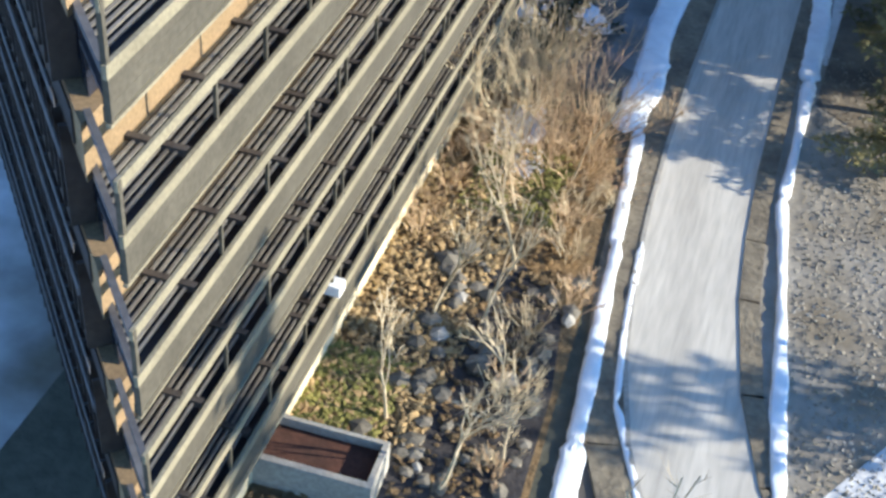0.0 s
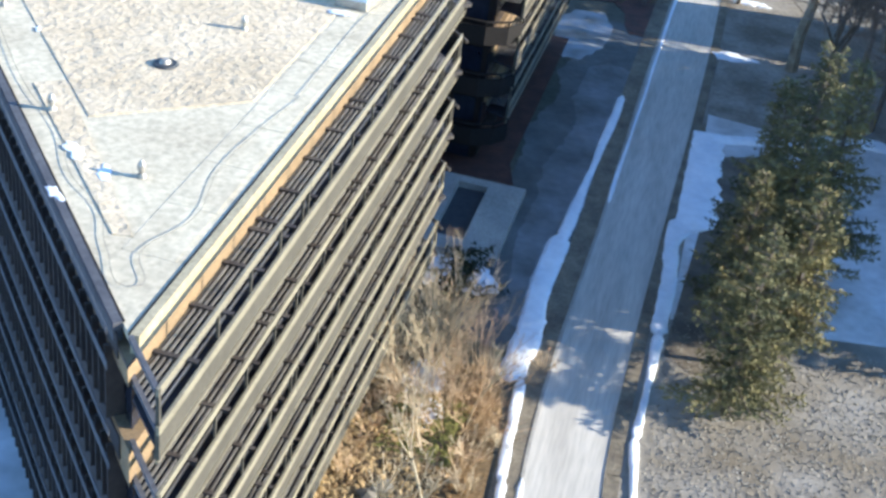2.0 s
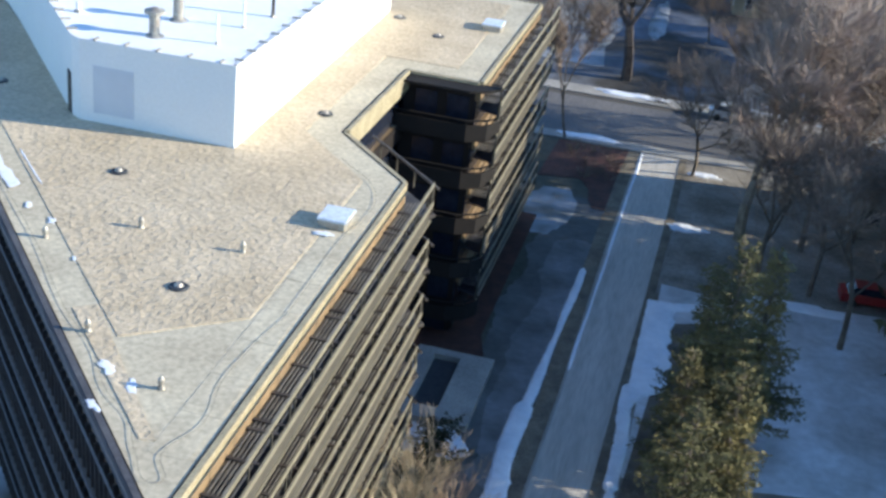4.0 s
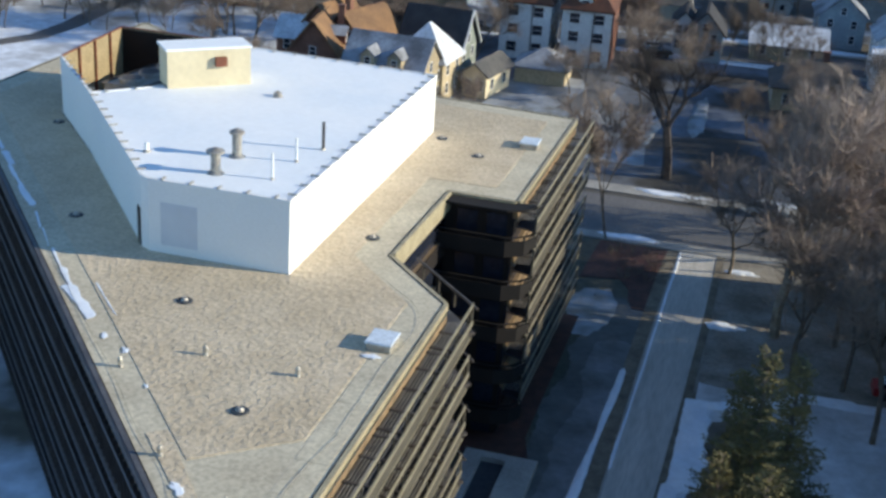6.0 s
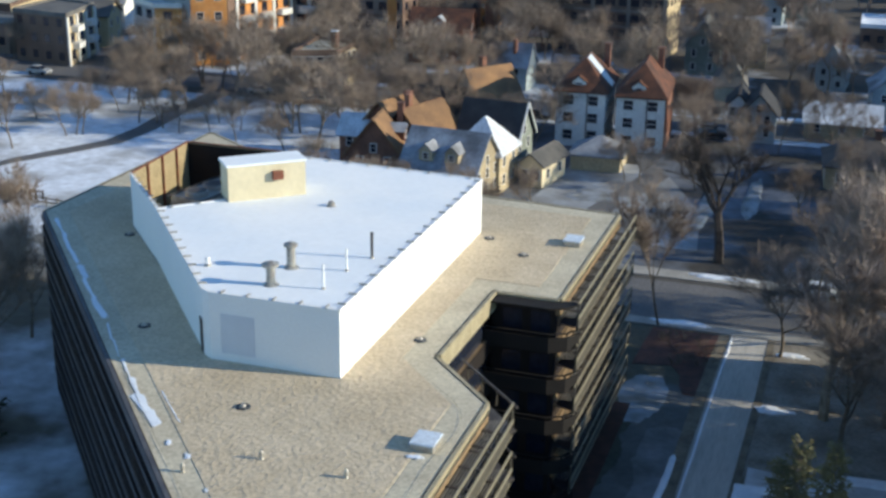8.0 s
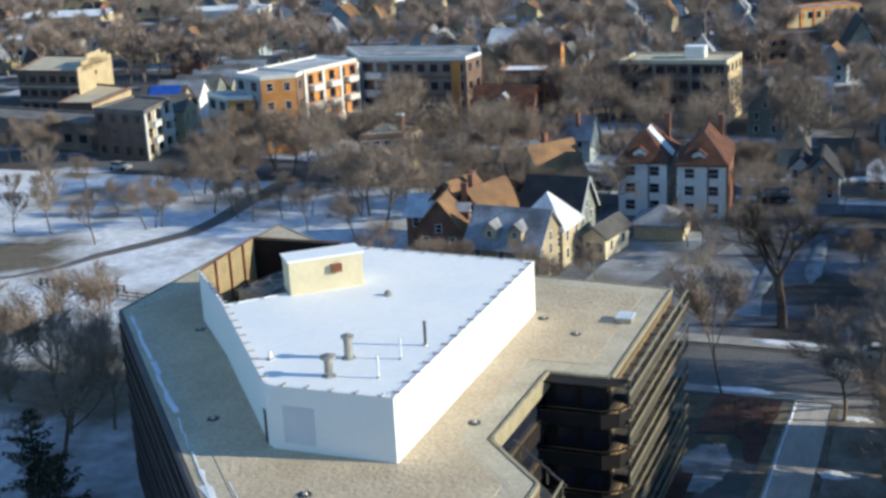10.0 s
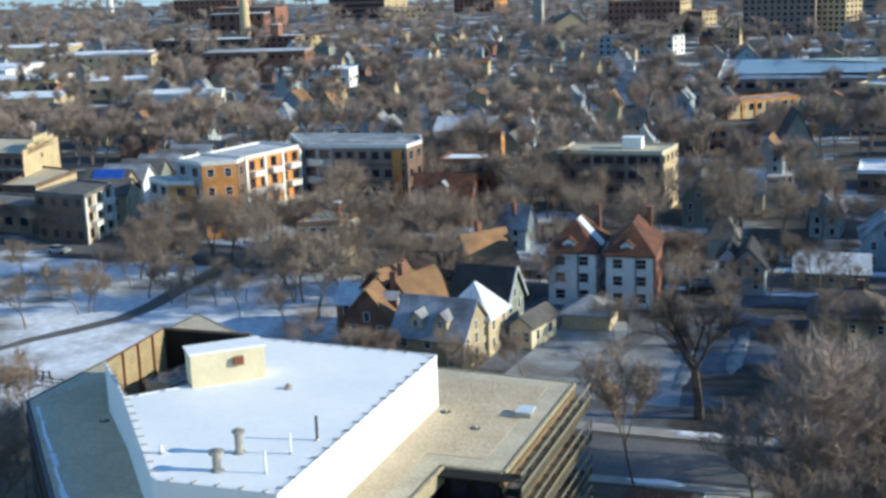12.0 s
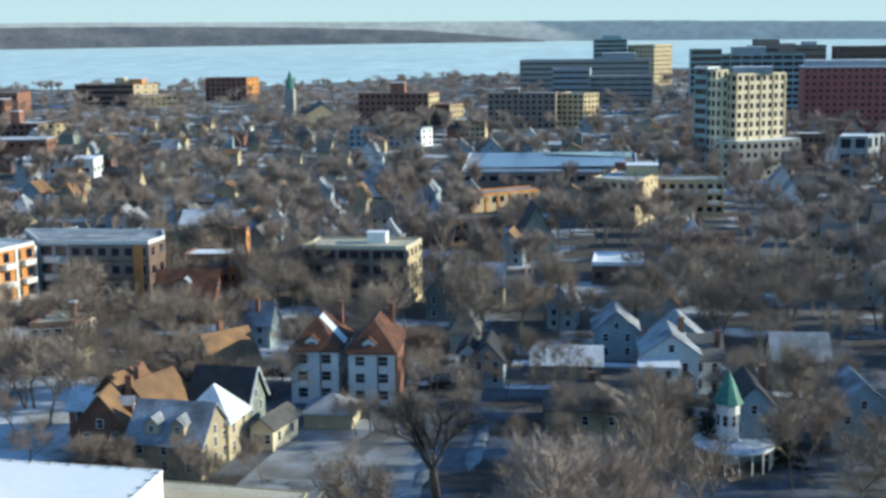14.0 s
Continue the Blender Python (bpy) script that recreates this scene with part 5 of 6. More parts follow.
solid("roof_tarpaulin", bm, SKYLIGHT, "pale tarpaulin stretched across the red roof", "tarpaulin").matrix_basis = pose(-12.1, 121.5, 0, 0, 0, 4) @ pose(1.95, -0.6, 9.95, 0, 47.5, 0)
house(-6.9, 106.5, 6.6, 6.2, 2.2, 4.2, "y", 2, SIDING_T, SNOWROOF, "small garage with a snowy pyramid roof", 1, hip=True, win=False)
SNOWWHITE = material("snow_covered_shingles", (0.62, 0.65, 0.70), (0.46, 0.49, 0.54), 0.5, 0.9, fine=3, detail=8)
# tan house with a cross wing, dormers and a lit gable end
house(-21.3, 86.0, 9.6, 8.6, 4.4, 8.4, "x", -4, SIDING_T, SNOWROOF, "cream house with two dormers and a snow-dusted roof", 2, dormers=2)
house(-18.8, 92.4, 6.4, 6.8, 5.0, 9.0, "y", -4, SIDING_T, SNOWWHITE, "hipped wing of the cream house with a white roof", 2, hip=True)
house(-19.6, 100.0, 8.0, 6.6, 5.0, 9.2, "x", -4, SIDING_G, DARKROOF, "dark green gabled house with white trim", 2)
bm = bmesh.new()
for sgn in (-1, 1):
    p, q = Vector((0, sgn * 3.7, 4.6)), Vector((0, 0, 9.4))
    tube(bm, p, q, 0.16, 0.16, 4)
solid("gable_trim", bm, TRIM, "white barge boards on the green gable", "trim").matrix_basis = pose(-19.6, 100.0, 0, 0, 0, -4) @ pose(4.5, 0, 0)
house(-31.8, 89.5, 7.0, 8.5, 4.6, 9.0, "y", 8, BRICK, BROWNSHINGLE, "brown brick house with steep brown roof", 2, chimney=(2.3, 1.5), dormers=1)
house(-28.4, 95.5, 7.5, 8.0, 5.0, 9.0, "y", -18, BRICK, BROWNSHINGLE, "brick house with brown roof and two chimneys", 2, chimney=(-2.2, 0), roof2=REDSHINGLE)
house(-33.5, 99.0, 6.5, 7.0, 5.0, 8.6, "y", -14, BRICK, BROWNSHINGLE, "rear gable of the brick house", 2, chimney=(1.6, 1))
house(-36.8, 97.0, 5.5, 6.5, 4.6, 6.6, "x", 6, BRICK, SNOWWHITE, "low brick wing with a snowy roof", 2, chimney=(1.2, 0))
house(-12.4, 97.2, 3.2, 7.5, 3.0, 4.2, "y", -10, CREAM, SHINGLE, "narrow cream shed beside the drive", 1)
house(-27.0, 121, 6.4, 8, 4.6, 9.2, "y", -35, SIDING_G, BROWNSHINGLE, "house with a steep brown roof", 2, chimney=(-2.4, 1), roof2=DARKROOF)
house(-33.5, 117, 8, 6, 3.6, 6.6, "x", 4, SIDING_G, DARKROOF, "dark low house among the trees", 1)
house(11.8, 130.5, 5.0, 8, 4.2, 7.0, "y", 3, SIDING_B, DARKROOF, "small pale blue house with dark roof", 2)
house(8.6, 133, 3.0, 7, 4.6, 6.2, "y", 3, SIDING_W, DARKROOF, "narrow white wing of the blue house", 2)
house(23.4, 136.0, 10.5, 7, 2.5, 4.6, "x", 3, SIDING_T, SNOWWHITE, "low house with a broad white snowy roof", 1)
house(27.4, 111, 10.5, 9, 3.0, 6.0, "x", 4, SIDING_T, UMBER, "low tan house with brown-grey hip roof", 1, hip=True, chimney=(1, 0))
house(38.9, 128.8, 8.0, 9, 6.6, 9.4, "y", 4, SIDING_W, SNOWROOF, "white two-storey house with a gabled front", 2, chimney=(2, 3))
house(37.4, 123.6, 5.2, 2.4, 5.2, 5.7, "x", 4, SIDING_W, SNOW, "flat-roofed front porch of the white house", 2)
house(44.2, 131.5, 4.4, 8, 5.2, 8.0, "x", 4, SIDING_W, SHINGLE, "lower wing of the white house", 2, chimney=(1.6, -2))
house(40.5, 143, 8, 8, 5.0, 8.4, "y", 4, SIDING_B, SNOWROOF, "pale blue house behind the white house", 2)
house(30.5, 150, 7, 9, 5.0, 8.0, "y", 4, SIDING_B, SNOWROOF, "pale blue house with a snowy roof", 2)
tw = house(48.5, 101.5, 7.5, 9, 5.8, 9.6, "y", 5, SIDING_B, DARKROOF, "pale blue house with a green corner turret", 2, chimney=(2, 2))
bm = bmesh.new()
tube(bm, (-3.2, -4.6, 0), (-3.2, -4.6, 7.6), 1.5, 1.5, 10)
tur = part("turret", bm, SIDING_W, tw)
for k in range(2):
    for a in (-60, -20, 20, 60):
        put_window(tur, 0.7, 1.5, pose(-3.2, -4.6, 1.6 + 3.2 * k) @ pose(0, 0, 0, 0, 0, a) @ pose(0, -1.46, 0))
bm = bmesh.new()
tube(bm, (-3.2, -4.6, 7.6), (-3.2, -4.6, 11.6), 1.95, 0.05, 10)
part("turret_roof", bm, COPPER, tur, "green copper cone roof")
bm = bmesh.new()
tube(bm, (-2.6, -5.6, 2.6), (-2.6, -5.6, 2.9), 5.0, 5.0, 24)
pr = part("porch_roof", bm, SNOW, tw, "round snowy porch roof")
for i in range(9):
    a = radians(-170 + i * 20)
    bm = bmesh.new()
    tube(bm, (-2.6 + 4.7 * math.cos(a), -5.6 + 4.7 * math.sin(a), 0), (-2.6 + 4.7 * math.cos(a), -5.6 + 4.7 * math.sin(a), 2.62), 0.12, 0.12, 6)
    part("porch_post", bm, TRIM, pr)
house(62.5, 108, 8, 9, 5, 8.6, "y", 6, SIDING_B, SNOWROOF, "pale blue gabled house with a snowy roof", 2, dormers=1)
house(69.5, 112, 7, 9, 4.6, 8.0, "x", 6, SIDING_W, SNOWROOF, "white house with a snow-dusted roof", 2)
house(58, 134, 8, 9, 5, 8, "x", 3, SIDING_T, SNOWROOF, "tan house with snowy roof", 2)
house(80, 197, 9, 9, 3.8, 7.8, "y", -28, SIDING_B, SNOWROOF, "white house with a pale snowy roof", 2)

block(41.5, 47.3, 15, 7.4, 7.2, 1, CONCRETE, "low grey street-side building with snowy flat roof", 2, 5, 2, roof=SNOW)

TAKEN = [(-20, 188, 14), (-57, 131, 9), (-70, 176, 16), (-86, 158, 15), (-114, 141, 10), (-168, 190, 20), (-150, 177, 12), (-118, 172, 12), (-138, 150, 16), (-110, 195, 12), (-352, 396, 38), (-262, 318, 22), (-7, 316, 15), (-9, 266, 14), (1.6, 386, 40), (30, 312, 16), (48, 324, 14), (29, 217, 9), (-51, 183, 9),
         (75, 436, 24), (108, 402, 13), (79.5, 196, 9), (40.5, 143, 5), (30.5, 150, 5), (-76, 252, 11), (-40, 215, 8), (-116, 184, 13), (-122, 163, 12), (-152, 150, 30)]

# middle distance; several sun-facing ends carry sunlight in a paler cladding colour
TAUPE = material("taupe_brick", (0.25, 0.195, 0.165), (0.18, 0.145, 0.125), 0.4, 0.9, fine=4)
GREYPANEL = material("pale_grey_panels", (0.33, 0.35, 0.37), (0.25, 0.27, 0.29), 0.4, 0.6, fine=3)
estate("apartment_block", "four-storey brown brick block, end wall coloured paler for sun", [(-31.2, 182), (-10.8, 182.4), (-9.6, 193), (-30.6, 192.6)], 11.8, 4, DARKBRICK,
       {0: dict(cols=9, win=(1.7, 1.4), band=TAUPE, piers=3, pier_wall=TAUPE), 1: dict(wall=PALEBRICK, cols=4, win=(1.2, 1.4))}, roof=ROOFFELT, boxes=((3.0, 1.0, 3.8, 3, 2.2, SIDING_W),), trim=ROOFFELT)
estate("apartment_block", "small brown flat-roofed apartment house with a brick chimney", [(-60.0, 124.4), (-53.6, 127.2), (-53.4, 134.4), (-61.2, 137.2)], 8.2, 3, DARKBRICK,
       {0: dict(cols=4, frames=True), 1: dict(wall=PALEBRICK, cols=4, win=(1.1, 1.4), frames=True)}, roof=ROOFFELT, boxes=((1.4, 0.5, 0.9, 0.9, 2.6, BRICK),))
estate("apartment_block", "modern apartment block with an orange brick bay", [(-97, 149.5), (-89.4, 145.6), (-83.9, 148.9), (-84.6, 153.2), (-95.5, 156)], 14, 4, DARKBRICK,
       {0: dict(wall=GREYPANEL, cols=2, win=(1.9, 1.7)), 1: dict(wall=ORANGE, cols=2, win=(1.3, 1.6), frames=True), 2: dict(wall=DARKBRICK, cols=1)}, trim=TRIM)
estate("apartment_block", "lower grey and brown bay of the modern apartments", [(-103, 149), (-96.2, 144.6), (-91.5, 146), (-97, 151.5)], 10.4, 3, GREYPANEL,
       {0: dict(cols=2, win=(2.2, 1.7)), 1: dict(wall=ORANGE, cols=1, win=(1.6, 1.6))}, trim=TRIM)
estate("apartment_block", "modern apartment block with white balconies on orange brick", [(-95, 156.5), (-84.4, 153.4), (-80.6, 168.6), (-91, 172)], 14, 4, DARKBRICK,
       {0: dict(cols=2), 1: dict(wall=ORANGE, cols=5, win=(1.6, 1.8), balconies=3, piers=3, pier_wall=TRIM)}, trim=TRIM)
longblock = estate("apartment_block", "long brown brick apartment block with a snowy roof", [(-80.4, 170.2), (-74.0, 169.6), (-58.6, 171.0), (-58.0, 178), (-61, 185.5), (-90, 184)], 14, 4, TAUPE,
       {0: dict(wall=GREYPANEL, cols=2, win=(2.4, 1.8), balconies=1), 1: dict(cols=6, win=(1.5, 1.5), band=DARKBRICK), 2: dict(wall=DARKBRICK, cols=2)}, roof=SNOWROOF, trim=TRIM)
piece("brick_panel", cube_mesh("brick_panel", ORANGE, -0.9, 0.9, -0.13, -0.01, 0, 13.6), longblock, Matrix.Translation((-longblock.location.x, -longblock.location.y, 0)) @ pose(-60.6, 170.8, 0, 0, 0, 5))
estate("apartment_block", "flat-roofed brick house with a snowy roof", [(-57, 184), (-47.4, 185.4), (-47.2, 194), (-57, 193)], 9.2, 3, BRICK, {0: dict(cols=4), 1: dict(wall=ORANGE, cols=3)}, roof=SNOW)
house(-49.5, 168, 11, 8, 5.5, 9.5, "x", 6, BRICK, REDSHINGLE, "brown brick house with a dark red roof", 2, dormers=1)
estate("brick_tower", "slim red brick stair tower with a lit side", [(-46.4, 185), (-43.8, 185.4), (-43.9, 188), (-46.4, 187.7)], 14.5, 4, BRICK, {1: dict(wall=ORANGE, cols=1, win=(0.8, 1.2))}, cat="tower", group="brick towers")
house(-73, 251, 15, 10, 6.5, 9.5, "x", 4, DARKBRICK, SNOWWHITE, "long brick hall with a white snowy roof", 2)
house(-62.5, 252, 6, 8, 6, 10, "y", 4, ORANGE, BROWNSHINGLE, "orange brick gable beside the hall", 2)
house(-40, 214, 9, 9, 6, 11, "y", 30, SIDING_G, SHINGLE, "tall grey-green gabled house", 2, win=False)
estate("shop_building", "low building with a white snowy roof", oblong(-44, -34, 198, 8), 4.6, 1, SIDING_W, {0: dict(cols=4)}, roof=SNOW, cat="shop", group="shops")
house(-2.5, 178, 6, 13, 5.2, 9.4, "y", 4, SIDING_G, SHINGLE, "grey-green house with a lit gable side", 2)
house(4.5, 186, 7, 9, 5.0, 8.6, "x", 4, SIDING_T, SNOWROOF, "tan house with a snow-dusted roof", 2)
# slanting street of row houses and the shops beyond the park
# shaded front in dark brick, sunny side in pale: light put into the cladding
estate("apartment_block", "three-storey block, front coloured darker for shade, balconied side paler", [(-121.5, 138.5), (-109.4, 136.8), (-112.0, 149.6), (-121.5, 152)], 9, 3, SIDING_G,
       {0: dict(wall=DARKBRICK, cols=4, win=(1.3, 1.5)), 1: dict(wall=PALEBRICK, cols=3, win=(1.9, 1.8), balconies=2, piers=3, pier_wall=TRIM)}, roof=SHINGLE, trim=SHINGLE)
estate("shop_building", "long low dark building along the park street", [(-182, 150), (-126, 142.5), (-124.5, 152), (-180, 160)], 5.2, 1, TAUPE, {0: dict(cols=14, win=(2.0, 1.6))}, roof=SHINGLE, cat="shop", group="shops")
house(-117.5, 158, 8, 8, 6.0, 8.4, "x", 14, PALEBRICK, SHINGLE, "buff house beside the slanting street", 2)
for i in range(7):
    house(-125.2 - i * 0.1, 168.5 + i * 7.0, 9.5, 6.0, 5.6, 8.4, "x", 8, (SIDING_T, SIDING_W, SIDING_G)[i % 3], (SHINGLE, SNOWROOF)[i % 2], "row house with grey roof on the slanting street", 2, win=i > 2)
bm = bmesh.new()
box(bm, -3.4, 3.4, -2.0, 2.0, 0.12, 0.2)
solid("roof_tarpaulin", bm, BLUETARP, "bright blue tarpaulin on a house roof", "tarpaulin").matrix_basis = pose(-125.2, 168.5, 0, 0, 0, 8) @ pose(0.4, -1.62, 7.05, 43, 0, 0)
# sun on the end and gable steps is put into the buff colour
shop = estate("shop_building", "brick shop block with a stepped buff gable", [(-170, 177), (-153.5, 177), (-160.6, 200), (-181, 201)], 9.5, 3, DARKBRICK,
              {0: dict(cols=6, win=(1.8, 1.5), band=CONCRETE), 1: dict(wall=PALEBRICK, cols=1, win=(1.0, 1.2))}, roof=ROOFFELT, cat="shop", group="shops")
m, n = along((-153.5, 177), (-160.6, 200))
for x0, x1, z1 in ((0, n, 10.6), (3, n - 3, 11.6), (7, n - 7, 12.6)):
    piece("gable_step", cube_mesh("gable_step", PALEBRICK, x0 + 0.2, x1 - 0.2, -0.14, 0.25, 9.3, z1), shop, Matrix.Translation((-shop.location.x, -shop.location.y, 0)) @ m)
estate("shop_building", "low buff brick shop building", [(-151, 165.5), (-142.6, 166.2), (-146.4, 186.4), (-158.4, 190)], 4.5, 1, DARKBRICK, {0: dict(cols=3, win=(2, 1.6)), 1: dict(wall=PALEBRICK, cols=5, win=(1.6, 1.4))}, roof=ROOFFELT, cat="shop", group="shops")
# long low buildings and the glazed hall
estate("apartment_block", "long low brick building with lit buff and orange panels", [(-14, 304), (5.1, 321.5), (0.5, 328), (-19, 311)], 7.0, 2, BRICK,
       {0: dict(wall=PALEBRICK, cols=9, win=(1.5, 1.8), piers=6, pier_wall=ORANGE, first=1)}, roof=SNOWROOF, trim=ORANGE)
estate("apartment_block", "long low dark brick building", [(-18.3, 253.8), (-1.0, 265.0), (-3, 273), (-22, 263)], 6.4, 2, DARKBRICK, {0: dict(cols=7, win=(1.5, 1.3)), 1: dict(cols=2)}, roof=SHINGLE)
house(8.4, 247, 8, 10, 5, 12.5, "y", 12, SIDING_G, DARKROOF, "tall dark gabled church hall", 2, win=False)
estate("shop_building", "low building under a broad white roof", oblong(24, 34.6, 210, 14), 4.4, 1, DARKBRICK, {0: dict(cols=4)}, roof=SNOW, cat="shop", group="shops", trim=SNOW)
hl = estate("sports_hall", "long dark hall with white roof edge and blue glazed roof", [(-24, 352), (32, 356.5), (30.5, 415), (-30, 413)], 9.0, 2, TAUPE, {0: dict(cols=14, win=(2.6, 1.6))}, roof=SNOWROOF, cat="hall", group="halls", trim=SNOW)
BLUEGLASS = material("blue_roof_glazing", (0.10, 0.16, 0.27), (0.20, 0.27, 0.38), 0.05, 0.3, fine=0.8, spec=0.5)
for i in range(12):
    bm = bmesh.new()
    box(bm, -2.05, 2.05, -26, 26, 0, 0.2)
    part("roof_glazing", bm, BLUEGLASS, hl, "blue glazed roof panel").matrix_basis = pose(-22.6 + i * 4.15, 1.5, 9.3 + 0.07 * i, 0, 0, 2)
bm = bmesh.new()
prism(bm, [(-4, 16), (27, 4), (27, 23), (-4, 20)], 10.3, 10.5)
part("roof_glazing", bm, GLASS, hl, "dark open strip in the roof")
bm = bmesh.new()
box(bm, 22.5, 26.5, -29, -25.5, 8.8, 11.6)
part("roof_house", bm, BRICK, hl)
estate("apartment_block", "buff brick apartments with a sunlit end", [(20.0, 303.6), (32.0, 294.6), (38.0, 316.5), (26, 325)], 12.2, 4, PALEBRICK,
       {0: dict(cols=5, win=(1.8, 1.5), band=PALEBRICK), 1: dict(cols=5, win=(1.0, 1.3))}, boxes=((4.5, 5.5, 9, 8, 3.0, PALEBRICK),), trim=PALEBRICK)
estate("apartment_block", "buff brick apartment wing with balconies", [(38.2, 318.5), (57, 320), (57, 331), (37, 330)], 10, 3, PALEBRICK, {0: dict(cols=7, win=(1.6, 1.5), band=PALEBRICK, balconies=3)}, roof=SNOWROOF)
block(-352, 396, 60, 38, 9, 12, SIDING_W, "long white warehouse with a snowy roof", 2, 14, 6, roof=SNOW)
block(-262, 318, 34, 22, 6.5, 14, PALEBRICK, "low buff commercial building with a snowy roof", 1, 8, 4, roof=SNOW)
for i, (x, y, w, d, h) in enumerate(((-228, 262, 26, 16, 6), (-300, 366, 40, 22, 8), (-252, 372, 30, 18, 7), (-205, 330, 28, 16, 6.5), (-330, 470, 44, 24, 9), (-410, 520, 50, 26, 9), (-190, 410, 30, 18, 7))):
    block(x, y, w, d, h, 12 + 3 * (i % 3), (SIDING_W, PALEBRICK, SIDING_T)[i % 3], "low pale commercial building with a snowy flat roof", 1, 5, 3, roof=SNOW, win=(2.6, 1.8), cat="commercial building", name="commercial_building", group="commercial buildings")
    TAKEN.append((x, y, w * 0.55))
# towers and far blocks; sunlit ends coloured paler, far walls lightened for haze
TOWERSTONE = material("cream_tower_panels", (0.66, 0.57, 0.40), (0.56, 0.48, 0.34), 0.3, 0.8, fine=2)
CRIMSON = material("dark_red_tower_brick", (0.34, 0.115, 0.105), (0.26, 0.09, 0.085), 0.3, 0.9, fine=4)
STONE = material("grey_podium_stone", (0.40, 0.37, 0.31), (0.33, 0.31, 0.27), 0.3, 0.8, fine=2)
TW = dict(cat="tower", group="towers")
estate("tower_block", "tall buff apartment tower with white roof terraces", [(66.5, 425), (85.0, 439.5), (79, 447), (60.5, 432.5)], 37.0, 11, TOWERSTONE,
       {0: dict(cols=8, win=(1.5, 2.0), piers=4, pier_wall=PALEBRICK), 3: dict(cols=3, win=(2.0, 2.0))}, roof=SNOW, trim=TOWERSTONE, boxes=((0, 0, 14, 9, 2.6, GREYPANEL),), **TW)
estate("tower_block", "narrow sunlit bay of the buff tower", [(59.0, 424.5), (63.6, 428.2), (60.6, 432.2), (56, 428.5)], 38.5, 11, TOWERSTONE, {0: dict(cols=2, win=(1.3, 2.0)), 3: dict(cols=2, win=(1.6, 2.2))}, roof=SNOW, **TW)
estate("tower_block", "teal glass corner of the tower", [(51.5, 433), (56.0, 427.6), (60.5, 432), (60, 440), (53, 440)], 39.5, 11, TEAL, {0: dict(ribbon=True, win=(1, 2.0), band=TEAL), 1: dict(ribbon=True, win=(1, 2.0), band=TEAL)}, trim=TRIM, **TW)
estate("tower_block", "stone podium at the foot of the tower", [(58.5, 419), (67, 417.5), (90, 428), (90, 440), (58, 436)], 13.0, 4, STONE, {0: dict(wall=TOWERSTONE, cols=3, win=(1.3, 1.6)), 1: dict(cols=9, win=(1.5, 1.7))}, roof=SNOW, **TW)
estate("tower_block", "tall dark red brick tower with white roof edge", oblong(112, 160, 622, 24), 34.5, 10, CRIMSON, {0: dict(cols=14, win=(1.5, 1.4), join=True)}, roof=SNOW, trim=SNOW, boxes=((0, 0, 44, 16, 3.0, GREYPANEL),), **TW)
OF = dict(cat="office block", group="office blocks")
estate("office_block", "pale framed office block with deep openings", [(100, 404), (110, 405), (118, 420), (104, 420)], 16.0, 3, GREYPANEL, {0: dict(cols=2, win=(3.4, 3.6), piers=2, pier_wall=GREYPANEL), 1: dict(cols=3, win=(3.2, 3.6))}, roof=SNOW, **OF)
estate("apartment_block", "dark brick block beside the tower", oblong(90, 104, 468, 14), 12, 3, DARKBRICK, {0: dict(cols=6)})
estate("office_block", "wide teal glass office block", oblong(80, 133, 812, 30), 37.5, 9, TEAL, {0: dict(ribbon=True, win=(1, 2.4), band=GREYPANEL, piers=8, pier_wall=TEAL)}, roof=SNOWROOF, boxes=((-8, 0, 22, 12, 5, GREYPANEL), (17, 0, 10, 10, 7, TAUPE)), **OF)
estate("office_block", "tall pale teal office tower", oblong(60.5, 80.5, 806, 26), 41, 10, TEAL, {0: dict(ribbon=True, win=(1, 2.6), band=GREYPANEL)}, **OF)
estate("office_block", "wide grey hospital block", oblong(-80, 34, 1100, 40), 29, 6, CONCRETE, {0: dict(ribbon=True, win=(1, 1.25), band=CONCRETE)}, roof=SNOWROOF, trim=GREYPANEL, boxes=((30, 0, 30, 20, 6, GREYPANEL),), **OF)
estate("office_block", "stepped grey hospital wing", oblong(-38, -10, 925, 26), 26, 6, GREYPANEL, {0: dict(ribbon=True, win=(1, 1.25), band=CONCRETE)}, roof=SNOWROOF, **OF)
estate("office_block", "grey parking block with long openings", oblong(-10, 36.5, 928, 30), 20.4, 5, CONCRETE, {0: dict(ribbon=True, win=(1, 1.25), band=CONCRETE, piers=5, pier_wall=CONCRETE)}, roof=SNOWROOF, **OF)
estate("office_block", "tall grey-green glass hospital tower", oblong(-23, 11, 1280, 30), 46, 10, TEAL, {0: dict(ribbon=True, win=(1, 2.4), band=TEAL)}, boxes=((2, 0, 20, 16, 4, TEAL),), **OF)
estate("office_block", "tall buff brick hospital tower with a lit side", [(11.5, 1290), (38, 1270), (56, 1296), (30, 1316)], 40, 9, PALEBRICK, {0: dict(cols=7, win=(2.2, 2.0), join=True), 1: dict(cols=7, win=(2.2, 2.0), join=True)}, **OF)
estate("office_block", "long stepped grey block with roof plant", oblong(104, 157, 894, 30), 42, 9, TAUPE, {0: dict(ribbon=True, win=(1, 1.25), band=TAUPE)}, boxes=((-14, 0, 18, 14, 5, TAUPE), (16, 0, 10, 10, 3, GREYPANEL)), **OF)
estate("office_block", "dark brown office block", oblong(164, 210, 890, 30), 41, 9, DARKBRICK, {0: dict(ribbon=True, win=(1, 2.2), band=DARKBRICK)}, roof=SNOW, **OF)
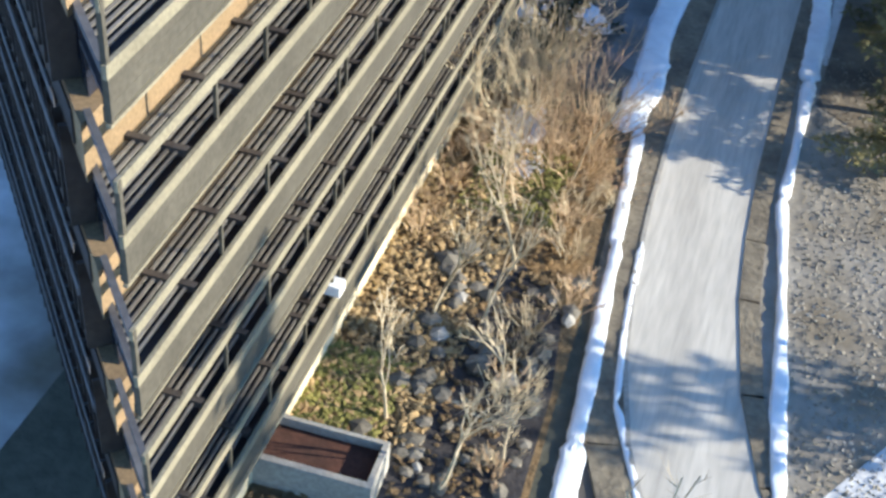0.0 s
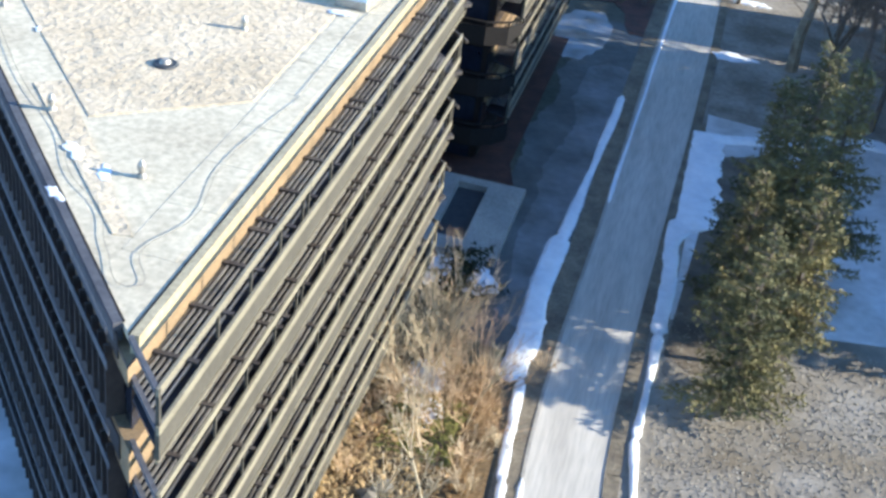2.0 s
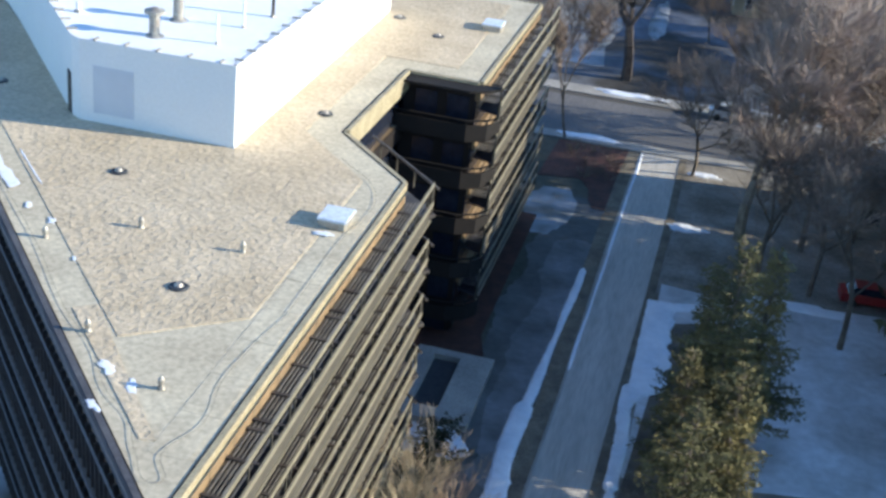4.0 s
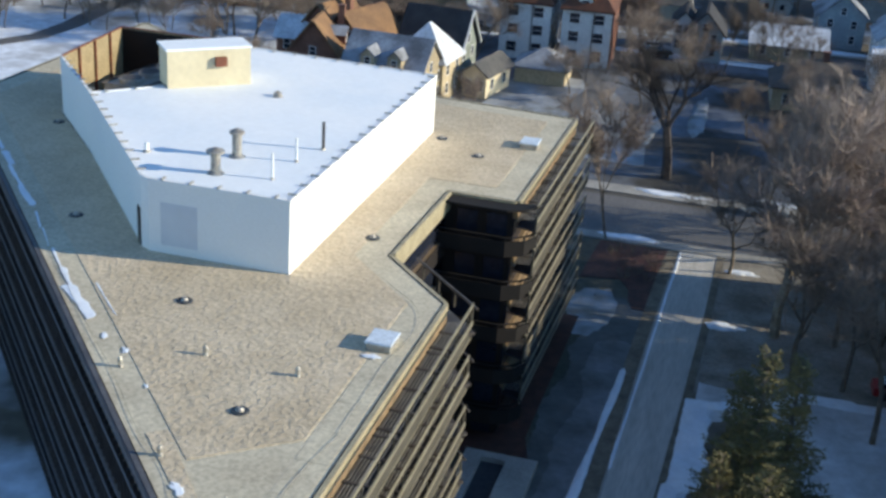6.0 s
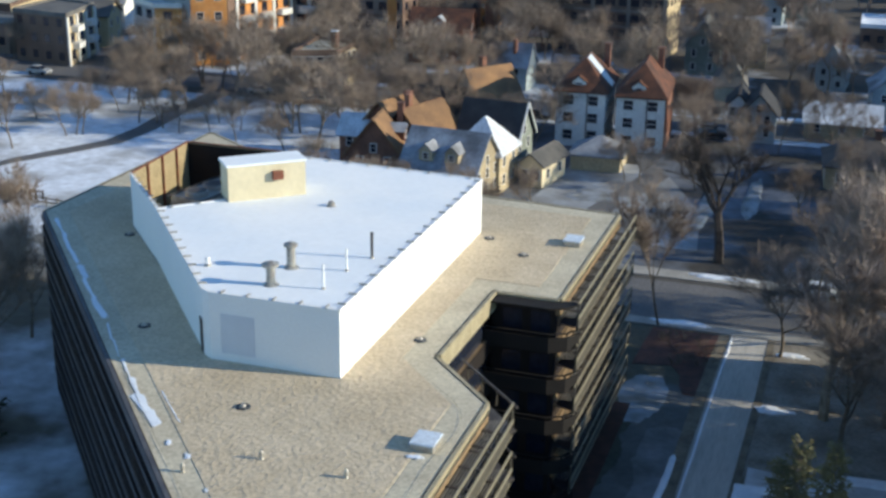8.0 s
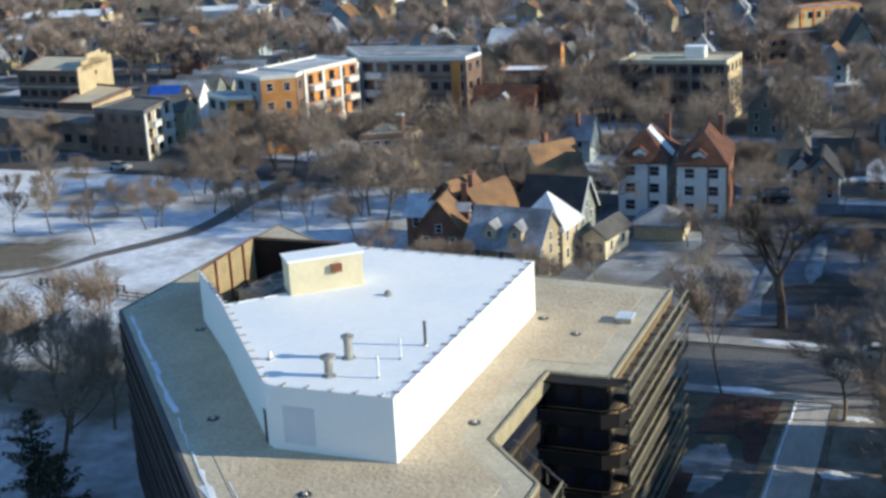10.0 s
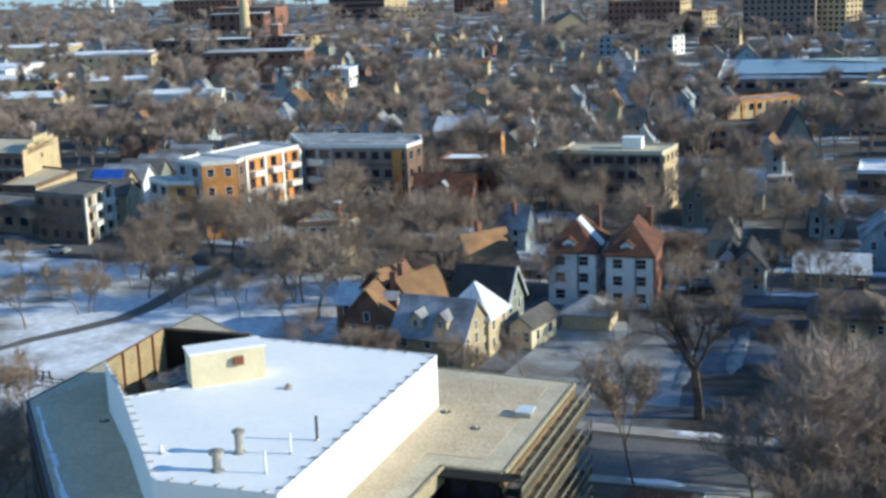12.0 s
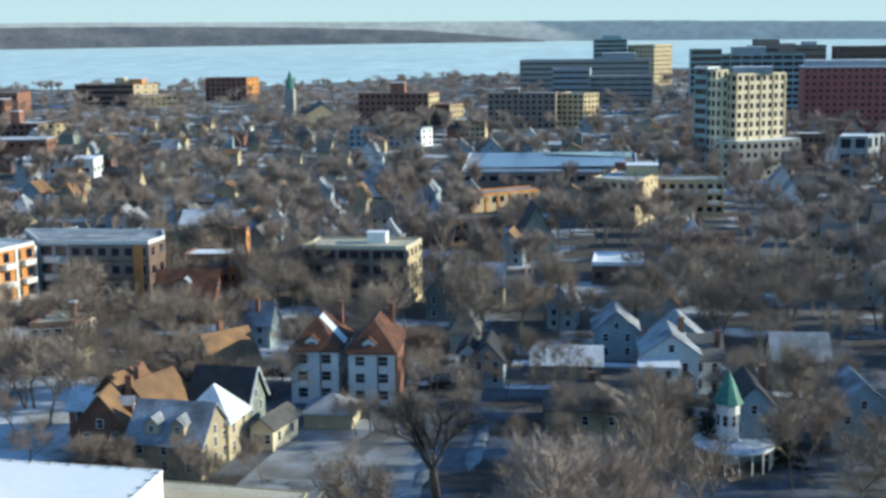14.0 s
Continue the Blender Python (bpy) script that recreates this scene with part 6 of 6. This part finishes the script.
estate("apartment_block", "tall dark brick apartment block", oblong(-55, -17, 668, 16), 19.5, 6, TAUPE, {0: dict(cols=11, win=(1.7, 1.6), join=True)}, boxes=((-6, 0, 8, 6, 2.5, TAUPE),))
estate("apartment_block", "buff apartment block with balconies", [(-17.5, 684), (-2, 681), (6, 692), (-10, 700)], 18.5, 6, PALEBRICK, {0: dict(cols=5, win=(1.8, 1.6), join=True), 1: dict(cols=4, win=(1.6, 1.6), join=True)})
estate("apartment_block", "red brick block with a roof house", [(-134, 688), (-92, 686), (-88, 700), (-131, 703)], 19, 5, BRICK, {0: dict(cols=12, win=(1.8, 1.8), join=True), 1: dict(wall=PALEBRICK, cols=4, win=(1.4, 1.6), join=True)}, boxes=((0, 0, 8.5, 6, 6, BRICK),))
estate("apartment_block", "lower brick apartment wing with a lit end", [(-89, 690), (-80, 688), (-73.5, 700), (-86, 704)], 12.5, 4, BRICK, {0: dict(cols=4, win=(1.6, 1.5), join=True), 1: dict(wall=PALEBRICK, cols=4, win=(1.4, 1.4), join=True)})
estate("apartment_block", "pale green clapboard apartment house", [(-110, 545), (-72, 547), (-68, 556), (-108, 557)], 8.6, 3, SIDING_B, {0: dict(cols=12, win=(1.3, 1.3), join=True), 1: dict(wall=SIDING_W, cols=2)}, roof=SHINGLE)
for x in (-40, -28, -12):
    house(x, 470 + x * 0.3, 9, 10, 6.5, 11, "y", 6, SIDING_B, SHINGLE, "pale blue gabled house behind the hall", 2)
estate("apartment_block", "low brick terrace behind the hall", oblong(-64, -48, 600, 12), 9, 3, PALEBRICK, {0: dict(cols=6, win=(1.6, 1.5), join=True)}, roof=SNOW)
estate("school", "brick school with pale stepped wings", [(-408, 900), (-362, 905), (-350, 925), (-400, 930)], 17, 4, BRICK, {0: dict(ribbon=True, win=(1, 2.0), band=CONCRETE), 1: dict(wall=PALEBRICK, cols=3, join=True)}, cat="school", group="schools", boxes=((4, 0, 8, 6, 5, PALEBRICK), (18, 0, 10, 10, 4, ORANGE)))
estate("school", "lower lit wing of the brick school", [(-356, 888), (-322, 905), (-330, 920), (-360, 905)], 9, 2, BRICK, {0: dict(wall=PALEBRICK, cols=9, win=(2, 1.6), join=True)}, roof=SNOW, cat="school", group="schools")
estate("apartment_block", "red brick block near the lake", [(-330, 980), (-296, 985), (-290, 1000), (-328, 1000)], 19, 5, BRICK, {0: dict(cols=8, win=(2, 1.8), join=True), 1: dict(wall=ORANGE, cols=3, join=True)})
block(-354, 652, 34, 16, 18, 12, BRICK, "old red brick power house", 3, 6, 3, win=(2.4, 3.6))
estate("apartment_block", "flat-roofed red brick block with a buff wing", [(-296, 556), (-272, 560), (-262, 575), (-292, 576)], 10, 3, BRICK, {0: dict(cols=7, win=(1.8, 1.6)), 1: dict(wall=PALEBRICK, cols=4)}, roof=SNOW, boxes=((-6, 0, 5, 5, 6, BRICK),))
block(-231, 440, 44, 16, 12, 12, BRICK, "flat-roofed red brick apartment block", 3, 11, 4)
block(-297, 438, 30, 14, 11, 12, PALEBRICK, "pale flat-roofed brick office block", 3, 7, 3, roof=SNOWROOF)
estate("warehouse", "plain brick warehouse with flat roof", oblong(-445, -395, 780, 20), 16, 3, BRICK, {0: dict(cols=10, win=(2, 2), join=True)}, cat="warehouse", group="warehouses")
estate("warehouse", "long low brick warehouse with snowy roof", [(-360, 560), (-302, 570), (-298, 590), (-358, 582)], 8, 2, DARKBRICK, {0: dict(cols=12, win=(2, 1.6), join=True), 1: dict(wall=PALEBRICK, cols=3)}, roof=SNOW, cat="warehouse", group="warehouses")
estate("warehouse", "old brick factory block with flat roof", oblong(-550, -490, 900, 24), 18, 4, BRICK, {0: dict(cols=12, win=(2, 2), join=True)}, cat="warehouse", group="warehouses")
# chimneys, steeple and church
for x, y, hh, r0, mat, lb in ((-347, 645, 58, 3.4, PALEBRICK, "tall buff brick factory chimney"), (-722, 1064, 70, 4.0, TRIM, "tall white power station chimney")):
    c = thing("factory_chimney", lb, "chimney", "factory chimneys", at=(x, y, 0))
    bm = bmesh.new()
    tube(bm, (0, 0, 0), (0, 0, hh), r0, r0 * 0.62, 16)
    part("shaft", bm, mat, c)
    for z in (hh * 0.72, hh * 0.86, hh - 1.0):
        bm = bmesh.new()
        tube(bm, (0, 0, z), (0, 0, z + 0.9), r0 * 0.76, r0 * 0.76, 16)
        part("band", bm, mat, c)
ch = thing("church", "stone church with a green-topped steeple", "church", at=(-195, 758, 0))
bm = bmesh.new()
box(bm, -3, 3, -3, 3, 0, 19)
part("tower", bm, CONCRETE, ch)
bm = bmesh.new()
tube(bm, (0, 0, 19), (0, 0, 24), 2.6, 2.2, 8)
tube(bm, (0, 0, 24), (0, 0, 31), 2.6, 0.1, 8)
part("spire", bm, COPPER, ch)
house(-157, 690, 22, 26, 7, 14, "y", 20, PALEBRICK, SHINGLE, "large gabled church hall", 2, win=False)

# ---- rows of houses over the flats ----
r = random.Random(77)
WALLS = (SIDING_T, SIDING_B, SIDING_T, SIDING_G, SIDING_W, BRICK, SIDING_T)
ROOFS = (SHINGLE, SNOWROOF, BROWNSHINGLE, SHINGLE, SNOWROOF, DARKROOF)
kinds = []
for i in range(9):
    kinds.append(house(0, -400 - 20 * i, r.uniform(6.5, 9), r.uniform(8, 12), r.uniform(4.6, 6.4), r.uniform(8.5, 11), "y" if i % 3 else "x", 0, WALLS[i % 7], ROOFS[i % 6],
                       "gabled city house with " + ("snowy" if ROOFS[i % 6] is SNOWROOF else "dark") + " roof", 2, hip=i % 4 == 3, chimney=(1.5, 1.5) if i % 2 else None, plain=True))
far_houses = []
for i in range(6):
    far_houses.append(house(0, -700 - 20 * i, r.uniform(7, 10), r.uniform(8, 12), r.uniform(4.6, 6.4), r.uniform(8.5, 11), "y" if i % 3 else "x", 0, WALLS[i], ROOFS[i],
                            "distant gabled house with " + ("snowy" if ROOFS[i] is SNOWROOF else "dark") + " roof", 2, hip=i == 3, win=False))


def free(x, y, pad=5):
    if any(math.hypot(x - a, y - b) < q + pad for a, b, q in TAKEN) or any(abs(y - s) < 9 for s in (134, 218, 303)) or 57 < x < 75 or -128 < x < -115:
        return False
    return not (-30 < x < 10 and y < 150 and y < 131)


row_y = [153, 172, 196, 234, 250, 267, 285, 318, 336, 356, 378, 402, 428, 456, 486, 520, 558, 600, 645]
for k, yy in enumerate(row_y):
    x = -60 - yy * 0.82
    while x < 60 + yy * 0.24:
        x += r.uniform(11, 17) * (1 + k * 0.02)
        y = yy + r.uniform(-3, 3)
        if free(x, y) and r.random() < (0.58 if yy > 240 else 0.33):
            copy_thing(kinds[r.randrange(9)] if yy < 330 else far_houses[r.randrange(6)], pose(x, y, 0, 0, 0, r.choice((0, 0, 90, -90, 180)) + r.uniform(-6, 10)) @ Matrix.Scale(0.75 if yy < 240 else 0.8, 4))
for h in kinds + far_houses:
    for o in (*h.children_recursive, h):
        bpy.data.objects.remove(o)

# ---- trees over the city ----
tree("big", 13.2, 73.2, 0.95, 1.0, "large black bare tree with spreading limbs")
tree("sycamore", 25.8, 38.5, 1.25, 0.4, "tall pale-limbed sycamore without leaves")
tree("sycamore", 32.5, 46.0, 1.05, 2.2, "tall pale-limbed sycamore without leaves")
for i, (x, y, k) in enumerate(((23.5, 101, 0.72), (30.5, 100.5, 0.66), (35.5, 104, 0.75), (20.5, 92, 0.6), (38.5, 88, 0.72))):
    tree("street%d" % (i % 6), x, y, k, i * 0.8)
for i, (x, y, k) in enumerate(((-47, 29, 1.0), (-53, 26, 1.05), (-43.5, 31, 0.85), (-58, 34, 1.0))):
    tree("street%d" % (i % 6), x, y, k, 0.5 + i)
tree("slim", 10.0, 53.5, 1.0, 0.0, "slender bare tree beside the street")
for i, (x, y, s) in enumerate(((29, 47, 1.0), (27.5, 31, 0.95), (30.5, 38.5, 1.05), (33.5, 56, 0.95), (21.5, 50, 0.7), (31, 31, 0.85), (34, 40, 1.0), (29, 56.5, 0.8), (41, 57, 1.0), (31, 62.5, 0.8), (38, 33, 1.05), (33, 24, 0.9), (36, 14, 1.0), (24, 64.5, 0.7))):
    tree("street%d" % (i % 6), x, y, s * 1.25, i * 1.1)
for i, (x, y, s) in enumerate(((-44, 24, 1.1), (-52, 34, 1.0), (-60, 18, 1.1), (-48, 12, 0.9), (-66, 40, 1.0), (-41, 38, 0.8), (-56, 48, 0.9), (-74, 28, 1.0))):
    tree("street%d" % (i % 5), x, y, s, i * 1.3)
for i in range(9):
    tree("street%d" % (i % 6), r.uniform(-78, -42), r.uniform(0, 46), r.uniform(0.8, 1.1), i * 0.9)
for i in range(22):
    tree("park", -150 + (i % 8) * 9.5 + r.uniform(-3, 3), 88 + (i // 8) * 14 + r.uniform(-4, 4), r.uniform(0.75, 1.1), i, "small bare tree in the snowy park", "park trees")
for i in range(12):
    tree("street%d" % r.randrange(6), r.uniform(-40, -9), r.uniform(74, 83), r.uniform(0.42, 0.62), r.uniform(0, 6))
for i in range(40):
    x, y = r.uniform(-88, -36), r.uniform(98, 150)
    tree("street%d" % r.randrange(6), x, y, r.uniform(0.7, 1.05), r.uniform(0, 6))
for i in range(20):
    tree("street%d" % r.randrange(6), r.uniform(-92, -40), r.uniform(94, 124), r.uniform(0.45, 0.7), r.uniform(0, 6))
for i in range(64):
    x, y = r.uniform(22, 78), r.uniform(74, 127)
    if math.hypot(x - 47, y - 100) > 8 and not (40 < x < 52 and 80 < y < 97) and not (32 < x < 45 and 102 < y < 132) and not (20 < x < 33 and 92 < y < 116):
        tree("street%d" % r.randrange(6), x, y, r.uniform(0.55, 0.95), r.uniform(0, 6))
for i in range(34):
    x, y = r.uniform(-42, 12), r.uniform(99, 130)
    if not (-16 < x < 2 and 103 < y < 128) and math.hypot(x + 20, y - 100) > 5 and math.hypot(x + 26.5, y - 120) > 4:
        tree("street%d" % r.randrange(6), x, y, r.uniform(0.5, 0.8), r.uniform(0, 6))
tree("street2", -17.6, 113, 0.72, 0.7)
tree("slim", 15.6, 121, 0.75, 1.2, "slender white-barked birch beside the low house")
for i in range(34):
    tree("street%d" % r.randrange(6), r.uniform(44, 112), r.uniform(141, 212), r.uniform(0.7, 1.1), r.uniform(0, 6))
for i in range(110):
    x, y = r.uniform(-125, 105), r.uniform(141, 212)
    if free(x, y, -3) and x > -99 - (y - 141) * 0.1:
        tree("street%d" % r.randrange(6), x, y, r.uniform(0.75, 1.15), r.uniform(0, 6))

for i in range(26):
    tree("street%d" % r.randrange(6), r.uniform(-190, -122), r.uniform(127, 140), r.uniform(0.5, 0.8), r.uniform(0, 6))
# far woods: bare crowns in one mesh
unit = []
for i in range(4):
    wood, fine, shoots = grow(60 + i, 14, 1.0, 2, 2, 0.05, 0.2)
    a, b = rods([(p, q, max(s, 0.06), max(t, 0.05)) for p, q, s, t in wood + fine[::4]], 3)
    c, d = spikes(shoots, 760, 2.0, 0.04, i)
    unit.append((a + c, b + [tuple(k + len(a) for k in f) for f in d]))
thin = []
for i in range(3):
    wood, fine, shoots = grow(70 + i, 14, 1.1, 2, 2, 0.1, 0.25)
    a, b = rods([(p, q, max(s, 0.12), 0.1) for p, q, s, t in wood], 3)
    c, d = spikes(shoots, 110, 3.0, 0.15, i)
    thin.append((a + c, b + [tuple(k + len(a) for k in f) for f in d]))
vs_all, fs_all = [], []


def plant(kind, x, y, s):
    a = r.uniform(0, 6.283)
    c, sn = math.cos(a) * s, math.sin(a) * s
    v, f = kind
    o = len(vs_all)
    vs_all.extend([(x + p.x * c - p.y * sn, y + p.x * sn + p.y * c, p.z * s) for p in v])
    fs_all.extend([tuple(k + o for k in q) for q in f])


for i in range(760):
    y = 205 + 420 * (r.random() ** 1.25)
    x = r.uniform(-60 - y * 0.84, 60 + y * 0.24)
    if not any(math.hypot(x - a, y - b) < q * 0.8 for a, b, q in TAKEN):
        plant(unit[i % 4], x, y, r.uniform(0.85, 1.45))
for i in range(1150):
    y = 560 + 820 * r.random()
    x = r.uniform(-60 - y * 0.84, 60 + y * 0.24)
    if y > 1180 and x < -250:
        continue
    plant(thin[i % 3], x, y, r.uniform(0.9, 1.35))
me = bpy.data.meshes.new("bare_woods")
me.from_pydata(vs_all, [], fs_all)
me.materials.append(FARTWIG)
tagged(new("bare_woods", me), "brown-grey bare trees covering the far city", "trees", kind="stuff")

# parked cars along the streets
CARS = [material("car_paint_%s" % n, c, tuple(k * 0.9 for k in c), 1, 0.3, spec=0.6) for n, c in (("red", (0.30, 0.015, 0.015)), ("silver", (0.40, 0.42, 0.44)), ("black", (0.02, 0.02, 0.025)), ("white", (0.6, 0.6, 0.6)))]
TYRE = material("tyre_rubber", (0.02, 0.02, 0.02), (0.03, 0.03, 0.03), 5, 0.9)


def car(x, y, turn, mat, label):
    c = thing("car", label, "car", "parked cars", at=(x, y, 0.04), turn=turn)
    bm = bmesh.new()
    prof = [(-2.1, 0.3), (2.1, 0.3), (2.15, 0.75), (1.1, 0.92), (-1.75, 0.95), (-2.1, 0.85)]
    a, b = [bm.verts.new((p, -0.85, z)) for p, z in prof], [bm.verts.new((p, 0.85, z)) for p, z in prof]
    bm.faces.new(a)
    bm.faces.new(b[::-1])
    for i in range(6):
        bm.faces.new((a[i], b[i], b[(i + 1) % 6], a[(i + 1) % 6]))
    part("body", bm, mat, c)
    bm = bmesh.new()
    lo = [bm.verts.new(p) for p in ((-1.7, -0.78, 0.93), (1.0, -0.78, 0.9), (1.0, 0.78, 0.9), (-1.7, 0.78, 0.93))]
    hi = [bm.verts.new(p) for p in ((-1.15, -0.62, 1.4), (0.3, -0.62, 1.42), (0.3, 0.62, 1.42), (-1.15, 0.62, 1.4))]
    for i in range(4):
        bm.faces.new((lo[i], lo[(i + 1) % 4], hi[(i + 1) % 4], hi[i]))
    bm.faces.new(lo[::-1])
    part("cabin_glass", bm, GLASS, c)
    bm = bmesh.new()
    box(bm, -1.17, 0.32, -0.63, 0.63, 1.405, 1.45)
    part("roof", bm, mat, c)
    for wx in (-1.3, 1.35):
        for wy in (-0.8, 0.8):
            bm = bmesh.new()
            tube(bm, (wx, wy - 0.1, 0.28), (wx, wy + 0.1, 0.28), 0.32, 0.32, 12)
            part("wheel", bm, TYRE, c)
    return c


car(35.2, 31.6, 4, CARS[0], "dark red car parked on the lawn edge")
car(5.5, 127, 20, CARS[2], "black car parked behind the white house")
car(24, 66.4, 2, CARS[3], "white car parked at the kerb")
for i in range(10):
    car(-110 + i * 13 + r.uniform(-3, 3), 129.5, r.uniform(-3, 3), CARS[1 + i % 3], "car parked along the far street")
# street poles
def pole(x, y, hh):
    p = thing("street_pole", "slim grey utility pole beside the street", "pole", "street poles", at=(x, y, 0))
    bm = bmesh.new()
    tube(bm, (0, 0, 0), (0, 0, hh), 0.12, 0.08, 8)
    part("mast", bm, BARK, p)
    bm = bmesh.new()
    box(bm, -0.9, 0.9, -0.05, 0.05, hh - 0.7, hh - 0.58)
    part("cross_arm", bm, BARK, p)


for x, y, hh in ((-43, 129, 11), (8, 141.5, 10), (-37.5, 26, 8), (52, 129, 10), (-92, 129, 9)):
    pole(x, y, hh)
# fence of the park
for i in range(16):
    bm = bmesh.new()
    box(bm, -0.06, 0.06, -0.06, 0.06, 0, 1.2)
    if i == 0:
        fence = thing("park_fence", "low rustic rail fence in the snow", "fence", at=(-78, 66, 0), turn=-4)
    part("post", bm, BARK, fence).location = (i * 1.6, 0, 0)
for z in (0.5, 0.95):
    bm = bmesh.new()
    box(bm, 0, 24, -0.05, 0.05, z - 0.06, z + 0.06)
    part("rail", bm, BARK, fence)

# ---- lake and far shore ----
ICE = material("pale_lake_ice", (0.55, 0.71, 0.71), (0.62, 0.77, 0.76), 0.002, 0.5, fine=0.02, detail=6)
FAR = material("far_shore_haze_glow", (0.07, 0.072, 0.08), (0.14, 0.135, 0.135), 0.012, 1.0, fine=0.05, detail=9)
HILL = material("hills_haze_glow", (0.36, 0.37, 0.36), (0.28, 0.29, 0.285), 0.006, 1.0, fine=0.03, detail=8)
# emission put into both far shores in place of kilometres of winter haze
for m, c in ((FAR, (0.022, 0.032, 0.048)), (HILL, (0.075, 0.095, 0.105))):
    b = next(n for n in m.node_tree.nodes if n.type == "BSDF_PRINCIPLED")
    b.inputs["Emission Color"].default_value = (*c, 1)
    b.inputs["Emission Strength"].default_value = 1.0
bm = bmesh.new()
near = [(-4900, 1500), (-650, 1245), (-441, 1200), (-304, 1400), (-214, 1580), (73, 1900), (600, 2200), (2500, 2500)]
lo = [bm.verts.new((x, y, 0.3)) for x, y in near]
hi = [bm.verts.new((x, 4700, 27)) for x, y in near]
for i in range(len(near) - 1):
    bm.faces.new((lo[i], lo[i + 1], hi[i + 1], hi[i]))
solid("lake", bm, ICE, "frozen pale blue lake", kind="structure")


def shore(name, x0, x1, far, base, heights, seed, label, mat):
    bm = bmesh.new()
    n = 160
    rows = []
    for i in range(n + 1):
        k = i / n
        x = x0 + (x1 - x0) * k
        j = k * (len(heights) - 1)
        a = min(int(j), len(heights) - 2)
        h = heights[a] + (heights[a + 1] - heights[a]) * (j - a)
        h += 2.2 * noise.noise(Vector((x * 0.01, seed, 0))) + 1.2 * noise.noise(Vector((x * 0.06, seed, 3)))
        y = math.sqrt(far * far - (x - 35) ** 2) - 60
        rows.append([bm.verts.new((x, y, base)), bm.verts.new((x, y + 25, base + (h - base) * 0.35)), bm.verts.new((x, y + 110, h)), bm.verts.new((x, y + 240, h - 2))])
    for a, b in zip(rows, rows[1:]):
        for i in range(3):
            bm.faces.new((a[i], b[i], b[i + 1], a[i + 1]))
    return solid(name, bm, mat, label, kind="structure", smooth=True)


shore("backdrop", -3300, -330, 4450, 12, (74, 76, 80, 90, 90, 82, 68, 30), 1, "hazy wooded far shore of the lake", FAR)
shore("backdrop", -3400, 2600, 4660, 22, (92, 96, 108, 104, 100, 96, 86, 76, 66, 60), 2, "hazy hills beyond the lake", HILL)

# glowing arc added in place of the pale winter sky low over the hills
HAZE = bpy.data.materials.new("pale_sky_haze")
HAZE.use_nodes = True
hb = HAZE.node_tree.nodes["Principled BSDF"]
hb.inputs["Base Color"].default_value = (0, 0, 0, 1)
hb.inputs["Roughness"].default_value = 1.0
hb.inputs["Specular IOR Level"].default_value = 0.0
hb.inputs["Emission Color"].default_value = (0.41, 0.56, 0.64, 1)
hb.inputs["Emission Strength"].default_value = 1.0
bm = bmesh.new()
arc = [(35 + 4930 * math.sin(radians(k)), -60 + 4930 * math.cos(radians(k))) for k in range(-60, 51, 5)]
lo, hi = [bm.verts.new((*p, -2)) for p in arc], [bm.verts.new((*p, 420)) for p in arc]
for i in range(len(arc) - 1):
    bm.faces.new((lo[i], lo[i + 1], hi[i + 1], hi[i]))
solid("backdrop", bm, HAZE, "pale blue hazy sky beyond the hills", kind="structure")
